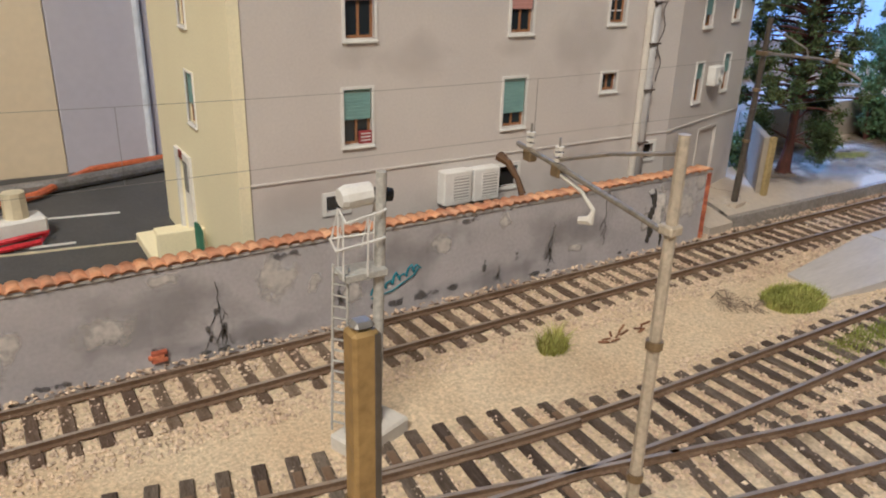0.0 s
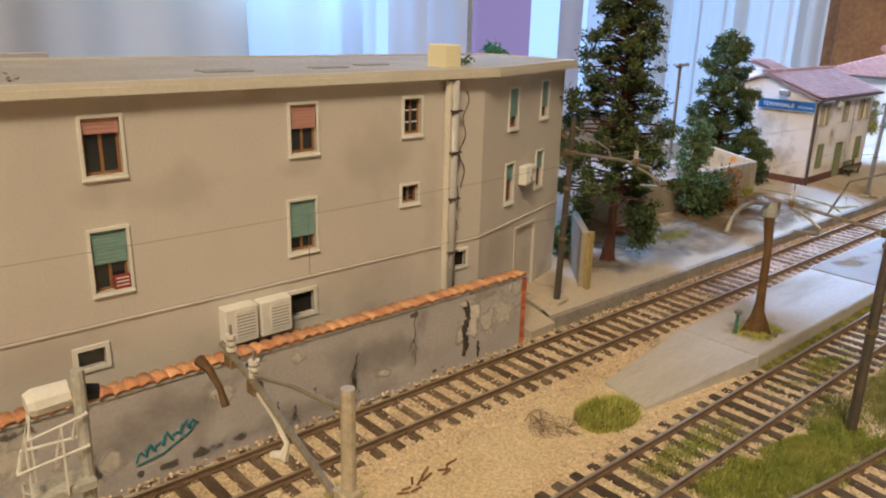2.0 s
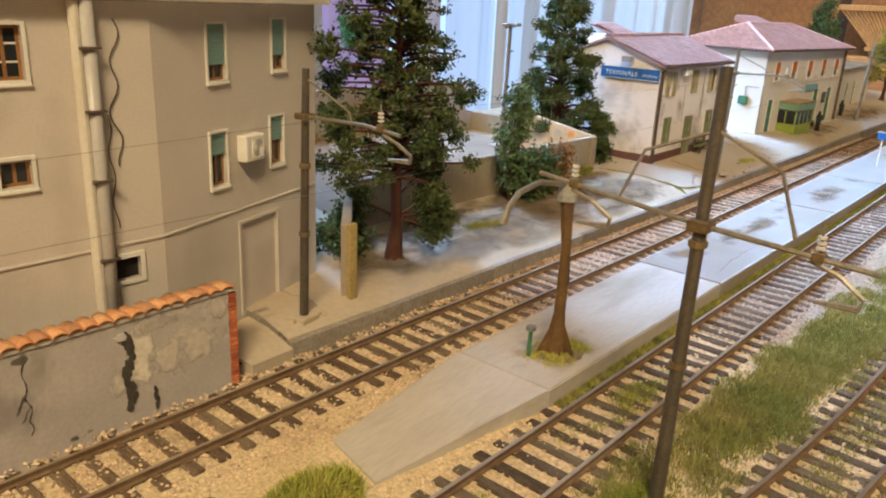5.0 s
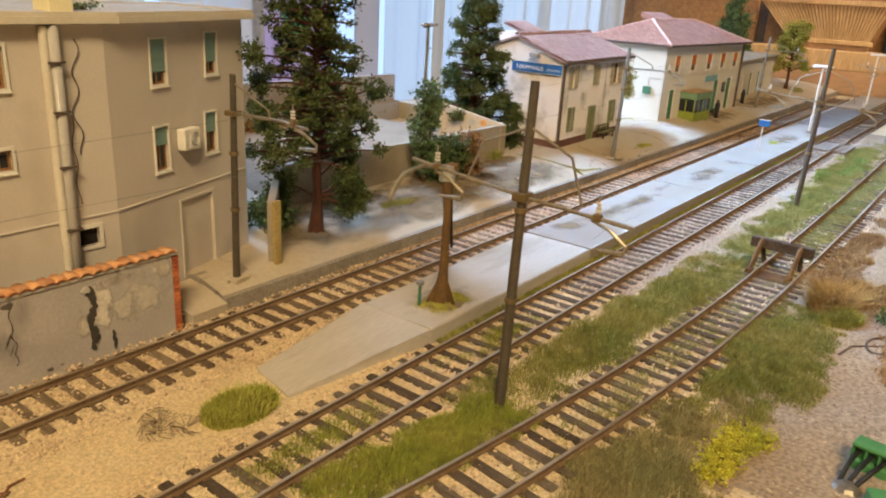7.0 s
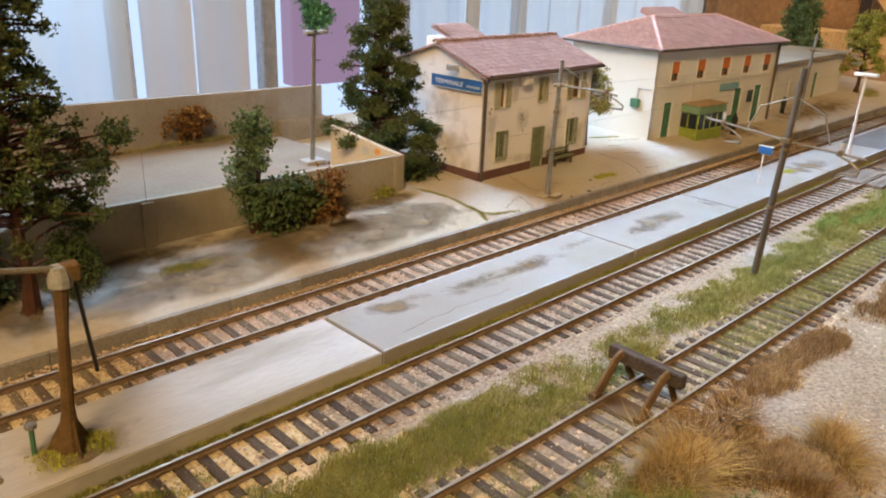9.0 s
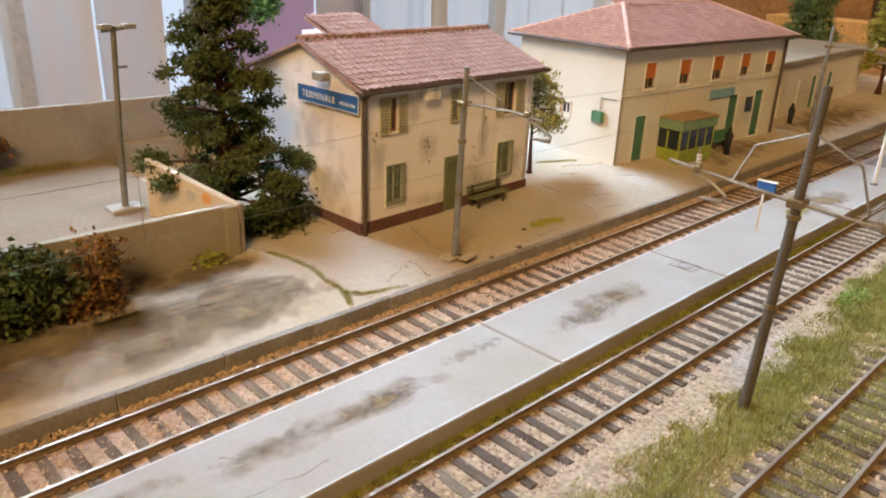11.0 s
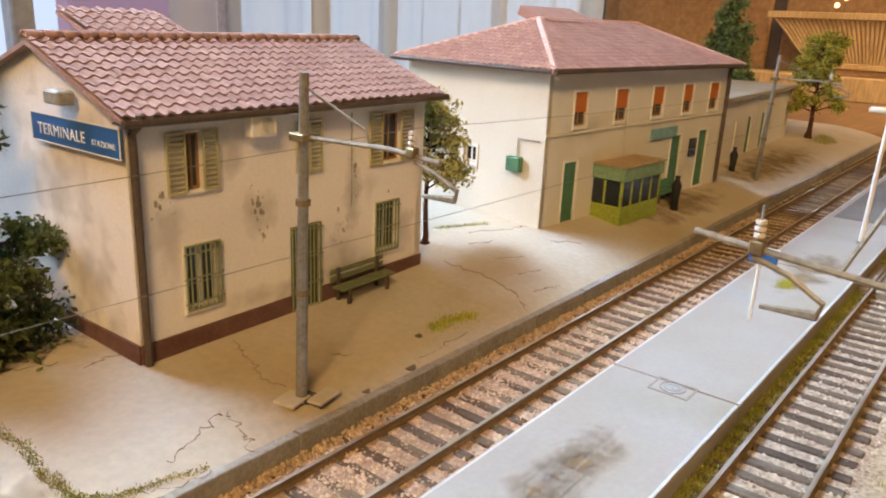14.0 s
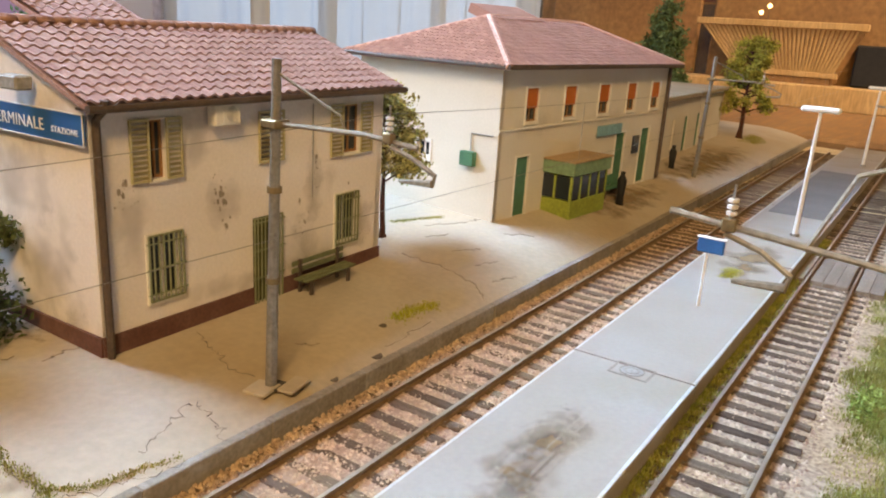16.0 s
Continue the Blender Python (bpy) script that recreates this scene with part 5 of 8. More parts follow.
yard = empty("yard_wall", label="grey-beige rendered retaining wall round a raised yard", category="wall", kind="structure")
wall_strip("wall_length", (4.86, 3.12), (8.9, 7.42), 0.3, 2.86, 0.3, M_YARDWALL, yard, 2.8)
wall_strip("wall_length", (8.75, 7.42), (26.62, 7.42), 0.3, 2.78, 0.3, M_YARDWALL, yard, 2.68)
M_RETURN = material("cream_peeling_render", (0.66, 0.58, 0.48), (0.58, 0.49, 0.39), scale=0.6, fine=8, bump=0.3, grain=0.1, stain=(0.34, 0.2, 0.13), stain_scale=0.9, stain_at=0.6)
wall_strip("return_wall", (26.6, 7.45), (25.2, 11.4), 0.3, 2.68, 0.28, M_RETURN, yard, 3.7)
part("gate_end", Box(4.72, 5.02, 3.0, 3.16, 0.35, 2.9, bevel=0.02), M_GATEPOST, yard, "ochre end face of the wall")
for xx in (13.2, 19.0, 25.9):
    part("buttress", Box(xx, xx + 0.5, 7.3, 7.43, 0.4, 2.68, bevel=0.03), M_YARDWALL, yard)
back = empty("rear_wall", label="stained grey rear wall of the yard", category="wall", kind="structure")
wall_strip("wall_length", (-2, 19.9), (30.4, 19.75), 0.5, 4.5, 0.4, M_REARWALL, back, 4.15)
part("low_block", Box(27.0, 30.4, 19.2, 19.7, 1.0, 2.3, bevel=0.05), M_REARWALL, back)
shed_bm = prism([(30.5, 16.0), (34.5, 16.0), (34.5, 19.6), (30.5, 19.6)], 0.9, 2.2)
tagged(part("concrete_block", shed_bm, M_YARDWALL), "low pale concrete block behind the house", "block")
# peeling plaster on the return wall
for i in range(5):
    q = 0.15 + 0.17 * i
    bm = bmesh.new()
    tube(bm, [(26.6 - 1.4 * q - 0.255, 7.45 + 3.95 * q - 0.09, 2.3 + 0.9 * q + 0.1 * math.sin(i * 2)), (26.6 - 1.4 * q - 0.285, 7.45 + 3.95 * q - 0.10, 2.3 + 0.9 * q + 0.1 * math.sin(i * 2))], 0.22 + 0.06 * math.sin(i * 3.3), 9)
    part("peeled_spot", bm, M_TERRA if i % 2 else M_PATCH, yard)

# yard flood-light pole
pole = empty("yard_lamp_post", 24.4, 12.2, 1.5, 0, "tall grey yard lamp post on a concrete block", "lamp post")
part("footing", Box(-0.6, 0.6, -0.45, 0.45, -0.1, 0.28, bevel=0.05), M_CONC, pole)
part("post", Tube([(0, 0, 0.2), (0.15, 0.05, 3.2), (0.42, 0.2, 6.7)], [0.13, 0.11, 0.1], 8), M_METAL, pole)
part("cross_arm", Tube([(0.0, 0.2, 6.55), (0.95, 0.2, 6.65)], 0.07, 6), M_METAL, pole)
for a in (0.0, 0.85):
    part("lamp_head", Box(a - 0.1, a + 0.32, 0.0, 0.4, 6.6, 6.78, bevel=0.03), M_SLATE, pole)
part("bracket", Tube([(0.35, 0.18, 5.3), (0.75, 0.18, 5.3)], 0.05, 6), M_METAL, pole)

# ---- trees and bushes ----
M_FARLEAF = material("yellow_green_leaf", (0.28, 0.29, 0.04), (0.38, 0.35, 0.07), scale=0.6, fine=6, bump=0, island=0.5)
tree("tall_tree", 8.25, 4.6, 0.62, 11.5, 2.2, 2.4, [(x * 1.0 - 0.1, y * 0.85, z, a, b, c) for x, y, z, a, b, c in blob_tree(3.0, 11.9, 2.9, 1.15, 210, 3, 0.6)]
     + [(1.2, -0.6, 2.0, 0.7, 0.6, 0.6), (1.5, -0.8, 1.4, 0.6, 0.5, 0.6), (0.9, -0.9, 1.0, 0.5, 0.4, 0.4), (-1.0, 1.0, 2.0, 0.6, 0.6, 0.8), (1.9, 0.2, 2.9, 0.6, 0.5, 0.5), (2.6, 0.2, 4.6, 0.5, 0.5, 0.4), (-2.4, 0.2, 5.0, 0.5, 0.5, 0.4), (3.2, -0.2, 5.6, 0.5, 0.5, 0.4), (-2.9, 0.2, 7.2, 0.4, 0.4, 0.4)], 44000, 0.07, M_LEAF, "tall dark green tree with a reddish trunk beside the wall", 0.22)
tree("conifer_tree", 27.9, 10.9, 0.95, 8.6, 1.0, 2.4, [(x, y, z, a * 1.1, b * 1.1, c * 0.8) for x, y, z, a, b, c in blob_tree(0.9, 9.0, 3.3, 0.75, 88, 5, 1.05)], 42000, 0.08, M_LEAF, "dense dark green tree behind the yard wall", 0.3)
tree("slender_tree", 42.35, 7.7, 0.72, 5.3, 2.6, 1.4, blob_tree(2.6, 5.2, 1.35, 0.9, 30, 8, 0.8), 4500, 0.085, M_LEAF3, "slender young tree with olive leaves beside the house", 0.11)
tree("young_tree", 85.5, 5.8, 0.9, 7.2, 3.0, 2.0, blob_tree(2.3, 7.6, 1.9, 1.2, 34, 11, 1.05), 9000, 0.11, M_FARLEAF, "yellowish green tree at the end of the platform", 0.2)
tree("far_conifer", 92, 15.0, 0.9, 10.5, 1.5, 2.4, blob_tree(2.5, 10.2, 2.6, 0.6, 60, 12, 1.3), 8000, 0.18, M_LEAF2, "dark green conifer at the end of the layout", 0.25)


def bush(name, x, y, z, blobs, n, size, mat, label, stems=5):
    t = empty(name, x, y, z, 0, label, "bush")
    bm = bmesh.new()
    for b in blobs:
        tube(bm, [(b[0] * 0.2, b[1] * 0.2, -0.05), (b[0] * 0.7, b[1] * 0.7, b[2] * 0.6), b[:3]], [0.07, 0.04, 0.015], 4)
    tagged(part("branchwork", bm, M_BARK, t), kind="stuff")
    leaf_cloud("foliage", blobs, n, size, mat, t)
    return t


bush("tall_bush", 17.4, 6.3, 0.8, [(0.2, 0, 1.1, 0.7, 0.6, 0.6), (0.05, 0, 1.9, 0.75, 0.6, 0.45), (-0.55, 0, 2.3, 0.6, 0.5, 0.35), (-0.3, 0.1, 3.0, 0.75, 0.6, 0.4), (0.35, 0, 3.1, 0.4, 0.4, 0.3), (0.0, 0, 3.8, 0.7, 0.55, 0.4), (0.5, 0, 4.1, 0.55, 0.5, 0.35), (-0.15, 0, 4.6, 0.65, 0.5, 0.4), (0.35, 0, 4.85, 0.5, 0.45, 0.3)], 5200, 0.085, M_LEAF2, "tall green bush against the yard wall")
bush("round_bush", 19.0, 6.2, 0.8, [(0.0, 0, 0.9, 1.1, 0.8, 0.9), (0.8, 0.1, 1.0, 0.9, 0.7, 0.8), (-0.7, 0, 1.0, 0.8, 0.7, 0.9), (0.3, 0, 1.8, 0.8, 0.6, 0.5)], 4200, 0.11, M_LEAF, "dark green rounded bush by the yard wall")
bush("dry_bush", 20.9, 6.3, 0.8, [(0.0, 0, 0.8, 0.9, 0.6, 0.8), (0.3, 0, 1.6, 0.7, 0.5, 0.7), (0.0, -0.3, 0.3, 0.9, 0.6, 0.3)], 2200, 0.09, M_LEAFDRY, "dry brown bush by the yard wall")
bush("rear_dry_bush", 21.0, 19.4, 1.5, [(0, 0, 1.2, 1.3, 0.3, 0.8), (0.8, 0, 1.7, 0.8, 0.3, 0.5), (-5.5, -0.2, 0.3, 1.2, 0.4, 0.4)], 1500, 0.13, M_LEAFDRY, "rusty brown creeper on the rear wall")
bush("brown_hedge", 2.5, 17.5, 0.9, [(0, 0, 0.7, 1.6, 0.6, 0.7), (2.2, 0.4, 0.6, 1.2, 0.6, 0.6), (-2.0, 0.3, 0.7, 1.2, 0.6, 0.7)], 2200, 0.13, M_LEAFDRY, "rusty brown hedge behind the street")
bush("low_green_bush", 7.0, 6.1, 0.6, [(0, 0, 0.9, 0.8, 0.7, 0.7), (0.5, -0.3, 0.5, 0.6, 0.5, 0.4)], 1600, 0.11, M_LEAF2, "green bush inside the wall corner")
bush("wall_foot_bush", 28.6, 8.7, 0.85, [(0, 0, 0.6, 1.1, 0.8, 0.6), (1.1, 0.4, 0.5, 0.8, 0.7, 0.5), (-0.9, 0.3, 0.5, 0.8, 0.6, 0.5)], 2400, 0.11, M_LEAF, "dark undergrowth at the foot of the tree")
bush("wall_plant", 25.2, 7.1, 0.78, [(0, 0, 0.2, 0.5, 0.22, 0.22)], 420, 0.07, M_MOSS, "small dark green plant at the wall foot")

# ---- grass and weeds, joined ----
blades("grass_loop", 26000, patch(0.2, -7.6, 3.3, 1.05, 1.0, edge=0.95, rot=-0.12), 0.22, M_GRASS, "bright green grass between loop and siding")
blades("grass_strip", 42000, patch(12.5, -8.2, 8.6, 1.15, 2.0, edge=1.1, rot=-0.06), 0.2, M_GRASSPALE, "pale green grass strip along the siding")
blades("grass_strip_far", 34000, patch(33, -8.8, 13, 1.15, 3.0, edge=0.95, rot=-0.02), 0.2, M_GRASSPALE, "green grass strip beside the far siding")
blades("grass_verge", 30000, patch(47.5, -8.4, 11, 1.2, 3.6, edge=0.95, rot=0.0), 0.2, M_GRASSPALE, "green grass verge beside the loop track")
blades("grass_siding", 26000, patch(35, -10.8, 15, 0.85, 4.0, edge=1.0), 0.14, M_GRASSPALE, "short green grass between the siding rails")
blades("grass_siding_near", 6000, patch(7, -10.2, 12, 0.8, 4.5, edge=0.75, rot=-0.03), 0.12, M_GRASSPALE, "moss-like grass between the siding sleepers")
blades("grass_near", 42000, patch(12.2, -12.75, 5.6, 1.5, 5.0, edge=0.9, rot=0.03), 0.22, M_GRASSPALE, "pale green grass in front of the siding")
blades("grass_front", 30000, patch(3.0, -12.1, 4.2, 1.5, 6.0, edge=0.85, rot=-0.1), 0.22, M_OLIVEGRASS, "olive grass in front of the siding")
blades("grass_in_loop", 2600, patch(-1.5, -5.5, 3.2, 0.8, 7.0, edge=0.7), 0.15, M_GRASS, "green grass between the loop rails")
blades("grass_in_loop_far", 2600, patch(7.0, -5.5, 2.8, 0.8, 7.5, edge=0.7), 0.14, M_GRASS, "green grass between the loop rails")
blades("moss_platform_edge", 20000, lambda: (rng.uniform(5, 60), -4.24 - abs(rng.normal(0, 0.2)), -0.2), 0.12, M_MOSS, "yellow-green moss along the island platform edge")
blades("dry_grass_bank", 20000, patch(16.0, -17.4, 5.5, 2.2, 8.0, edge=0.75, rot=0.05), 0.3, M_STRAW, "dry brown grass bank beside the buffer stop")
blades("dry_grass_bank_far", 10000, patch(25.5, -12.75, 5.5, 0.75, 9.0, edge=0.85, rot=-0.02), 0.28, M_STRAW, "dry brown grass on the far bank")
blades("dry_grass_distant", 9000, patch(37, -13.4, 8.0, 1.0, 9.5, edge=0.7, rot=-0.02), 0.36, M_STRAW, "thin dry grass beside the far siding")
blades("dry_grass_corner", 8000, patch(20.0, -14.2, 2.4, 1.4, 9.7, edge=0.75), 0.32, M_STRAW, "dry brown grass by the buffer stop")
M_GOLDSTRAW = material("golden_dry_grass", (0.47, 0.29, 0.09), (0.34, 0.19, 0.055), scale=0.4, fine=3, bump=0, island=0.5)
blades("golden_brush", 5000, patch(18.0, -13.2, 1.5, 0.8, 12.3, edge=0.8), 0.75, M_GOLDSTRAW, "tangled golden brown dry brush by the buffer stop", lean=1.3)
blades("golden_brush_front", 3500, patch(21.6, -15.6, 1.2, 0.8, 12.9, edge=0.75), 0.6, M_GOLDSTRAW, "tangled golden dry brush on the gravel", lean=1.2)
blades("weeds_yard_wall", 2600, patch(22.0, 19.3, 5.5, 0.35, 13.4, lambda x, y: pave_z(min(x, 24), y) + 0.03, 0.85), 0.28, M_OLIVEGRASS, "olive weeds along the foot of the rear wall")
blades("dry_grass_tussock", 5000, patch(19.9, -15.3, 1.0, 1.0, 9.9, edge=0.85), 0.55, M_STRAW, "upright dry grass tussock")
blades("olive_tussock", 4000, patch(16.3, -13.9, 0.8, 0.7, 10.4, edge=0.85), 0.4, M_MOSS, "olive yellow grass tussock")
blades("grass_far_tree", 1500, patch(86.5, 5.0, 3.0, 1.0, 2.9, pave_z, 0.8), 0.12, M_MOSS, "green weeds round the foot of the far tree")
blades("weeds_kerb", 2200, patch(13.9, 4.8, 1.9, 0.55, 2.2, pave_z, 0.75, -0.2), 0.11, M_MOSS, "sparse weeds on the pavement")
tuft(-9.95, -1.75, 0.36, 0.6, 600, M_TUFT, "bright green grass tuft on the ballast")
tuft(-1.6, -2.95, 0.95, 0.42, 3000, M_TUFT, "large olive green grass tussock by the ramp")
tuft(-2.1, -3.15, 0.5, 0.38, 700, M_TUFT, "olive green grass tussock by the ramp")
for x, y in ((42.2, -7.6), (44.0, -8.5), (46.0, -8.7), (49.5, -8.6)):
    bush("lime_foliage", x, y, -0.2, [(0, 0, 0.1, 0.5, 0.22, 0.13), (0.75, -0.15, 0.12, 0.4, 0.25, 0.13), (-0.6, -0.2, 0.08, 0.35, 0.2, 0.1), (0.3, -0.5, 0.1, 0.45, 0.2, 0.12)], 2200, 0.045, M_LIME, "bright lime green foam foliage beside the siding")
bush("yellow_foliage", 5.1, -13.45, -0.1, [(0, 0, 0.1, 1.0, 0.55, 0.12), (0.8, -0.1, 0.08, 0.8, 0.6, 0.1), (-0.7, 0.0, 0.08, 0.7, 0.5, 0.1), (1.0, -0.5, 0.06, 0.6, 0.35, 0.08), (-1.2, 0.1, 0.05, 0.6, 0.4, 0.06)], 7000, 0.035, M_YELLOWFOL, "bright yellow foam foliage on the gravel")
bush("green_clump", 17.2, -15.25, 0.0, [(0, 0, 0.15, 0.5, 0.35, 0.2)], 500, 0.07, M_LEAF2, "small green clump on the gravel")
for x, y, s in ((19.6, -12.7, 1.0), (21.2, -12.9, 0.9), (18.8, -13.4, 0.7)):
    t = empty("dry_shrub", x, y, ground_z(x, y), 0, "tangled dry brown shrub by the buffer stop", "bush", "dry shrubs")
    bm = bmesh.new()
    for i in range(260):
        a, q = rng.uniform(0, 6.28), rng.uniform(0.2, 1.0) * s
        p = [(0.3 * q * math.cos(a), 0.3 * q * math.sin(a), 0), (0.8 * q * math.cos(a + 0.5), 0.8 * q * math.sin(a + 0.5), 0.7 * s * rng.uniform(0.4, 1.1)), (1.1 * q * math.cos(a + 1.1), 1.1 * q * math.sin(a + 1.1), 0.9 * s * rng.uniform(0.1, 1.1))]
        tube(bm, p, 0.011, 3, False)
    tagged(part("tangle", bm, M_STRAW, t), kind="stuff")


# ---- catenary masts ----
def insulator(parent, x, y, z, h=0.36):
    bm = bmesh.new()
    tube(bm, [(x, y, z - 0.05), (x, y, z + h + 0.15)], 0.02, 5)
    i = part("insulator", bm, M_METAL, parent)
    for k in range(3):
        part("disc", Tube([(x, y, z + 0.08 + 0.09 * k), (x, y, z + 0.13 + 0.09 * k)], 0.075, 8), M_CORNICE, i)
    part("clamp", Box(x - 0.08, x + 0.08, y - 0.1, y + 0.1, z - 0.16, z + 0.03, bevel=0.02), M_BRASS, i)
    return i


def hook(parent, x, y, z, sgn, drop=0.7):
    bm = bmesh.new()
    tube(bm, [(x, y, z - 0.1), (x, y - sgn * 0.5, z - 0.25), (x, y - sgn * 0.95, z - drop * 0.75), (x, y - sgn * 0.9, z - drop), (x, y - sgn * 0.2, z - drop - 0.05)], [0.045, 0.045, 0.045, 0.07, 0.035], 6)
    return part("registration_arm", bm, M_MASTPALE, parent)


def mast_post(m, top, lean=(0, 0), mat=M_MASTDARK, r=0.15):
    part("post", Tube([(0, 0, -0.1), (lean[0] * 0.5, lean[1] * 0.5, top * 0.5), (lean[0], lean[1], top)], [r * 1.15, r, r * 0.85], 10), mat, m)
    for q in (0.34, 0.62):
        part("collar", Tube([(lean[0] * q, lean[1] * q, top * q), (lean[0] * q, lean[1] * q, top * q + 0.12)], r * 1.35, 10), M_BRASS, m)


def side_mast(name, x, y, z, mat, label, rz=0):
    """A post with one arm towards -y, its stay, insulator and registration arm."""
    m = empty(name, x, y, z, rz, label, "catenary mast", "catenary masts")
    mast_post(m, 6.85, (0, -0.2), mat, 0.115)
    za = 5.62
    part("arm", Tube([(0, -0.1, za), (0.1, -2.3, za + 0.05), (0.16, -3.45, za - 0.05)], 0.05, 8), M_MASTPALE, m)
    part("arm_clamp", Box(-0.2, 0.2, -0.36, 0.06, za - 0.08, za + 0.08, bevel=0.02), M_BRASS, m)
    part("stay", Tube([(0, -0.2, 6.6), (0.08, -1.75, za + 0.32), (0.1, -1.85, za + 0.05)], 0.03, 5), M_MASTPALE, m)
    insulator(m, 0.12, -2.85, za + 0.12)
    hook(m, 0.14, -2.9, za, 1, 0.62)
    return m


side_mast("catenary_mast", 2.95, 2.98, 0.62, M_MASTDARK, "dark catenary mast with one arm on the pavement")
side_mast("catenary_mast", 32.65, 2.98, 0.62, M_METAL, "grey steel catenary mast with one arm before the house")
side_mast("catenary_mast", 66.2, 3.7, 0.62, M_METAL, "grey steel catenary mast before the station")
part_pad = empty("mast_footing", 32.65, 2.9, 0.59, 12, "broken pale concrete footing round the mast", "footing")
part("slab", Box(-0.5, 0.12, -0.1, 0.45, -0.05, 0.028, bevel=0.015), M_PAVE, part_pad)
part("slab", Box(-0.1, 0.65, -0.52, -0.14, -0.05, 0.024, bevel=0.015), M_PAVE, part_pad)
part("gap", Box(-0.14, 0.3, -0.16, 0.3, -0.04, 0.006), M_DARKCRACK, part_pad)
pad = empty("mast_footing", 2.95, 2.98, 0.47, 0, "broken flat concrete footing round a mast foot", "footing", "mast footings")
for px, py, w, d, h, turn in ((0.0, 0.0, 0.34, 0.3, 0.12, 8), (0.42, 0.12, 0.2, 0.26, 0.08, -18), (-0.4, 0.1, 0.22, 0.2, 0.07, 25), (0.1, 0.38, 0.3, 0.14, 0.12, -6), (0.62, -0.14, 0.12, 0.1, 0.05, 40)):
    part("broken_slab", Box(-w, w, -d, d, -0.12, h, bevel=0.025), M_PAVE, pad).matrix_basis = place(px, py, 0.1 * py, rng.normal(0, 3), rng.normal(0, 3), turn)


def twin_mast(x, y, z, mat, label, lean=(0.7, 0.2)):
    """A tall post with arms over both tracks, stays, insulators and registration arms."""
    m = empty("twin_arm_mast", x, y, z, 0, label, "catenary mast", "catenary masts")
    mast_post(m, 8.55, lean, mat, 0.13)
    za = 5.7
    lx, ly = lean[0] * za / 8.55, lean[1] * za / 8.55
    part("arm", Tube([(lx, ly + 3.6, za + 0.35), (lx, ly, za), (lx + 0.15, ly - 3.0, za - 0.2)], 0.05, 8), M_MASTPALE, m)
    part("arm_clamp", Box(lx - 0.22, lx + 0.22, ly - 0.2, ly + 0.2, za - 0.1, za + 0.12, bevel=0.02), M_BRASS, m)
    for s, e in ((1, 1.75), (-1, -1.65)):
        part("stay", Tube([(lx + 0.12, ly, za + 1.75), (lx + 0.05, ly + e * 0.75, za + 1.2), (lx, ly + e, za + 0.12)], 0.035, 5), M_MASTPALE, m)
    insulator(m, lx, ly + 2.75, za + 0.35)
    insulator(m, lx + 0.1, ly - 2.05, za - 0.05)
    hook(m, lx, ly + 2.8, za + 0.25, 1, 0.7)
    hook(m, lx + 0.1, ly - 1.9, za - 0.1, 1, 0.75)
    return m


twin_mast(3.16, -7.88, -0.15, M_MASTDARK, "tall dark catenary mast with arms to both sides")
twin_mast(32.5, -8.42, -0.15, M_MASTDARK, "tall dark grey catenary mast beside the siding", (0.75, -0.1))
twin_mast(62.0, -8.6, -0.15, M_METAL, "distant grey catenary mast with twin arms", (0.5, 0.0))
# mast over the turnout, arm towards +y
M_MASTLIGHT = material("light_mast_paint", (0.52, 0.45, 0.33), (0.44, 0.38, 0.28), fine=12, rough=0.5, metal=0.2, bump=0.2, scale=1)
mb = empty("catenary_mast", -14.6, -8.9, -0.15, 0, "pale bronze catenary mast with brass fittings beside the turnout", "catenary mast", "catenary masts")
mast_post(mb, 7.55, (0.02, 0.02), M_MASTLIGHT, 0.088)
part("arm", Tube([(-0.1, 0.1, 6.35), (0.25, 2.3, 6.5), (0.4, 3.7, 6.6)], 0.045, 8), M_MASTPALE, mb)
part("arm_clamp", Box(-0.11, 0.11, -0.1, 0.14, 6.29, 6.42, bevel=0.02), M_MASTLIGHT, mb)
part("stay", Tube([(0, 0.1, 7.3), (0.15, 1.3, 7.0), (0.28, 2.5, 6.62)], 0.03, 6), M_MASTPALE, mb)
insulator(mb, 0.38, 3.35, 6.55, 0.3)
insulator(mb, 0.3, 2.55, 6.5, 0.3)
part("registration_arm", Tube([(0.3, 2.5, 6.4), (0.22, 1.9, 6.3), (0.2, 1.6, 6.1), (0.15, 1.6, 5.95), (0.08, 1.75, 5.92)], [0.04, 0.035, 0.035, 0.08, 0.055], 7), M_CORNICE, mb)
part("registration_arm", Tube([(0.1, 3.8, 6.4), (0.15, 3.6, 6.32), (0.2, 3.4, 6.1), (0.2, 3.25, 5.88)], [0.09, 0.06, 0.045, 0.06], 6), M_RUST, mb)
# mast close to the lens at the start
nm = empty("catenary_mast", -19.8, -10.88, -0.15, 0, "bronze-brown square catenary mast with a pale cap, close by", "catenary mast", "catenary masts")
part("post", Box(-0.1, 0.1, -0.09, 0.09, -0.1, 7.2, bevel=0.025), M_MASTBRONZE, nm)
part("cap", Box(-0.08, 0.08, -0.075, 0.075, 7.2, 7.26, bevel=0.03), M_METAL, nm)
# darker strip along the post's +x side
part("dark_flange", Box(0.045, 0.103, -0.095, 0.095, -0.1, 7.18, bevel=0.01), M_MASTDARK, nm)
part("collar", Box(-0.108, 0.108, -0.1, 0.1, 5.8, 5.85, bevel=0.01), M_BRASS, nm)

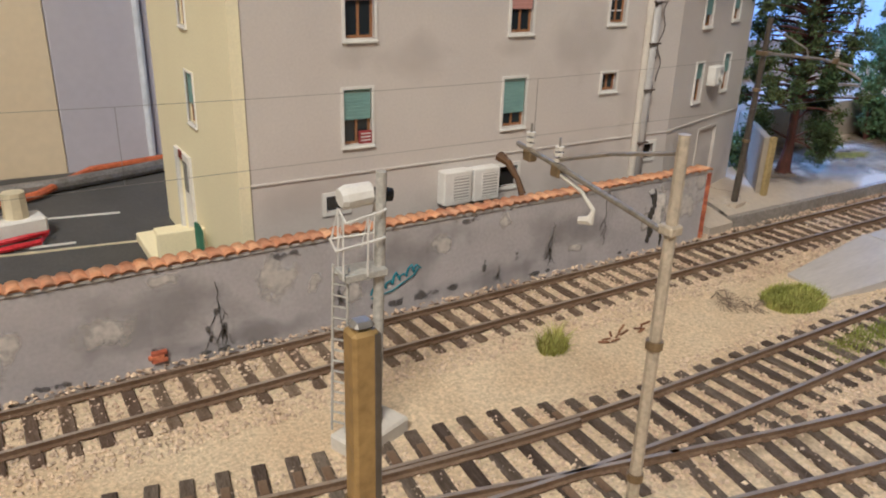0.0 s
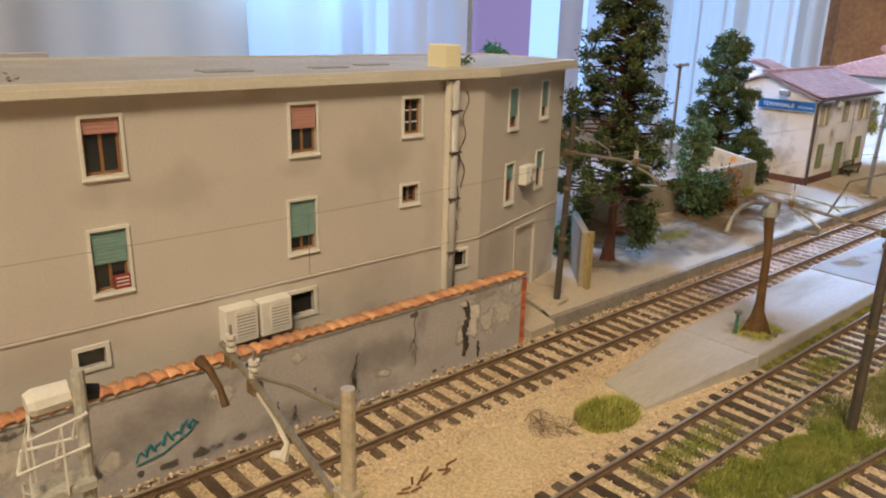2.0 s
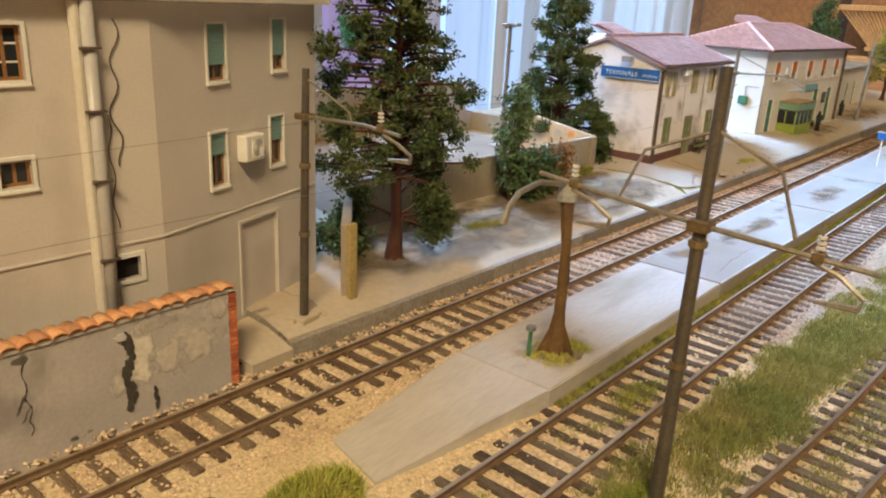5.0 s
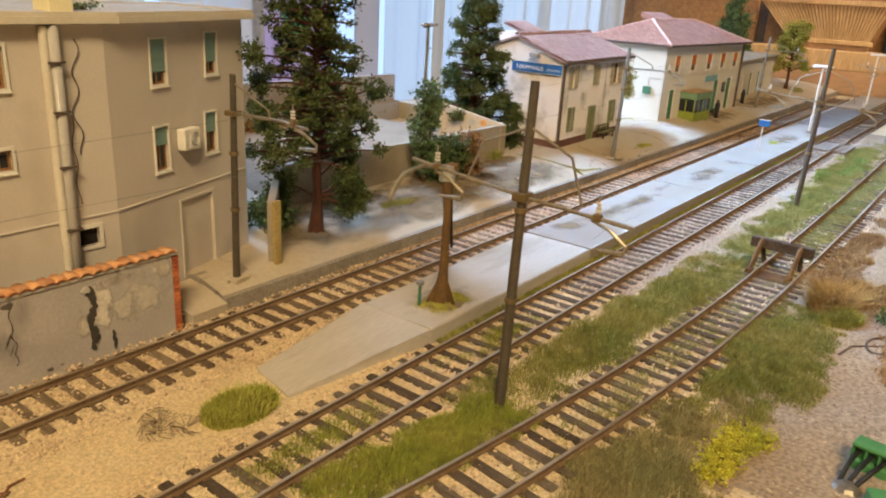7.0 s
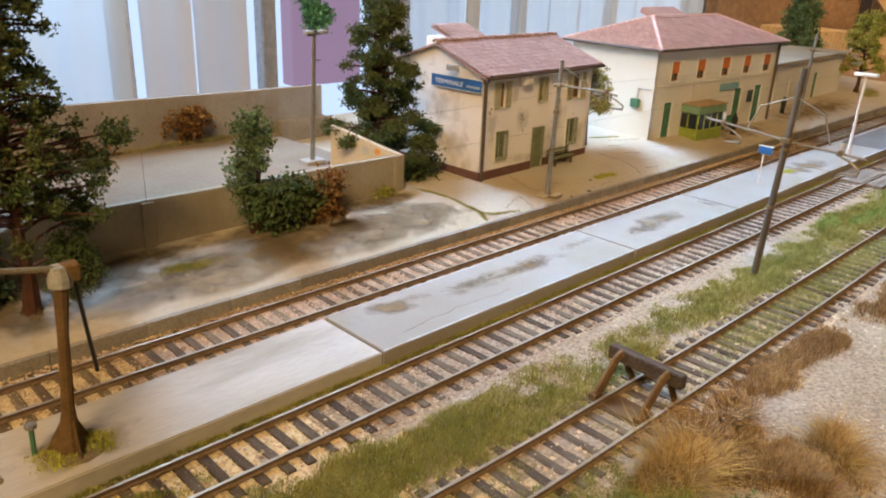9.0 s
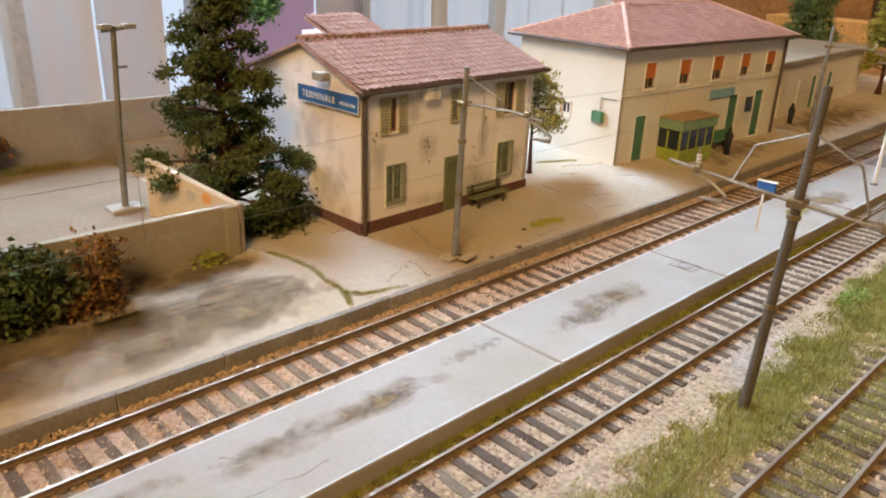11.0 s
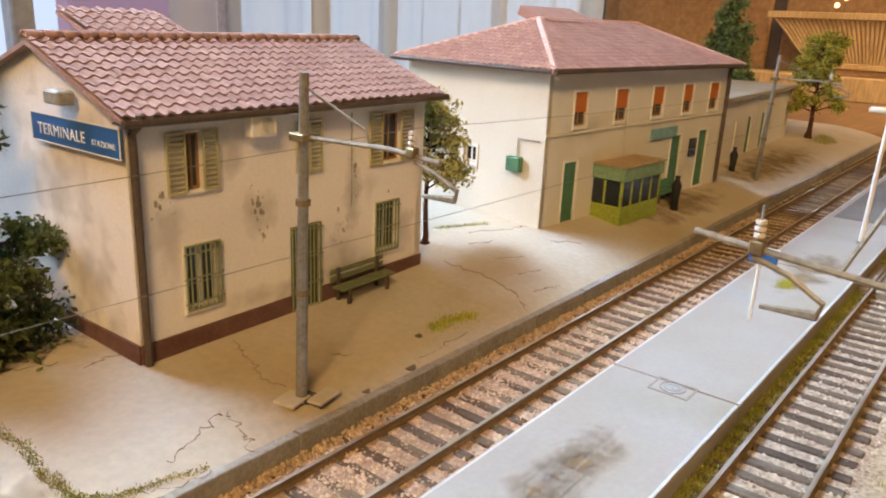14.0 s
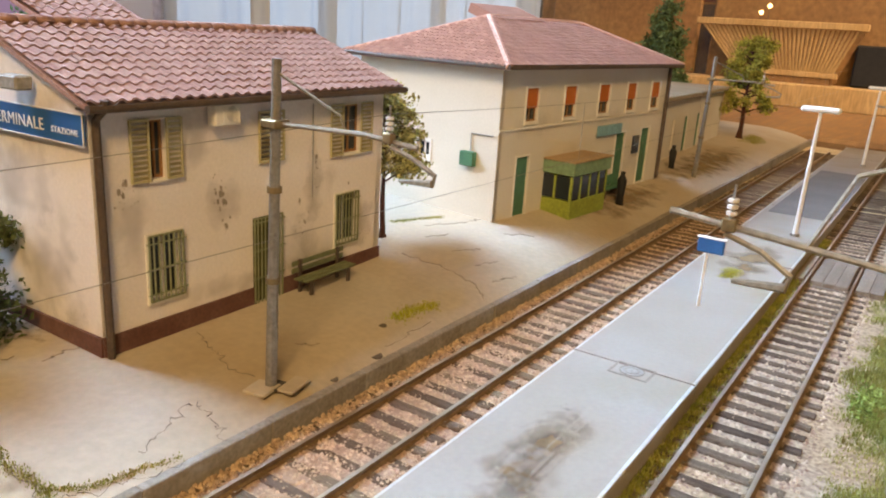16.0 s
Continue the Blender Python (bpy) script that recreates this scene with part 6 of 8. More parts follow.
# wires over the main track, from mast to mast
M_WIRE = material("dark_wire", (0.27, 0.25, 0.22), fine=8, rough=0.5, metal=0.4, bump=0)
wires = empty("overhead_wires", label="thin dark overhead wires with droppers above the main track", category="wire")


def wire(pts, r=0.0055):
    return part("wire", Tube(pts, r, 5), M_WIRE, wires)


YW = 0.12
for x0, x1 in ((-40, -27), (-27, 3.05), (3.05, 32.75), (32.75, 66.3), (66.3, 96)):
    n = 12
    wire([(x0 + (x1 - x0) * k / n, YW, 6.72 - 1.0 * 4 * (k / n) * (1 - k / n) * 0.28) for k in range(n + 1)])
    wire([(x0, YW, 5.0), ((x0 + x1) / 2, YW, 5.0), (x1, YW, 5.0)])
    for q in (0.25, 0.58):
        xx = x0 + (x1 - x0) * q
        part("dropper", Tube([(xx, YW, 6.72 - 1.12 * q * (1 - q)), (xx, YW, 5.0)], 0.007, 4), M_WIRE, wires)

# ---- signal with ladder beside the main track ----
sig = empty("signal_post", -15.62, -2.78, -0.1, 0, "pale grey signal post with ladder, cage and a signal head", "signal")
part("footing", Box(-0.95, 0.6, -0.42, 0.42, -0.25, 0.2, bevel=0.05, m=pose(0, 0, 0, 0, 0, 20)), M_CORNICE, sig)
M_SIGGREY = material("signal_grey_paint", (0.50, 0.48, 0.43), (0.43, 0.41, 0.36), fine=10, rough=0.6, bump=0.15)
part("post", Tube([(0, 0, 0.2), (0.1, -0.1, 5.65)], [0.12, 0.1], 10), M_SIGGREY, sig)
lad = part("ladder", Tube([(-0.75, -0.12, 0.25), (-0.62, -0.12, 3.9)], 0.03, 5), M_SIGGREY, sig)
part("ladder_side", Tube([(-0.95, 0.12, 0.25), (-0.82, 0.12, 3.9)], 0.03, 5), M_SIGGREY, lad)
for k in range(15):
    z = 0.45 + 0.235 * k
    o_ = 0.13 * (z - 0.25) / 3.65
    part("rung", Tube([(-0.75 + o_, -0.12, z), (-0.95 + o_, 0.12, z)], 0.022, 4), M_SIGGREY, lad)
part("ladder_foot", Tube([(-0.75, -0.12, 0.3), (0.0, 0.0, 0.32)], 0.03, 4), M_SIGGREY, lad)
part("step_platform", Box(-0.75, 0.15, -0.28, 0.25, 3.62, 3.78, bevel=0.02), M_SIGGREY, sig)
cage = part("cage", Tube([(-0.95, -0.35, 4.35), (-0.75, 0.4, 4.3), (0.1, 0.2, 4.35), (0.1, -0.25, 4.4), (-0.95, -0.35, 4.35)], 0.026, 5), M_WHITE, sig)
part("cage_rail", Tube([(-0.75, -0.35, 4.85), (-0.55, 0.4, 4.85), (0.1, 0.2, 4.95), (0.12, -0.25, 4.95), (-0.75, -0.35, 4.85)], 0.024, 5), M_WHITE, cage)
for px, py in ((-0.8, -0.3), (-0.6, 0.38), (0.08, 0.2), (-0.3, -0.3)):
    part("cage_upright", Tube([(px - 0.12, py, 4.33), (px + 0.02, py, 4.9), (px, py, 3.7)], 0.02, 4), M_WHITE, cage)
head = part("signal_head", Tube([(-0.62, 0.2, 5.15), (-0.5, 0.2, 5.16), (0.0, 0.15, 5.2)], [0.18, 0.23, 0.21], 10), M_WHITE, sig, "pale rounded signal housing")
part("lens_hood", Tube([(0.1, 0.15, 5.15), (0.42, 0.1, 5.1)], [0.16, 0.13], 8), M_BLACK, head)

# ---- water crane on the island platform ----
wc = empty("water_crane", 6.7, -3.1, 0.31, 0, "rusty brown water crane with a curved spout arm", "water crane")
part("column", Tube([(0.0, 0, 0), (-0.02, 0, 0.35), (0.05, 0.0, 1.1), (0.22, 0.1, 3.0), (0.38, 0.3, 4.15)], [0.36, 0.26, 0.155, 0.13, 0.18], 10), M_RUST, wc)
for k in range(3):
    a = k * 2.1 + 0.5
    part("fin", quad([(0.15 * math.cos(a), 0.15 * math.sin(a), 0), (0.6 * math.cos(a), 0.6 * math.sin(a), 0), (0.05, 0, 1.2)], 0.05), M_RUST, wc)
part("swivel_head", Tube([(0.38, 0.3, 4.1), (0.4, 0.32, 4.3), (0.4, 0.32, 4.62)], [0.27, 0.28, 0.2], 10), M_SLATE, wc)
part("valve_box", Box(0.45, 0.85, 0.15, 0.5, 4.2, 4.65, bevel=0.05), M_RUST, wc)
part("spout_arm", Tube([(0.4, 0.32, 4.55), (-0.9, 0.35, 4.8), (-1.75, 0.35, 4.68), (-2.15, 0.35, 4.4), (-2.4, 0.34, 4.0)], [0.075, 0.075, 0.075, 0.075, 0.09], 8), M_MASTPALE, wc)
part("chain_rod", Tube([(0.72, 0.4, 4.25), (0.95, 0.38, 1.65)], 0.05, 6), M_BLACK, wc)
vp = empty("valve_post", 5.95, -2.75, 0.31, 0, "small dark valve post beside the crane", "post")
part("stem", Tube([(0, 0, 0), (0.02, 0, 0.75)], 0.06, 6), M_GREENP, vp)
part("cap", Tube([(0.02, 0, 0.75), (0.02, 0, 0.85)], 0.14, 8), M_METAL, vp)
blades("moss_crane", 2000, patch(6.9, -3.25, 1.1, 0.7, 3.3, lambda x, y: 0.31, 0.8), 0.13, M_BRIGHTMOSS, "yellow-green weeds round the crane foot")
tagged(part("soil_patch", Tube([(6.75, -3.15, 0.28), (6.75, -3.15, 0.34), (6.75, -3.15, 0.36)], [0.8, 0.65, 0.4], 11), M_SOIL), "brown earth round the crane foot", "soil")

# ---- timber foot crossing over the loop track ----
crossing = empty("track_crossing", 54.2, G2, -0.24, 0, "flat grey-brown board crossing over the loop track", "crossing")
M_CROSSING = material("weathered_boards", (0.25, 0.205, 0.165), (0.19, 0.15, 0.115), scale=0.6, fine=12, stretch=(0.5, 3, 1), bump=0.3, grain=0.25, rnd=0.15)
for y0, y1 in ((0.88, 1.2), (-0.64, -0.22), (-0.21, 0.21), (0.22, 0.64), (-1.32, -0.88), (-1.78, -1.33)):
    part("board", Box(-2.0 + rng.normal(0, 0.03), 2.0, y0, y1, 0.0, 0.225, bevel=0.02), M_CROSSING, crossing)

# ---- island platform fittings ----
sp_ = empty("platform_sign", 45.35, -2.6, 0.31, 0, "small blue platform sign on a white post", "sign")
part("post", Tube([(0, 0, 0), (0.05, 0, 1.9)], 0.045, 8), M_WHITE, sp_)
part("board", Box(-0.06, 0.06, -0.5, 0.3, 1.75, 2.2, bevel=0.03), M_BLUE, sp_)
part("board_rim", Box(-0.08, 0.08, -0.53, 0.33, 2.2, 2.25, bevel=0.01), M_WHITE, sp_)
for x in (57.6, 84.0):
    lp = empty("platform_lamp", x, -3.4, 0.31, 0, "white platform lamp with a T-shaped head", "lamp post", "platform lamps")
    part("post", Tube([(0.0, 0.1, 0), (-0.2, 0, 5.4)], [0.11, 0.07], 8), M_WHITE, lp)
    part("lamp_head", Box(-0.45, 0.05, -0.75, 0.75, 5.4, 5.62, bevel=0.06), M_WHITE, lp)
    part("base", Tube([(0, 0.1, 0), (0, 0.1, 0.12)], 0.2, 8), M_METAL, lp)
mh = empty("manhole_cover", 39.28, -2.72, 0.315, 0, "square grey manhole cover with a round lid", "manhole")
part("frame", ring(-0.38, 0.38, -0.5, 0.5, 0.05, -0.008, 0.008), M_KERB, mh).matrix_basis = place(0, 0, 0.004, 90, 0, 0)
part("lid", Tube([(0, 0, -0.01), (0, 0, 0.012)], 0.28, 16), M_SLATE, mh)
part("inner_ring", Tube([(0.17 * math.cos(k * 0.35), 0.17 * math.sin(k * 0.35), 0.012) for k in range(19)], 0.012, 4), M_KERB, mh)
part("rim", Tube([(0.3 * math.cos(k * 0.35), 0.3 * math.sin(k * 0.35), 0.014) for k in range(19)], 0.013, 4), M_KERB, mh)
M_RESURFACED = material("resurfaced_concrete", (0.20, 0.185, 0.17), (0.16, 0.147, 0.132), scale=0.3, fine=10, bump=0.2)
tagged(part("dark_platform_patch", prism([(62, -4.15), (79, -4.15), (79, -1.3), (62, -1.3)], 0.305, 0.318), M_RESURFACED), "dark grey resurfaced strip of the platform", "patch")
blades("moss_island", 900, patch(49.6, -2.6, 0.9, 0.5, 1.4, lambda x, y: 0.31, 0.8), 0.06, M_BRIGHTMOSS, "bright green moss patch on the platform")

# ---- buffer stop on the siding ----
buf = empty("buffer_stop", 20.2, -10.62, 0.0, -2, "rusty brown rail-built buffer stop with a timber beam", "buffer stop")
for s in (-0.78, 0.78):
    part("raker", Tube([(-1.15, s, -0.08), (-0.3, s, 0.85), (0.0, s, 1.0)], 0.10, 8), M_RUST, buf)
    part("raker", Tube([(-1.25, s, 0.06), (-0.35, s, 0.98), (0.0, s, 1.08)], 0.075, 8), M_RUST, buf)
    part("upright", Tube([(0.65, s * 0.95, -0.1), (0.05, s, 0.95)], 0.10, 8), M_RUST, buf)
    part("rail_shoe", Box(-1.35, -1.0, s - 0.13, s + 0.13, -0.12, 0.1, bevel=0.03), M_RUST, buf)
part("beam", Box(-0.06, 0.24, -1.25, 1.25, 0.68, 1.12, bevel=0.03), M_SLEEPER, buf, "weathered timber buffer beam")
part("rust_plate", Box(-1.3, -0.4, -0.7, 0.7, -0.17, -0.13, bevel=0.01), M_RUST, buf)

# ---- before the houses ----
M_BENCH = material("weathered_olive_wood", (0.20, 0.21, 0.11), (0.15, 0.17, 0.09), scale=2, fine=10, bump=0.2)
bench = empty("bench", 37.6, 6.05, pave_z(37.6, 6.1), 2, "weathered green wooden bench against the house", "bench")
for k in range(3):
    part("seat_slat", Box(-1.1, 1.1, -0.32 + 0.16 * k, -0.2 + 0.16 * k, 0.42, 0.48, bevel=0.01), M_BENCH, bench)
for k in range(2):
    part("back_slat", Box(-1.1, 1.1, 0.17, 0.21, 0.58 + 0.2 * k, 0.72 + 0.2 * k, bevel=0.01), M_BENCH, bench)
for s in (-0.8, 0.8):
    part("leg", Box(s - 0.05, s + 0.05, -0.3, -0.22, 0, 0.42), M_GUTTER, bench)
    part("leg", Box(s - 0.05, s + 0.05, 0.12, 0.2, 0, 0.95), M_GUTTER, bench)

ki = empty("kiosk", 50.6, 5.62, 0.78, -4, "green and yellow glazed kiosk with a canopy against the station", "kiosk")
M_KIOSK = material("yellow_green_paint", (0.30, 0.36, 0.06), (0.25, 0.30, 0.05), fine=8, bump=0.1)
part("lower_panel", Box(0, 3.2, -1.3, 0.2, 0.0, 0.8, bevel=0.03), M_KIOSK, ki)
M_KIOSKGREEN = material("faded_green_paint", (0.22, 0.33, 0.19), (0.17, 0.27, 0.16), fine=8, bump=0.1)
for x in (0.05, 0.8, 1.6, 2.4, 3.15):
    part("mullion", Box(x - 0.05, x + 0.05, -1.3, -1.2, 0.8, 1.85), M_KIOSK, ki)
for a, b in ((0.1, 0.75), (0.85, 1.55), (1.65, 2.35), (2.45, 3.1)):
    part("pane", Box(a, b, -1.27, -1.24, 0.8, 1.8), M_GLASS, ki)
for a, b in ((-1.2, -0.55), (-0.45, 0.15)):
    part("pane", Box(0.02, 0.05, a, b, 0.85, 1.8), M_GLASS, ki)
part("mullion", Box(0.0, 0.06, -0.55, -0.45, 0.8, 1.85), M_KIOSK, ki)
part("back_panel", Box(0.06, 3.2, 0.1, 0.2, 0.8, 1.85), M_KIOSK, ki)
part("fascia", Box(-0.08, 3.28, -1.4, 0.2, 1.85, 2.4, bevel=0.04), M_KIOSKGREEN, ki)
part("canopy", Box(-0.12, 3.32, -1.46, 0.2, 2.4, 2.47, bevel=0.02), material("tan_roof_felt", (0.42, 0.30, 0.17), (0.36, 0.25, 0.14), fine=8, bump=0.2), ki)
bn = empty("station_bench", 56.2, 5.0, 0.85, -4, "dark green platform bench at the station wall", "bench")
part("seat", Box(-0.8, 0.8, -0.3, 0.1, 0.4, 0.5, bevel=0.02), M_GREENP, bn)
part("backrest", Box(-0.8, 0.8, 0.1, 0.16, 0.5, 1.0, bevel=0.02), M_GREENP, bn)
for s in (-0.65, 0.65):
    part("leg", Box(s - 0.04, s + 0.04, -0.28, 0.1, 0, 0.4), M_GUTTER, bn)
# two plain dark model figures
for x, y in ((55.4, 4.0), (66.6, 5.2)):
    tagged(part("model_figure", Tube([(x, y, 0.75), (x, y, 1.2), (x, y, 1.9), (x, y, 2.15), (x, y, 2.3)], [0.2, 0.17, 0.24, 0.1, 0.13], 8), M_BLACK, smooth=True), "plain dark model figure standing on the pavement", "figure", "model figures")

# annex beyond the station
an = empty("annex_building", 64.5, 6.2, 0.0, 3, "low cream annex building with a flat roof", "building")
part("wall", holed_wall(20, 0.7, 4.7, 0.25, [(1.5, 2.4, 1.0, 3.4), (5, 5.9, 1.0, 3.4), (8.5, 9.4, 1.0, 3.4), (12, 12.9, 1.0, 3.4)]), M_STATION, an)
for a in (1.5, 5, 8.5, 12):
    part("door", Box(a, a + 0.9, 0.08, 0.14, 1.0, 3.4), M_GREENP if a > 8 else M_STATION, an)
part("wall", Box(0, 0.25, 0.25, 5, 0.7, 4.7), M_STATION, an)
part("wall", Box(0, 20, 5, 5.25, 0.7, 4.7), M_STATION, an)
part("wall", Box(19.75, 20, 0.25, 5, 0.7, 4.7), M_STATION, an)
part("roof", Box(-0.3, 20.3, -0.35, 5.5, 4.7, 4.95, bevel=0.04), M_YARDWALL, an)


# ---- thin films of dirt, plaster and paint ----
def film_material(name, colour, strength, scale, plane=(1, 1, 0), lo=0.55, hi=0.85):
    """A patchy film with a ragged rim; lo and hi set how sharply it ends."""
    m = bpy.data.materials.new(name)
    m.use_nodes = True
    n, l = m.node_tree.nodes, m.node_tree.links
    bsdf = n["Principled BSDF"]
    bsdf.inputs["Roughness"].default_value = 0.9
    bsdf.inputs["Specular IOR Level"].default_value = 0.2
    co = n.new("ShaderNodeTexCoord")

    def vec(op, a, b=None):
        q = n.new("ShaderNodeVectorMath")
        q.operation = op
        l.new(a, q.inputs[0])
        if b:
            q.inputs[1].default_value = b
        return q

    ln = vec("LENGTH", vec("MULTIPLY", vec("SUBTRACT", co.outputs["Generated"], (0.5, 0.5, 0.5)).outputs[0], plane).outputs[0])

    def ranged(sock, a, b, c, e):
        r = n.new("ShaderNodeMapRange")
        for k, v in zip((1, 2, 3, 4), (a, b, c, e)):
            r.inputs[k].default_value = v
        l.new(sock, r.inputs[0])
        return r.outputs[0]

    def noisy(sc):
        mp = n.new("ShaderNodeMapping")
        mp.inputs["Scale"].default_value = (1 / S, 1 / S, 1 / S)
        l.new(co.outputs["Object"], mp.inputs["Vector"])
        tx = n.new("ShaderNodeTexNoise")
        tx.inputs["Scale"].default_value, tx.inputs["Detail"].default_value = sc, 7.0
        l.new(mp.outputs[0], tx.inputs["Vector"])
        return tx.outputs["Fac"]

    def maths(op, a, b):
        q = n.new("ShaderNodeMath")
        q.operation = op
        l.new(a, q.inputs[0])
        l.new(b, q.inputs[1])
        return q.outputs[0]

    rim = ranged(ln.outputs["Value"], 0.1, 0.5, 0.7, 0.0)
    body = maths("ADD", rim, ranged(noisy(scale), 0.3, 0.7, -0.1, 0.6))
    alpha = maths("MULTIPLY", ranged(body, lo, hi, 0.0, strength), ranged(ln.outputs["Value"], 0.4, 0.5, 1.0, 0.0))
    l.new(alpha, bsdf.inputs["Alpha"])
    tone = n.new("ShaderNodeMix")
    tone.data_type = "RGBA"
    tone.inputs[6].default_value, tone.inputs[7].default_value = (*colour, 1), (*[c * 0.72 for c in colour], 1)
    l.new(ranged(noisy(scale * 3), 0.35, 0.65, 0, 1), tone.inputs[0])
    l.new(tone.outputs[2], bsdf.inputs["Base Color"])
    return m


XZ = (1, 0, 1)
M_PLASTERFILM = film_material("pale_plaster_film", (0.74, 0.68, 0.61), 0.8, 2.0, XZ, 0.50, 0.85)
M_DARKFILM = film_material("dark_plaster_loss", (0.15, 0.135, 0.125), 0.75, 3.6, XZ, 0.76, 0.95)
M_GREYFILM = film_material("grey_damp_film", (0.28, 0.265, 0.26), 0.35, 0.9, XZ, 0.45, 1.0)


def wall_film(name, x, z, rx, rz, mat, y=1.985):
    return part(name, data_mesh(name, [(x - rx, y, z - rz), (x + rx, y, z - rz), (x + rx, y, z + rz), (x - rx, y, z + rz)], [(0, 1, 2, 3)], mat), mat, wall)


# ---- marks on walls and pavement ----
def crack(name, pts, mat, r=0.02, parent=None):
    return part(name, Tube(pts, [r * (0.5 + 0.8 * abs(math.sin(i * 2.3))) for i in range(len(pts))], 4), mat, parent)


def blotch(x, z, rx, rz, seed, mat, name="plaster_patch", y=1.98, n=64):
    """A thin patch with a ragged edge on the wall."""
    bm = bmesh.new()
    rim = []
    for k in range(n):
        a = 2 * math.pi * k / n
        c, s = math.cos(a), math.sin(a)
        q = 1 + 0.5 * noise.noise(Vector((c * 1.3, s * 1.3, seed))) + 0.35 * noise.noise(Vector((c * 3.1, s * 3.1, seed + 5))) + 0.2 * noise.noise(Vector((c * 8, s * 8, seed + 9)))
        rim.append(bm.verts.new((x + rx * q * c, y, z + rz * q * s)))
    inner = [bm.verts.new((v.co.x, 2.004, v.co.z)) for v in rim]
    bm.faces.new(rim)
    for k in range(n):
        bm.faces.new((rim[k], inner[k], inner[(k + 1) % n], rim[(k + 1) % n]))
    return part(name, bm, mat, wall)


def wall_crack(x, z0, z1, w=0.03, seed=1):
    """A thin branching crack down the wall, with small broken-out spots along it."""
    g = np.random.default_rng(seed)
    n, xx, pts = 16, x, []
    for k in range(n + 1):
        pts.append((xx, 1.988, z0 + (z1 - z0) * k / n))
        xx += g.normal(0, 0.035)
    crack("crack", pts, M_DARKCRACK, w * 0.34, wall)
    for k in g.choice(np.arange(3, n - 2), 3, replace=False):
        px, _, pz = pts[k]
        sgn = g.choice([-1, 1])
        crack("crack_branch", [(px, 1.988, pz), (px + sgn * 0.09, 1.988, pz - 0.09), (px + sgn * 0.13, 1.988, pz - 0.22), (px + sgn * 0.2, 1.988, pz - 0.3)], M_DARKCRACK, w * 0.22, wall)
        wall_film("broken_spot", px + g.normal(0, 0.03), pz, 0.07 + 0.06 * g.random(), 0.14 + 0.16 * g.random(), M_DARKFILM, 1.983)


for x, a, b, w, s in ((-17.5, 1.85, 0.05, 0.035, 1), (-17.35, 1.0, 0.0, 0.03, 2), (-17.6, 0.8, 0.0, 0.02, 22), (-7.0, 1.6, 0.2, 0.035, 3), (-7.05, 1.2, 0.3, 0.03, 4), (-4.8, 2.2, 0.5, 0.03, 5), (-9.0, 0.6, 0.2, 0.025, 9), (-14.2, 1.1, 0.4, 0.02, 10)):
    wall_crack(x, a, b, w, s)


for x, z, rx, rz in ((-15.9, 1.55, 0.75, 1.0), (-15.0, 1.25, 0.3, 0.42), (-20.0, 1.1, 0.95, 0.6), (-22.3, 1.2, 0.7, 1.1), (-8.9, 2.0, 0.35, 0.4), (-1.15, 1.4, 1.15, 1.05), (-13.9, 0.75, 0.6, 0.45), (-6.0, 0.6, 0.45, 0.22), (-2.0, 2.15, 0.7, 0.3), (-0.5, 2.05, 0.5, 0.4), (-18.7, 2.1, 0.5, 0.25), (-11.0, 1.6, 0.6, 0.5)):
    wall_film("plaster_patch", x, z, rx, rz, M_PLASTERFILM)
for x, z, rx, rz in ((-15.7, 2.22, 0.7, 0.24), (-11.6, 0.2, 1.0, 0.26), (-10.7, 0.25, 0.9, 0.3), (-12.6, 0.15, 0.7, 0.2), (-10.2, 2.2, 0.7, 0.24), (-13.3, 0.2, 0.4, 0.18), (-21.3, 0.05, 0.7, 0.2), (-4.9, 2.2, 0.4, 0.22), (-8.4, 0.9, 0.16, 0.4), (-9.6, 0.7, 0.2, 0.3), (-3.9, 0.1, 0.8, 0.16), (-7.6, 0.05, 0.9, 0.16), (-17.6, 0.0, 0.8, 0.16)):
    wall_film("dark_stain", x, z, rx, rz, M_DARKFILM, 1.98)
for x, z, rx, rz in ((-19, 1.2, 3.0, 1.4), (-12.5, 1.5, 3.0, 1.2), (-6.5, 1.1, 2.6, 1.4), (-4.6, 1.9, 0.5, 0.9), (-9.5, 0.3, 3.0, 0.6), (-16.5, 0.2, 3.0, 0.5)):
    wall_film("damp_stain", x, z, rx, rz, M_GREYFILM, 1.99)
# the deep break in the wall, its dark inside put into the colour of thin patches, with its lighter torn edge
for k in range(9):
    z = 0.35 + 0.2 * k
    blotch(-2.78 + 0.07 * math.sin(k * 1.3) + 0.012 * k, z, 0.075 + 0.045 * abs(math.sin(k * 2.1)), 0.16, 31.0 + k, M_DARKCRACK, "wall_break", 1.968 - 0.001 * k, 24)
M_TORN = film_material("torn_plaster_film", (0.80, 0.74, 0.66), 0.95, 2.6, XZ, 0.42, 0.75)
wall_film("torn_edge", -2.42, 1.5, 0.42, 0.95, M_TORN, 1.972)
wall_film("torn_edge", -1.75, 1.25, 0.6, 0.7, M_PLASTERFILM, 1.974)
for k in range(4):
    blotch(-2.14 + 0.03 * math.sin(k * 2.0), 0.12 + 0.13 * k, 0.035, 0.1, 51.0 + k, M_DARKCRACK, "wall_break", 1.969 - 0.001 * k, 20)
wall_film("torn_edge", -3.0, 1.1, 0.28, 0.6, M_PLASTERFILM, 1.978)
blotch(-2.85, 2.05, 0.13, 0.09, 34.0, M_PATCH, "torn_edge", 1.95)
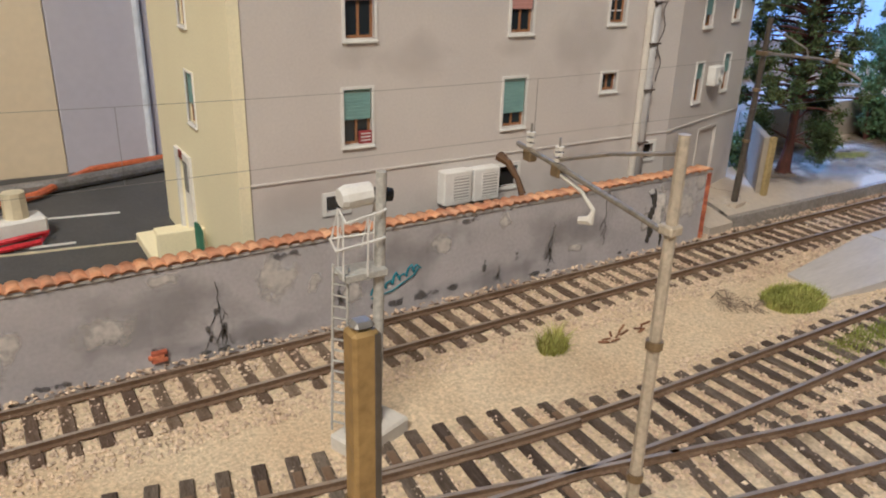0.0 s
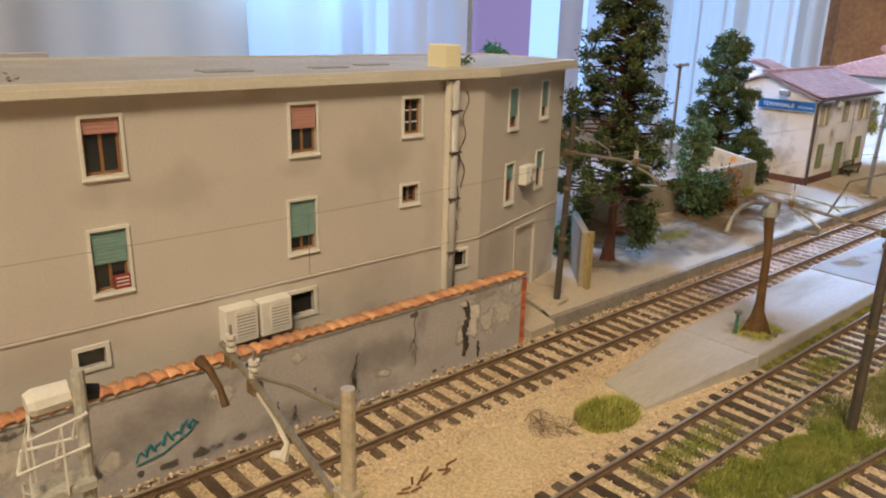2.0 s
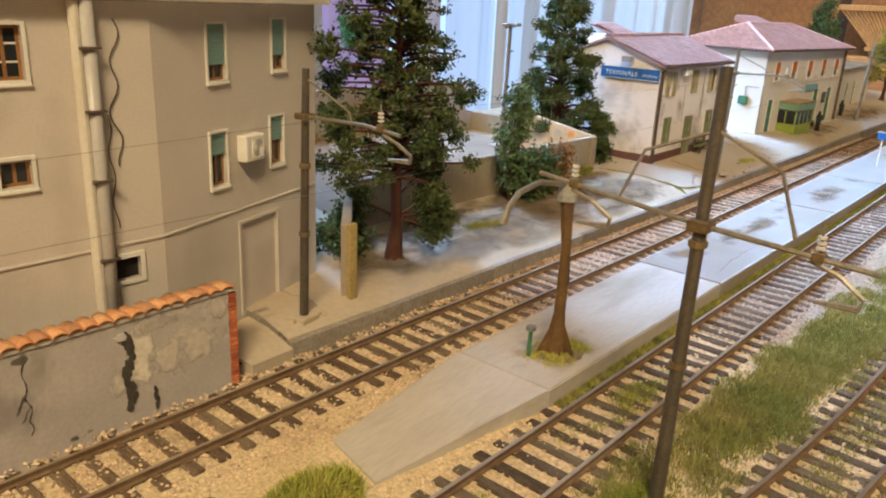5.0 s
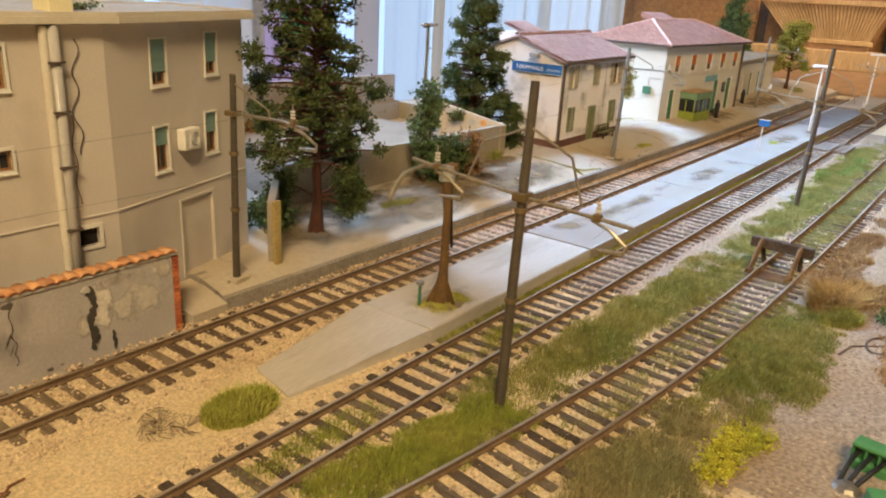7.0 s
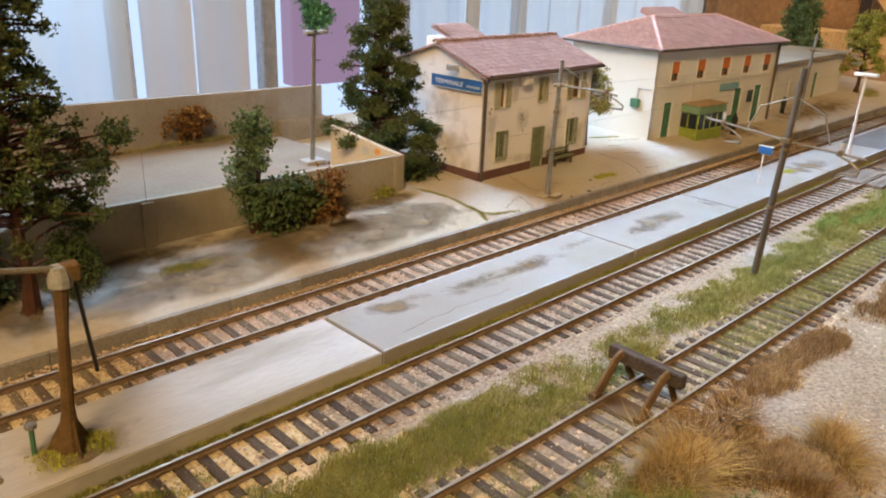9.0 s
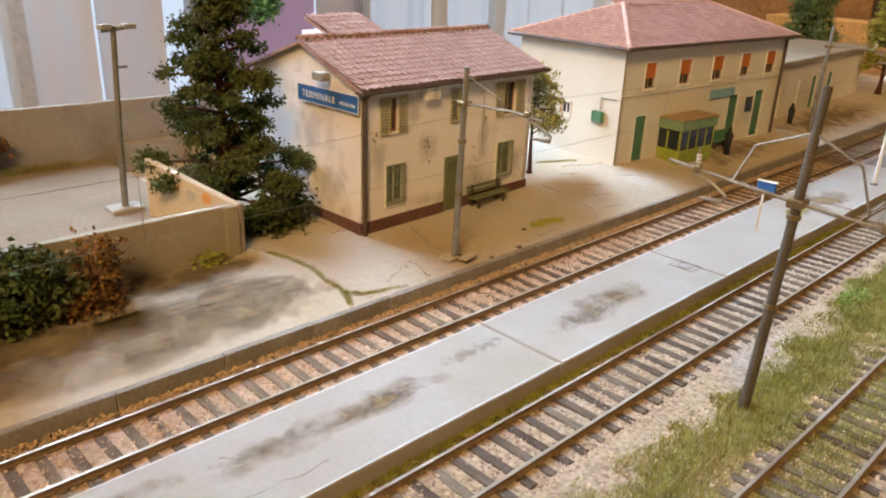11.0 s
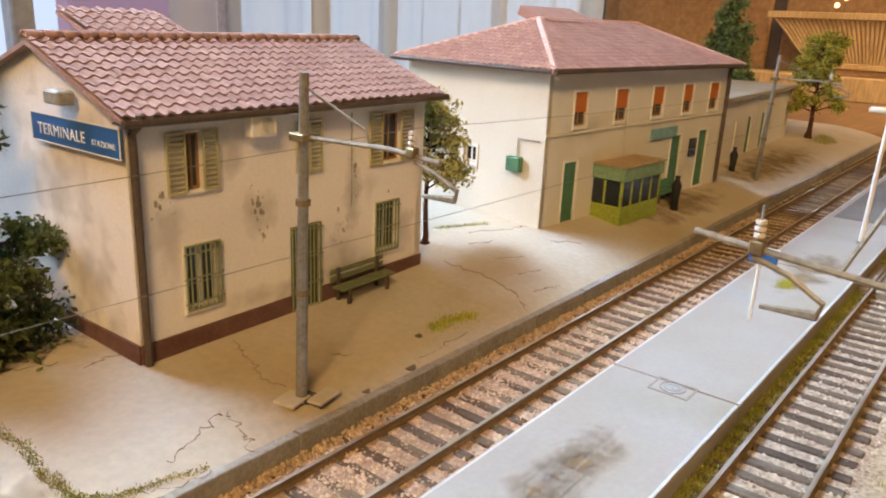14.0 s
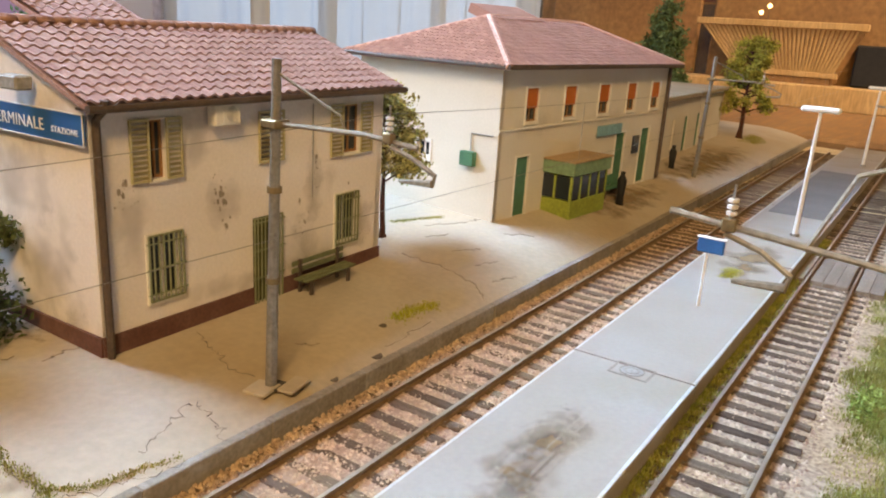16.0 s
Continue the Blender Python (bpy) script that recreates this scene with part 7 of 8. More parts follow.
# exposed bricks low in the plaster
for i in range(3):
    q = part("brick", bmesh_brick, M_BRICK, wall)
    q.matrix_basis = place(-18.95 - 0.07 * (i % 2), 2.035, 0.06 + 0.1 * i, 0, 0, 90)
wall_film("dark_stain", -18.95, 0.2, 0.4, 0.35, M_DARKFILM, 1.994)
# unreadable blue scrawl on the wall, as plain strokes
M_SCRAWL = material("blue_spray_paint", (0.06, 0.25, 0.32), (0.05, 0.2, 0.27), fine=9, bump=0)
for i in range(7):
    gx, gz = -13.35 + 0.22 * i, 0.62 + 0.075 * i
    h = 0.16 + 0.08 * math.sin(i * 2.7)
    pts = [(gx, 1.975, gz - 0.4 * h), (gx + 0.05, 1.975, gz + 0.5 * h), (gx + 0.12 + 0.03 * (i % 3), 1.975, gz + h), (gx + 0.2, 1.975, gz + 0.25 * h), (gx + 0.26, 1.975, gz - 0.1 * h)]
    part("paint_stroke", Tube(pts, 0.024 + 0.01 * (i % 2), 4), M_SCRAWL, wall)
part("paint_stroke", Tube([(-13.35, 1.975, 0.45), (-12.7, 1.975, 0.55), (-12.0, 1.975, 0.9), (-11.85, 1.975, 1.1)], 0.02, 4), M_SCRAWL, wall)


def house_mark(parent, x, z, rx, rz, seed, mat, name, y=-0.012, n=22):
    """A thin uneven patch on a building's face."""
    bm = bmesh.new()
    rim = []
    for k in range(n):
        a = 2 * math.pi * k / n
        q = 1 + 0.6 * noise.noise(Vector((math.cos(a) * 1.7, math.sin(a) * 1.7, seed)))
        rim.append(bm.verts.new((x + rx * q * math.cos(a), y, z + rz * q * math.sin(a))))
    inner = [bm.verts.new((v.co.x, 0.01, v.co.z)) for v in rim]
    bm.faces.new(rim)
    for k in range(n):
        bm.faces.new((rim[k], inner[k], inner[(k + 1) % n], rim[(k + 1) % n]))
    return part(name, bm, mat, parent)


M_FLAKE = material("flaked_plaster", (0.30, 0.255, 0.21), (0.44, 0.385, 0.32), scale=4, fine=10, bump=0.2)
for cx, cz, sx, sz, cnt, face in ((3.3, 3.95, 0.12, 0.25, 16, front), (3.45, 3.15, 0.12, 0.1, 8, front), (6.75, 4.2, 0.07, 0.4, 10, front), (6.3, 2.7, 0.16, 0.4, 8, front), (8.2, 3.3, 0.2, 0.3, 5, front), (0.75, 4.4, 0.15, 0.2, 10, front), (5.3, 4.3, 0.5, 0.45, 16, side), (6.2, 2.6, 0.3, 0.4, 6, side)):
    for k in range(int(cnt * 1.6)):
        r = 0.009 + 0.042 * rng.random() ** 3
        house_mark(face, cx + rng.normal(0, sx), cz + rng.normal(0, sz), r, r * rng.uniform(0.7, 2.2), rng.uniform(0, 90), M_FLAKE, "flaked_spot", -0.008, 11)


def ground_line(name, pts, zf, mat, r, label, category):
    out = []
    for (xa, ya), (xb, yb) in zip(pts, pts[1:]):
        for k in range(14):
            q = k / 14
            x, y = xa + (xb - xa) * q + 0.18 * wobble(xa + q * 3, ya, 1.7, 6) + rng.normal(0, 0.02), ya + (yb - ya) * q + 0.18 * wobble(xa + q * 3, ya, 1.7, 9) + rng.normal(0, 0.02)
            out.append((x, y, zf(x, y) + 0.006))
    return tagged(part(name, Tube(out, [r * rng.uniform(0.4, 1.2) for _ in out], 4), mat), label, category, "", "structure")


M_CRACKGREY = material("pavement_crack", (0.13, 0.11, 0.09), (0.18, 0.15, 0.12), fine=9, bump=0)
LINES = [[(26.6, 8.6), (27.2, 6.9), (27.75, 5.0), (27.6, 3.9), (27.5, 2.5)], [(27.7, 2.8), (28.7, 2.5), (29.9, 2.3)], [(29.9, 7.0), (31.0, 7.2)], [(29.4, 2.9), (30.4, 3.3), (31.1, 3.5)], [(31.1, 3.5), (31.0, 2.7), (30.8, 2.4)],
         [(33.1, 6.0), (32.8, 5.0), (32.5, 4.0), (32.6, 3.4)], [(41.4, 6.1), (41.6, 4.6), (41.4, 3.3), (41.0, 2.4)], [(43, 5.2), (44.2, 4.6)], [(42.7, 4.0), (43.8, 3.7)], [(36.2, 2.6), (38.4, 2.7)],
         [(9.5, 3.2), (11, 3.0), (12.4, 3.5)], [(13.0, 2.8), (16, 2.9)], [(3.2, 5.5), (5.6, 6.6)], [(3.6, 3.2), (3.4, 8.0)], [(44.6, 7.4), (46.0, 6.6), (47.2, 6.4)], [(43.4, 6.6), (44.4, 6.2)], [(46.2, 5.0), (47.4, 4.2)], [(42.2, 3.0), (43.4, 2.8)], [(34.4, 3.9), (34.9, 3.6)], [(26.0, 8.4), (26.9, 7.6)], [(28.6, 8.0), (29.8, 7.6)]]
for pts in LINES:
    ground_line("pavement_crack", pts, pave_z, M_CRACKGREY, 0.0095, "dark hairline crack in the pavement", "crack")
PL_LINES = [[(20.6, -1.9), (21.5, -2.3), (23.0, -2.5), (24.8, -2.4)], [(17.0, -3.6), (20.0, -3.4), (22.5, -3.5)], [(25, -2.4), (26.5, -2.1)]]
for pts in PL_LINES:
    ground_line("platform_crack", pts, lambda x, y: 0.31, M_CRACKGREY, 0.007, "hairline crack in the platform", "crack")


def along(pts, w, zf):
    def spot():
        i = rng.integers(0, len(pts) - 1)
        q = rng.random()
        x = pts[i][0] + (pts[i + 1][0] - pts[i][0]) * q + rng.normal(0, w)
        y = pts[i][1] + (pts[i + 1][1] - pts[i][1]) * q + rng.normal(0, w)
        return (x, y, zf(x, y))
    return spot


blades("moss_crack", 1500, along([(27.2, 6.9), (27.5, 6.2), (27.75, 5.0), (27.6, 3.9), (27.72, 3.1), (27.5, 2.45)], 0.07, pave_z), 0.05, M_MOSS, "green moss growing along a pavement crack", "moss")
blades("moss_crack_branch", 650, along([(27.7, 3.1), (28.2, 2.75), (28.66, 2.65), (29.2, 2.6), (29.9, 2.45)], 0.045, pave_z), 0.05, M_MOSS, "green moss growing along a pavement crack", "moss")
blades("moss_pavement", 1100, along([(37.4, 3.3), (38.3, 3.3), (39.2, 3.15)], 0.11, pave_z), 0.06, M_BRIGHTMOSS, "green moss on the pavement before the house", "moss")
blades("moss_between_houses", 500, along([(44, 8.5), (46, 7.6)], 0.08, pave_z), 0.06, M_MOSS, "green moss line between the houses", "moss")
for x, y, r in ((34.1, 2.5, 0.13), (35.7, 2.55, 0.18), (36.9, 3.3, 0.12)):
    tagged(part("drain_cover", Tube([(x, y, pave_z(x, y) - 0.05), (x, y, pave_z(x, y) + 0.006)], r, 10), M_CRACKGREY), "small dark round cover in the pavement", "cover", "drain covers")


M_FILM = film_material("brown_dirt_film", (0.34, 0.245, 0.14), 0.7, 1.1, lo=0.36, hi=1.0)
M_FILMSTREAK = film_material("dark_streak_film", (0.26, 0.205, 0.13), 0.32, 4.5, lo=0.55, hi=1.0)
M_FILMSOILDECK = film_material("brown_deck_soil", (0.36, 0.26, 0.14), 0.5, 1.3, lo=0.4, hi=1.0)
M_FILMDARK = film_material("dark_shade_film", (0.21, 0.165, 0.10), 0.55, 2.0, lo=0.62, hi=0.92)


def dirt_film(x0, x1, y0, y1, zf, mat, label, lift=0.02):
    n = 8
    v = [(x0 + (x1 - x0) * i / n, y0 + (y1 - y0) * j / n, 0) for i in range(n + 1) for j in range(n + 1)]
    v = [(x, y, zf(x, y) + lift) for x, y, _ in v]
    f = [(i * (n + 1) + j, (i + 1) * (n + 1) + j, (i + 1) * (n + 1) + j + 1, i * (n + 1) + j + 1) for i in range(n) for j in range(n)]
    return tagged(part("dirt_stain", data_mesh("dirt_stain", v, f, mat, True), mat), label, "stain", "", "structure")


def deck(x, y):
    return 0.31


for x0, x1, y0, y1, m in ((19.5, 23.6, -2.5, -1.8, M_FILMSTREAK), (22.4, 27.4, -2.9, -2.0, M_FILMSTREAK), (26.5, 30.5, -2.5, -1.7, M_FILMSTREAK), (19.5, 28.0, -3.2, -1.6, M_FILM), (4.9, 8.8, -4.2, -2.0, M_FILMSOILDECK), (30.6, 34.6, -3.4, -2.2, M_FILMSTREAK), (33.0, 37.2, -3.0, -1.8, M_FILMSTREAK), (31.5, 36.8, -3.6, -1.7, M_FILM), (15.8, 20, -2.6, -1.2, M_FILM), (48, 56, -3.8, -1.5, M_FILM)):
    dirt_film(x0, x1, y0, y1, deck, m, "brown stain on the platform concrete", 0.008)
# M_FILMDARK: shade beside the trees, put into the pavement's colour.
for x0, x1, y0, y1, m in ((20.5, 28.5, 2.4, 5.4, M_FILM), (19.0, 26.5, 2.6, 5.6, M_FILM), (9.5, 17.0, 2.6, 5.4, M_FILMDARK), (50.5, 62.0, 2.7, 6.0, M_FILM), (27.2, 32.0, 7.0, 12.0, M_FILMDARK), (62, 82, 2.7, 6.2, M_FILM)):
    dirt_film(x0, x1, y0, y1, pave_z, m, "brown dusty stain and painted shade on the pavement", 0.03)

# brown earth with the wall's shade put into its colour along the foot of the yard wall, and painted grey shade towards
# the kerb
M_FILMSOIL = film_material("earth_and_shade_film", (0.20, 0.155, 0.10), 0.8, 0.8, lo=0.3, hi=0.95)
M_FILMGREY = film_material("grey_pavement_shade", (0.26, 0.23, 0.195), 0.6, 0.5, lo=0.22, hi=0.9)
M_FILMTAN = film_material("tan_pavement_film", (0.33, 0.25, 0.155), 0.85, 0.6, lo=0.15, hi=0.9)
M_FILMSHARP = film_material("tan_water_stain", (0.30, 0.225, 0.135), 0.42, 0.7, lo=0.42, hi=0.56)
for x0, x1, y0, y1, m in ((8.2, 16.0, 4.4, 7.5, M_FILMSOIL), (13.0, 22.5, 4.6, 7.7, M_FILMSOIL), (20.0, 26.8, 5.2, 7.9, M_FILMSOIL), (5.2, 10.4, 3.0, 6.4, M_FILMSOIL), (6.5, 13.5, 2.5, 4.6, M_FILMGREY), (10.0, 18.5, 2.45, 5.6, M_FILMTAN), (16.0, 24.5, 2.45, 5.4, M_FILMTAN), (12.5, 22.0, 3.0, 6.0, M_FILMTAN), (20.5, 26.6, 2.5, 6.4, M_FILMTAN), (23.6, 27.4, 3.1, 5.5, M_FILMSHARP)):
    dirt_film(x0, x1, y0, y1, pave_z, m, "ragged brown and grey dirt with painted shade on the pavement", 0.036)

M_HOUSEFILM = film_material("grey_house_smudge", (0.36, 0.31, 0.265), 0.24, 1.4, XZ, 0.45, 1.0)
M_FACEFILM = film_material("facade_smudge", (0.46, 0.415, 0.37), 0.14, 0.8, XZ, 0.4, 1.0)


def face_film(face, x, z, rx, rz, mat, y=-0.012):
    return part("smudge", data_mesh("smudge", [(x - rx, y, z - rz), (x + rx, y, z - rz), (x + rx, y, z + rz), (x - rx, y, z + rz)], [(0, 1, 2, 3)], mat), mat, face)


for x, z, rx, rz in ((0.75, 3.6, 0.75, 1.3), (3.35, 3.7, 0.7, 1.0), (6.65, 3.7, 0.5, 1.9), (8.9, 2.4, 0.7, 1.1), (5.0, 1.6, 4.6, 0.4), (6.3, 2.3, 0.9, 0.9), (2.6, 5.2, 0.6, 0.9)):
    face_film(front, x, z, rx, rz, M_HOUSEFILM)
for x, z, rx, rz in ((5.2, 2.6, 1.6, 1.6), (4.0, 4.6, 2.2, 1.4), (6.0, 1.6, 0.9, 0.5)):
    face_film(side, x, z, rx, rz, M_HOUSEFILM)
for x, z, rx, rz in ((2.0, 3.0, 2.0, 0.8), (6.8, 2.2, 2.6, 1.0), (10.8, 3.0, 2.4, 1.2), (5.0, 6.6, 1.6, 1.0), (11.0, 7.0, 1.6, 1.6), (3.3, 6.8, 0.9, 0.5), (8.4, 6.8, 0.9, 0.5), (13.2, 5.0, 0.6, 3.0)):
    face_film(f1, x, z, rx, rz, M_FACEFILM)
for x, z, rx, rz in ((1.6, 2.4, 1.5, 1.5), (3.6, 1.6, 1.5, 1.2), (3.0, 5.0, 1.4, 1.6)):
    face_film(f2, x, z, rx, rz, M_FACEFILM)
for x, z, rx, rz in ((2.5, 4.6, 2.4, 0.7), (9.2, 4.6, 2.6, 0.6), (6.2, 2.4, 2.5, 1.4), (12.5, 2.4, 2.0, 1.4)):
    face_film(sf, x, z, rx, rz, M_FACEFILM)

# wood scraps on the ballast
M_SCRAP = material("old_wood", (0.20, 0.09, 0.04), (0.26, 0.14, 0.07), fine=8, bump=0.3, rnd=0.3)
for i in range(11):
    x, y = -8.5 + 0.17 * i + rng.normal(0, 0.15), -2.15 + 0.02 * i + rng.normal(0, 0.14)
    q = part("wood_scrap", Box(-0.14 - 0.02 * (i % 7), 0.12 + 0.03 * (i % 4), -0.028, 0.028, 0, 0.035, bevel=0.008), M_SCRAP)
    q.matrix_basis = place(x, y, ground_z(x, y) + 0.02 + 0.02 * (i % 3), 0, rng.normal(0, 4), rng.normal(12, 24))
    tagged(q, "reddish brown wood scrap on the ballast", "wood scrap", "wood scraps")
M_TWIG = material("dry_twig", (0.20, 0.15, 0.10), (0.28, 0.22, 0.15), fine=8, bump=0.2)
for x, y in ((-3.6, -2.35), (-3.0, -2.6), (-3.3, -1.9)):
    t = empty("dry_twigs", x, y, ground_z(x, y), 0, "small heap of dark dry twigs", "twigs", "twig heaps")
    bm = bmesh.new()
    for i in range(16):
        a = rng.uniform(0, 6.28)
        tube(bm, [(0.05 * math.cos(a), 0.05 * math.sin(a), 0.02), (0.35 * math.cos(a), 0.35 * math.sin(a), 0.1 + 0.1 * rng.random()), (0.5 * math.cos(a + 0.6), 0.5 * math.sin(a + 0.6), 0.12 * rng.random())], 0.011, 3, False)
    tagged(part("tangle", bm, M_TWIG, t), kind="stuff")

# ---- wiring blocks on the layout ----
M_CONGREEN = material("green_plastic", (0.10, 0.30, 0.12), (0.08, 0.25, 0.1), fine=8, rough=0.45, bump=0.03, grain=0.05)
tb = empty("terminal_block", 6.45, -16.35, -0.1, -8, "green plastic terminal block with three black wires", "terminal block", "terminal blocks")
part("body", Box(0.12, 0.62, -0.58, 0.58, 0.0, 0.72, bevel=0.04), M_CONGREEN, tb)
part("lid", Box(-0.05, 0.6, -0.6, 0.6, 0.72, 0.86, bevel=0.035), M_CONGREEN, tb)
for k in range(4):
    part("divider", Box(-0.02, 0.14, -0.58 + 0.365 * k, -0.5 + 0.365 * k, 0.0, 0.72, bevel=0.02), M_CONGREEN, tb)
part("front_step", Box(-0.1, 0.14, -0.5, 0.5, 0.0, 0.34, bevel=0.03), M_CONGREEN, tb)
for k in range(3):
    y = -0.34 + 0.365 * k
    part("wire", Tube([(0.15, y, 0.56), (-0.25, y + 0.02, 0.56), (-0.7, y * 0.85 + 0.1, 0.42), (-1.15, y * 0.6 + 0.2, 0.12), (-1.4, y * 0.5 + 0.25, 0.0)], 0.075, 8), M_BLACK, tb)
part("solder_blob", Tube([(-1.25, 0.2, 0.02), (-1.25, 0.2, 0.12), (-1.25, 0.2, 0.2)], [0.42, 0.34, 0.12], 10), M_METAL, tb)
tb.scale = (0.8, 0.8, 0.8)
copy_thing(tb, place(5.0, -16.95, -0.25, 0, 0, 24) @ Matrix.Scale(0.8, 4))
loop_pts = [(14.7 + 0.75 * math.cos(k * 0.42), -15.3 + 0.35 * math.sin(k * 0.42), 0.02 + ground_z(14.7, -15.3)) for k in range(13)]
tagged(part("thin_cable", Tube(loop_pts + [(14.1, -14.6, ground_z(14, -14.6) + 0.03), (13.2, -14.4, ground_z(13.2, -14.4) + 0.03)], 0.045, 6), M_GUTTER), "thin brown cable curled on the gravel", "cable")
bush("dark_shrub", 9.7, -17.5, -0.1, [(0, 0, 0.3, 0.8, 0.7, 0.4), (0.9, -0.4, 0.4, 0.9, 0.8, 0.45), (0.4, 0.5, 0.25, 0.7, 0.5, 0.3)], 3600, 0.06, M_LEAF2, "dark green foam shrub on the gravel")
bush("lime_shrub", 7.5, -18.0, -0.15, [(0, 0, 0.25, 0.6, 0.5, 0.25), (0.6, -0.3, 0.3, 0.6, 0.5, 0.3)], 2600, 0.05, M_LIME, "bright green foam shrub beside the wiring")
M_CREAMPL = material("cream_plastic", (0.70, 0.62, 0.40), fine=8, rough=0.5, bump=0.03, grain=0.05)
cb = empty("choc_block", -21.4, 12.3, 0.15, 10, "cream plastic connector block with a red wire", "terminal block")
part("body", Box(-1.3, 1.1, -0.5, 0.5, 0.0, 0.7, bevel=0.08), M_WHITE, cb)
for x in (-0.7, 0.3):
    part("screw_tower", Tube([(x, 0, 0.6), (x, 0, 1.55)], [0.4, 0.36], 9), M_CREAMPL, cb)
part("wire", Tube([(-1.0, -0.7, 0.15), (0.2, -1.0, 0.3), (1.0, -0.8, 0.25), (0.6, -1.2, 0.12), (-1.4, -1.3, 0.12)], 0.1, 6), material("red_cable", (0.55, 0.03, 0.03), fine=8, rough=0.4, bump=0), cb)
tagged(part("grey_hose", Tube([(-27, 16.4, 0.4), (-22, 17.0, 0.4), (-19.5, 17.2, 0.4), (-16.5, 18.0, 0.4), (-13, 19.2, 0.4)], 0.27, 10), M_METAL), "thick grey cable lying along the street", "cable")
tagged(part("orange_cable", Tube([(-22, 15.6, 0.3), (-20.2, 16.4, 0.35), (-18.0, 18.6, 0.5), (-15.0, 19.3, 0.5), (-12, 19.6, 0.5)], 0.16, 8), material("orange_cable", (0.55, 0.15, 0.04), fine=8, rough=0.5, bump=0)), "thin orange cable lying behind the grey one", "cable")
for a, b in (((-20.3, 13.95), (-17.8, 13.5)), ((-21.4, 11.2), (-19.6, 11.0))):
    tagged(part("road_line", Tube([(*a, 0.135), (*b, 0.135)], 0.05, 4), M_WHITE), "white painted road line", "road marking", "road lines")
tagged(part("road_line", Tube([(-22.5, 10.9, 0.135), (-17.6, 10.2, 0.135)], 0.05, 4), M_CREAMPL), "yellowish painted road line", "road marking", "road lines")
bush("roof_weed", -15.2, 4.6, 9.24, [(0, 0, 0.03, 0.6, 0.2, 0.04), (0.7, 0.1, 0.03, 0.5, 0.15, 0.04)], 120, 0.04, M_LEAFDRY, "scattered dry weeds on the flat roof")
bush("roof_weed", -0.4, 5.2, 9.24, [(0, 0, 0.1, 0.5, 0.2, 0.12)], 180, 0.06, M_LEAF2, "small green weeds by the chimney")

# ---- the room beyond the layout's end ----
rt = empty("work_table", 128, 6, -77.5, 0, "brown wooden table beyond the layout", "table")
part("tabletop", Box(-20, 40, -70, 52, 74, 77, bevel=0.4), M_ROOMWOOD, rt)
for x in (-18, 38):
    for y in (-66, 48):
        part("leg", Box(x - 2, x + 2, y - 2, y + 2, -2.5, 74), M_ROOMWOOD, rt)
M_PINE = material("pale_pine", (0.50, 0.34, 0.16), (0.43, 0.28, 0.12), scale=0.1, fine=1.2, stretch=(3, 3, 0.5), bump=0.1)
pk = part("plank_box", Box(147, 156, -26, 44, -0.5, 2.9, bevel=0.15), M_PINE)
tagged(pk, "long pale wooden plank box on the table", "box")
cr = empty("slatted_crate", 150, 17, 2.9, 0, "pale slatted wooden basket on a plank box", "basket")
for k in range(34):
    y = -11.2 + 0.68 * k
    yb = -8.6 + 0.42 * k
    bm = bmesh.new()
    tube(bm, [(0.4, yb, 1.6), (0.0, y, 8.2)], 0.2, 6)
    part("slat", bm, M_PINE, cr)
part("rail", Box(-0.6, 0.7, -12.4, 12.2, 8.0, 9.0, bevel=0.1), M_PINE, cr)
part("rail", Box(0.0, 0.9, -9.4, 6.2, 1.0, 1.8, bevel=0.1), M_PINE, cr)
part("foot", Box(0.2, 3.0, -8.6, 5.2, 0.0, 1.0, bevel=0.1), M_ROOMWOOD, cr)
part("back_panel", quad([(3.2, -9.0, 0.2), (3.2, 5.6, 0.2), (3.2, 11.6, 8.3), (3.2, -11.8, 8.3)], 0.4), M_ROOMWOOD, cr)
M_BULB = glow("warm_bulb", (1.0, 0.62, 0.25), 6.0)
for y, z in ((18.7, 14.0), (19.8, 13.0)):
    lb = empty("fairy_light", 150.3, y, 11.9, 0, "small glowing warm bulb on a wire stem", "lamp", "fairy lights")
    part("stem", Tube([(0, 0, 0), (0, 0, z - 12.2)], 0.06, 5), M_GUTTER, lb)
    part("bulb", Tube([(0, 0, z - 12.3), (0, 0, z - 12.1), (0, 0, z - 11.8), (0, 0, z - 11.6)], [0.12, 0.32, 0.34, 0.1], 8), M_BULB, lb)
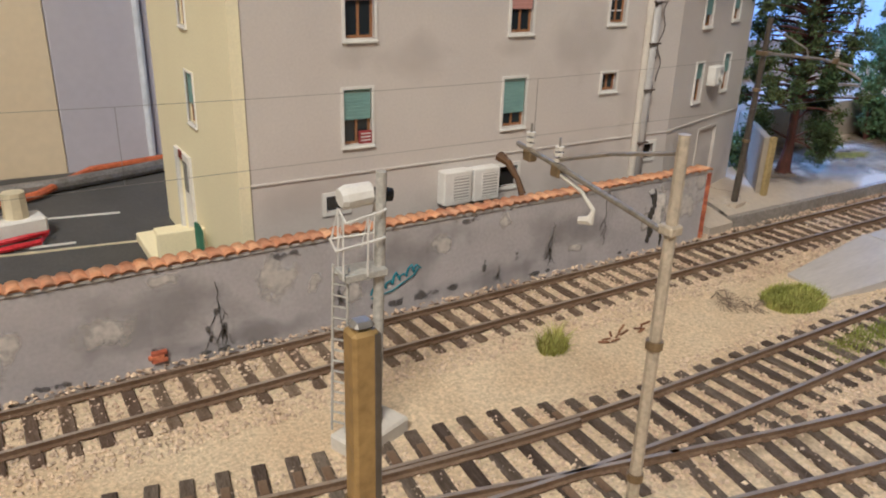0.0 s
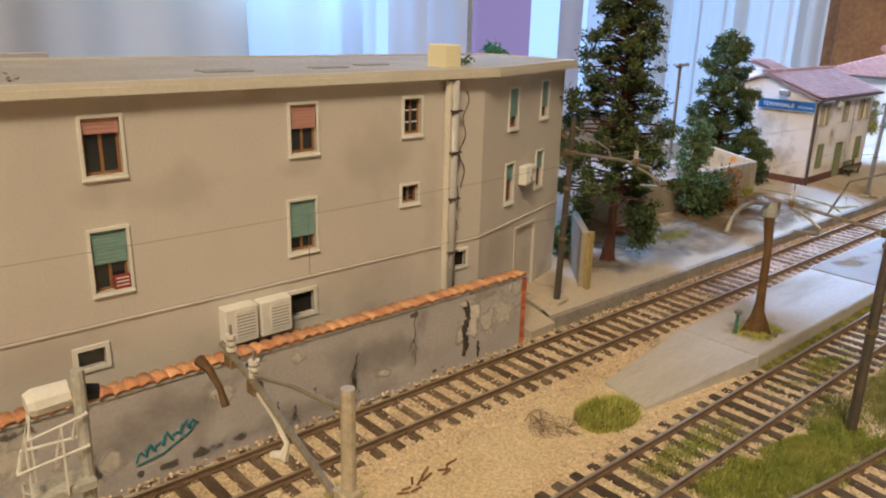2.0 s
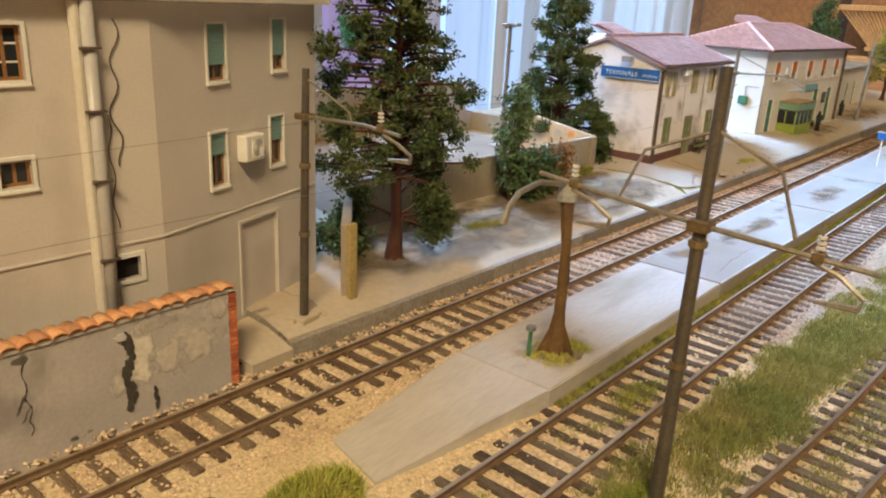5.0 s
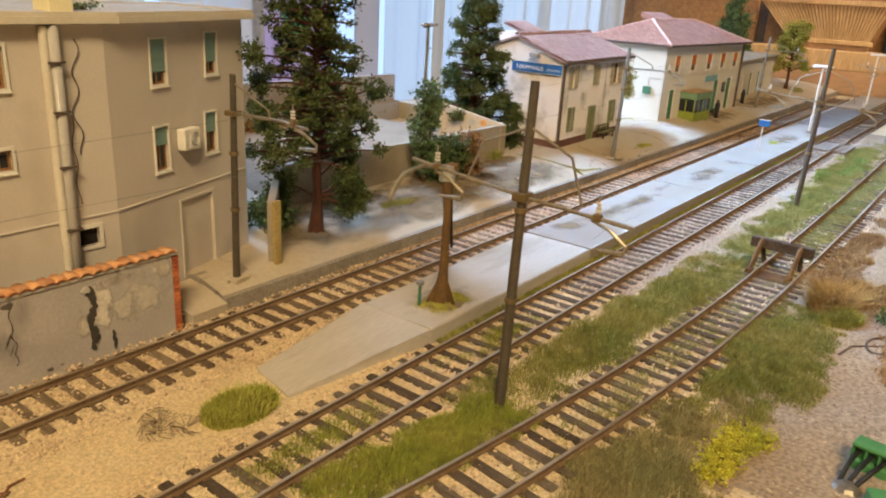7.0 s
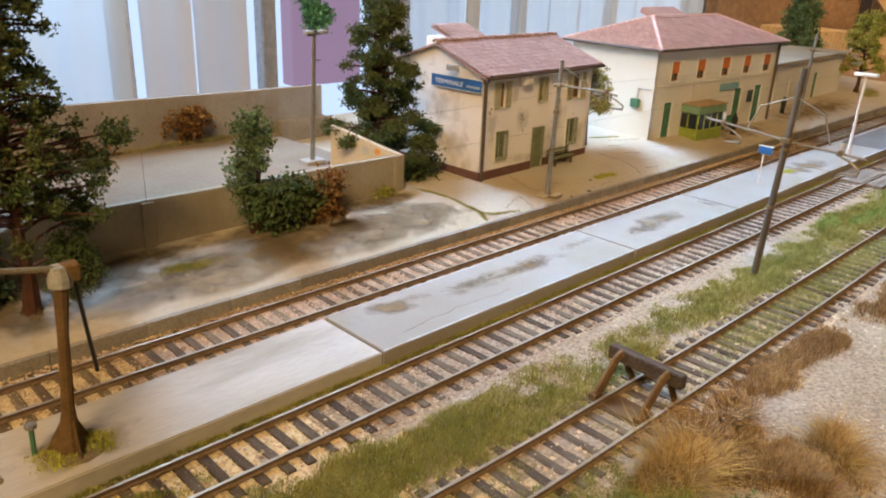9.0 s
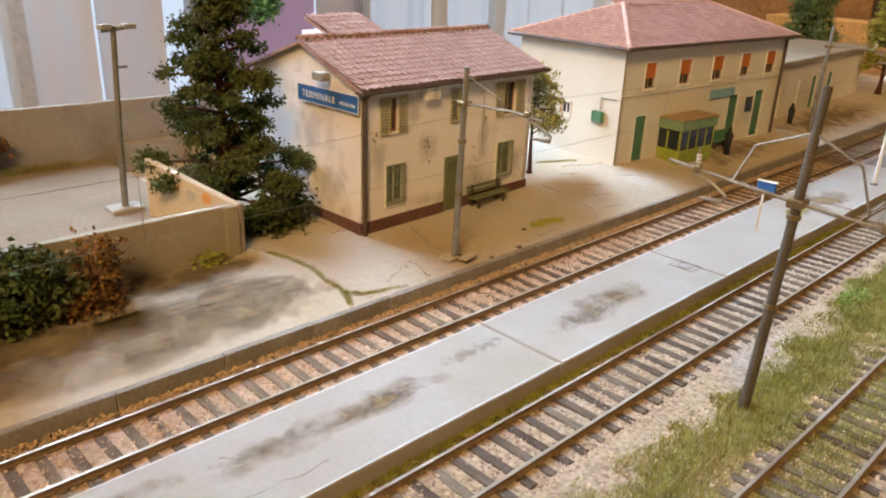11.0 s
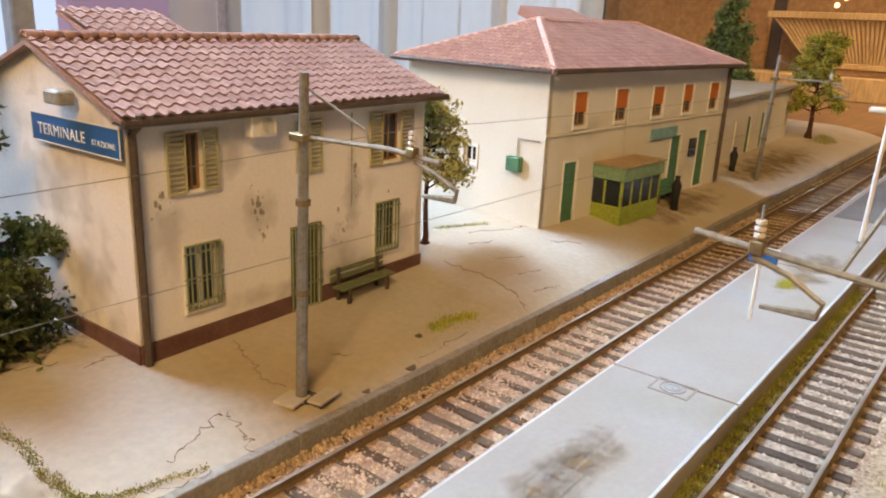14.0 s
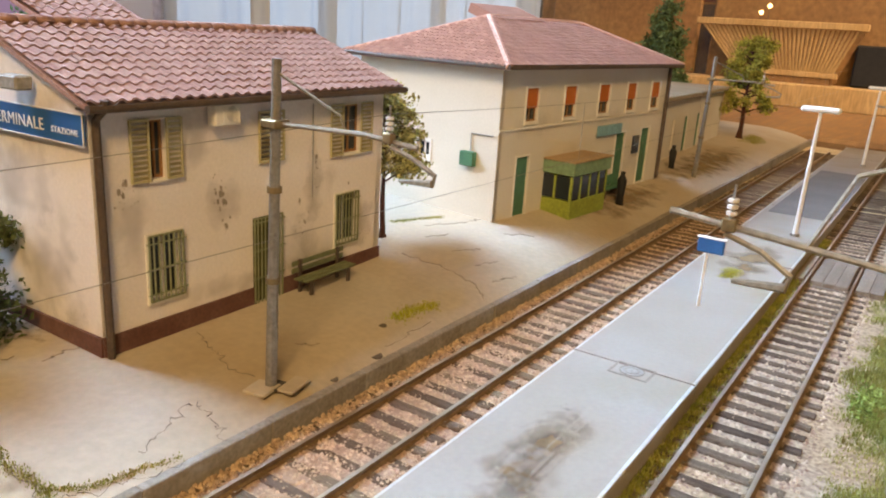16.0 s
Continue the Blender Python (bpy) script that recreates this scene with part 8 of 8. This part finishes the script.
# boxes and tools behind the basket
tagged(part("cream_carton", Box(155, 162, 6.4, 13.6, 0.0, 16.5, bevel=0.3), M_CREAMPL), "cream cardboard carton behind the basket", "box")
for y0, y1, z1 in ((23.0, 26.2, 13.4), (26.8, 31.0, 15.5)):
    tb_ = empty("tool_box", 157, (y0 + y1) / 2, 0.0, 0, "dark brown tool box among the clutter", "box", "tool boxes")
    part("body", Box(-2, 3, -(y1 - y0) / 2, (y1 - y0) / 2, -0.5, z1 - 1.2, bevel=0.25), M_GUTTER, tb_)
    part("lid", Box(-2.2, 3.2, -(y1 - y0) / 2 - 0.1, (y1 - y0) / 2 + 0.1, z1 - 1.2, z1, bevel=0.25), M_PLINTH, tb_)
tagged(part("steel_offcut", quad([(156, 19.6, 14.6), (156, 17.4, 15.2), (156, 12.6, 11.6), (156, 14.0, 11.0)], 0.3), M_METAL), "slanted sheet of dull steel leaning on a carton", "sheet")
tagged(part("black_case", Box(152, 156, -3.0, 6.0, 2.9, 9.0, bevel=0.3), M_BLACK), "black case beside the basket", "case")
# painted boards behind the street
tagged(part("backdrop_board", Box(-48, -18.7, 20.25, 20.6, 0.0, 9.2, bevel=0.03), material("cream_board_paint", (0.72, 0.60, 0.38), (0.68, 0.56, 0.35), scale=0.1, fine=3, bump=0.05, grain=0.04)), "cream painted board behind the street", "board", "", "structure")
tagged(part("backdrop_board", Box(-18.66, -9.5, 20.25, 20.6, 0.0, 9.0, bevel=0.03), material("lavender_board_paint", (0.50, 0.47, 0.50), (0.46, 0.43, 0.46), scale=0.1, fine=3, bump=0.05, grain=0.04)), "pale lavender painted board behind the street", "board", "", "structure")
tagged(part("grey_pipe", Tube([(-15.2, 20.1, 0.1), (-15.2, 20.1, 9.0)], 0.16, 8), M_FRAMEGREY), "pale upright pipe against the board", "pipe")
wd = empty("wardrobe", 165, 30, -80, 0, "tall brown wooden cupboard against the wall", "cupboard")
part("body", Box(-10, 20, -60, 30, 0, 130, bevel=0.5), M_ROOMWOOD, wd)
for k in range(3):
    part("door", Box(-10.8, -10, -58 + 29 * k, -31 + 29 * k, 4, 126, bevel=0.3), M_ROOMWOOD, wd)

bush("garden_bush", 62.6, 66.5, 2.0, [(0, 0, 2.0, 1.8, 0.8, 1.3), (1.2, 0, 2.6, 1.3, 0.8, 1.2), (-0.6, 0, 3.6, 1.2, 0.7, 1.0)], 1600, 0.3, M_GARDEN, "bright green bush outside the window")
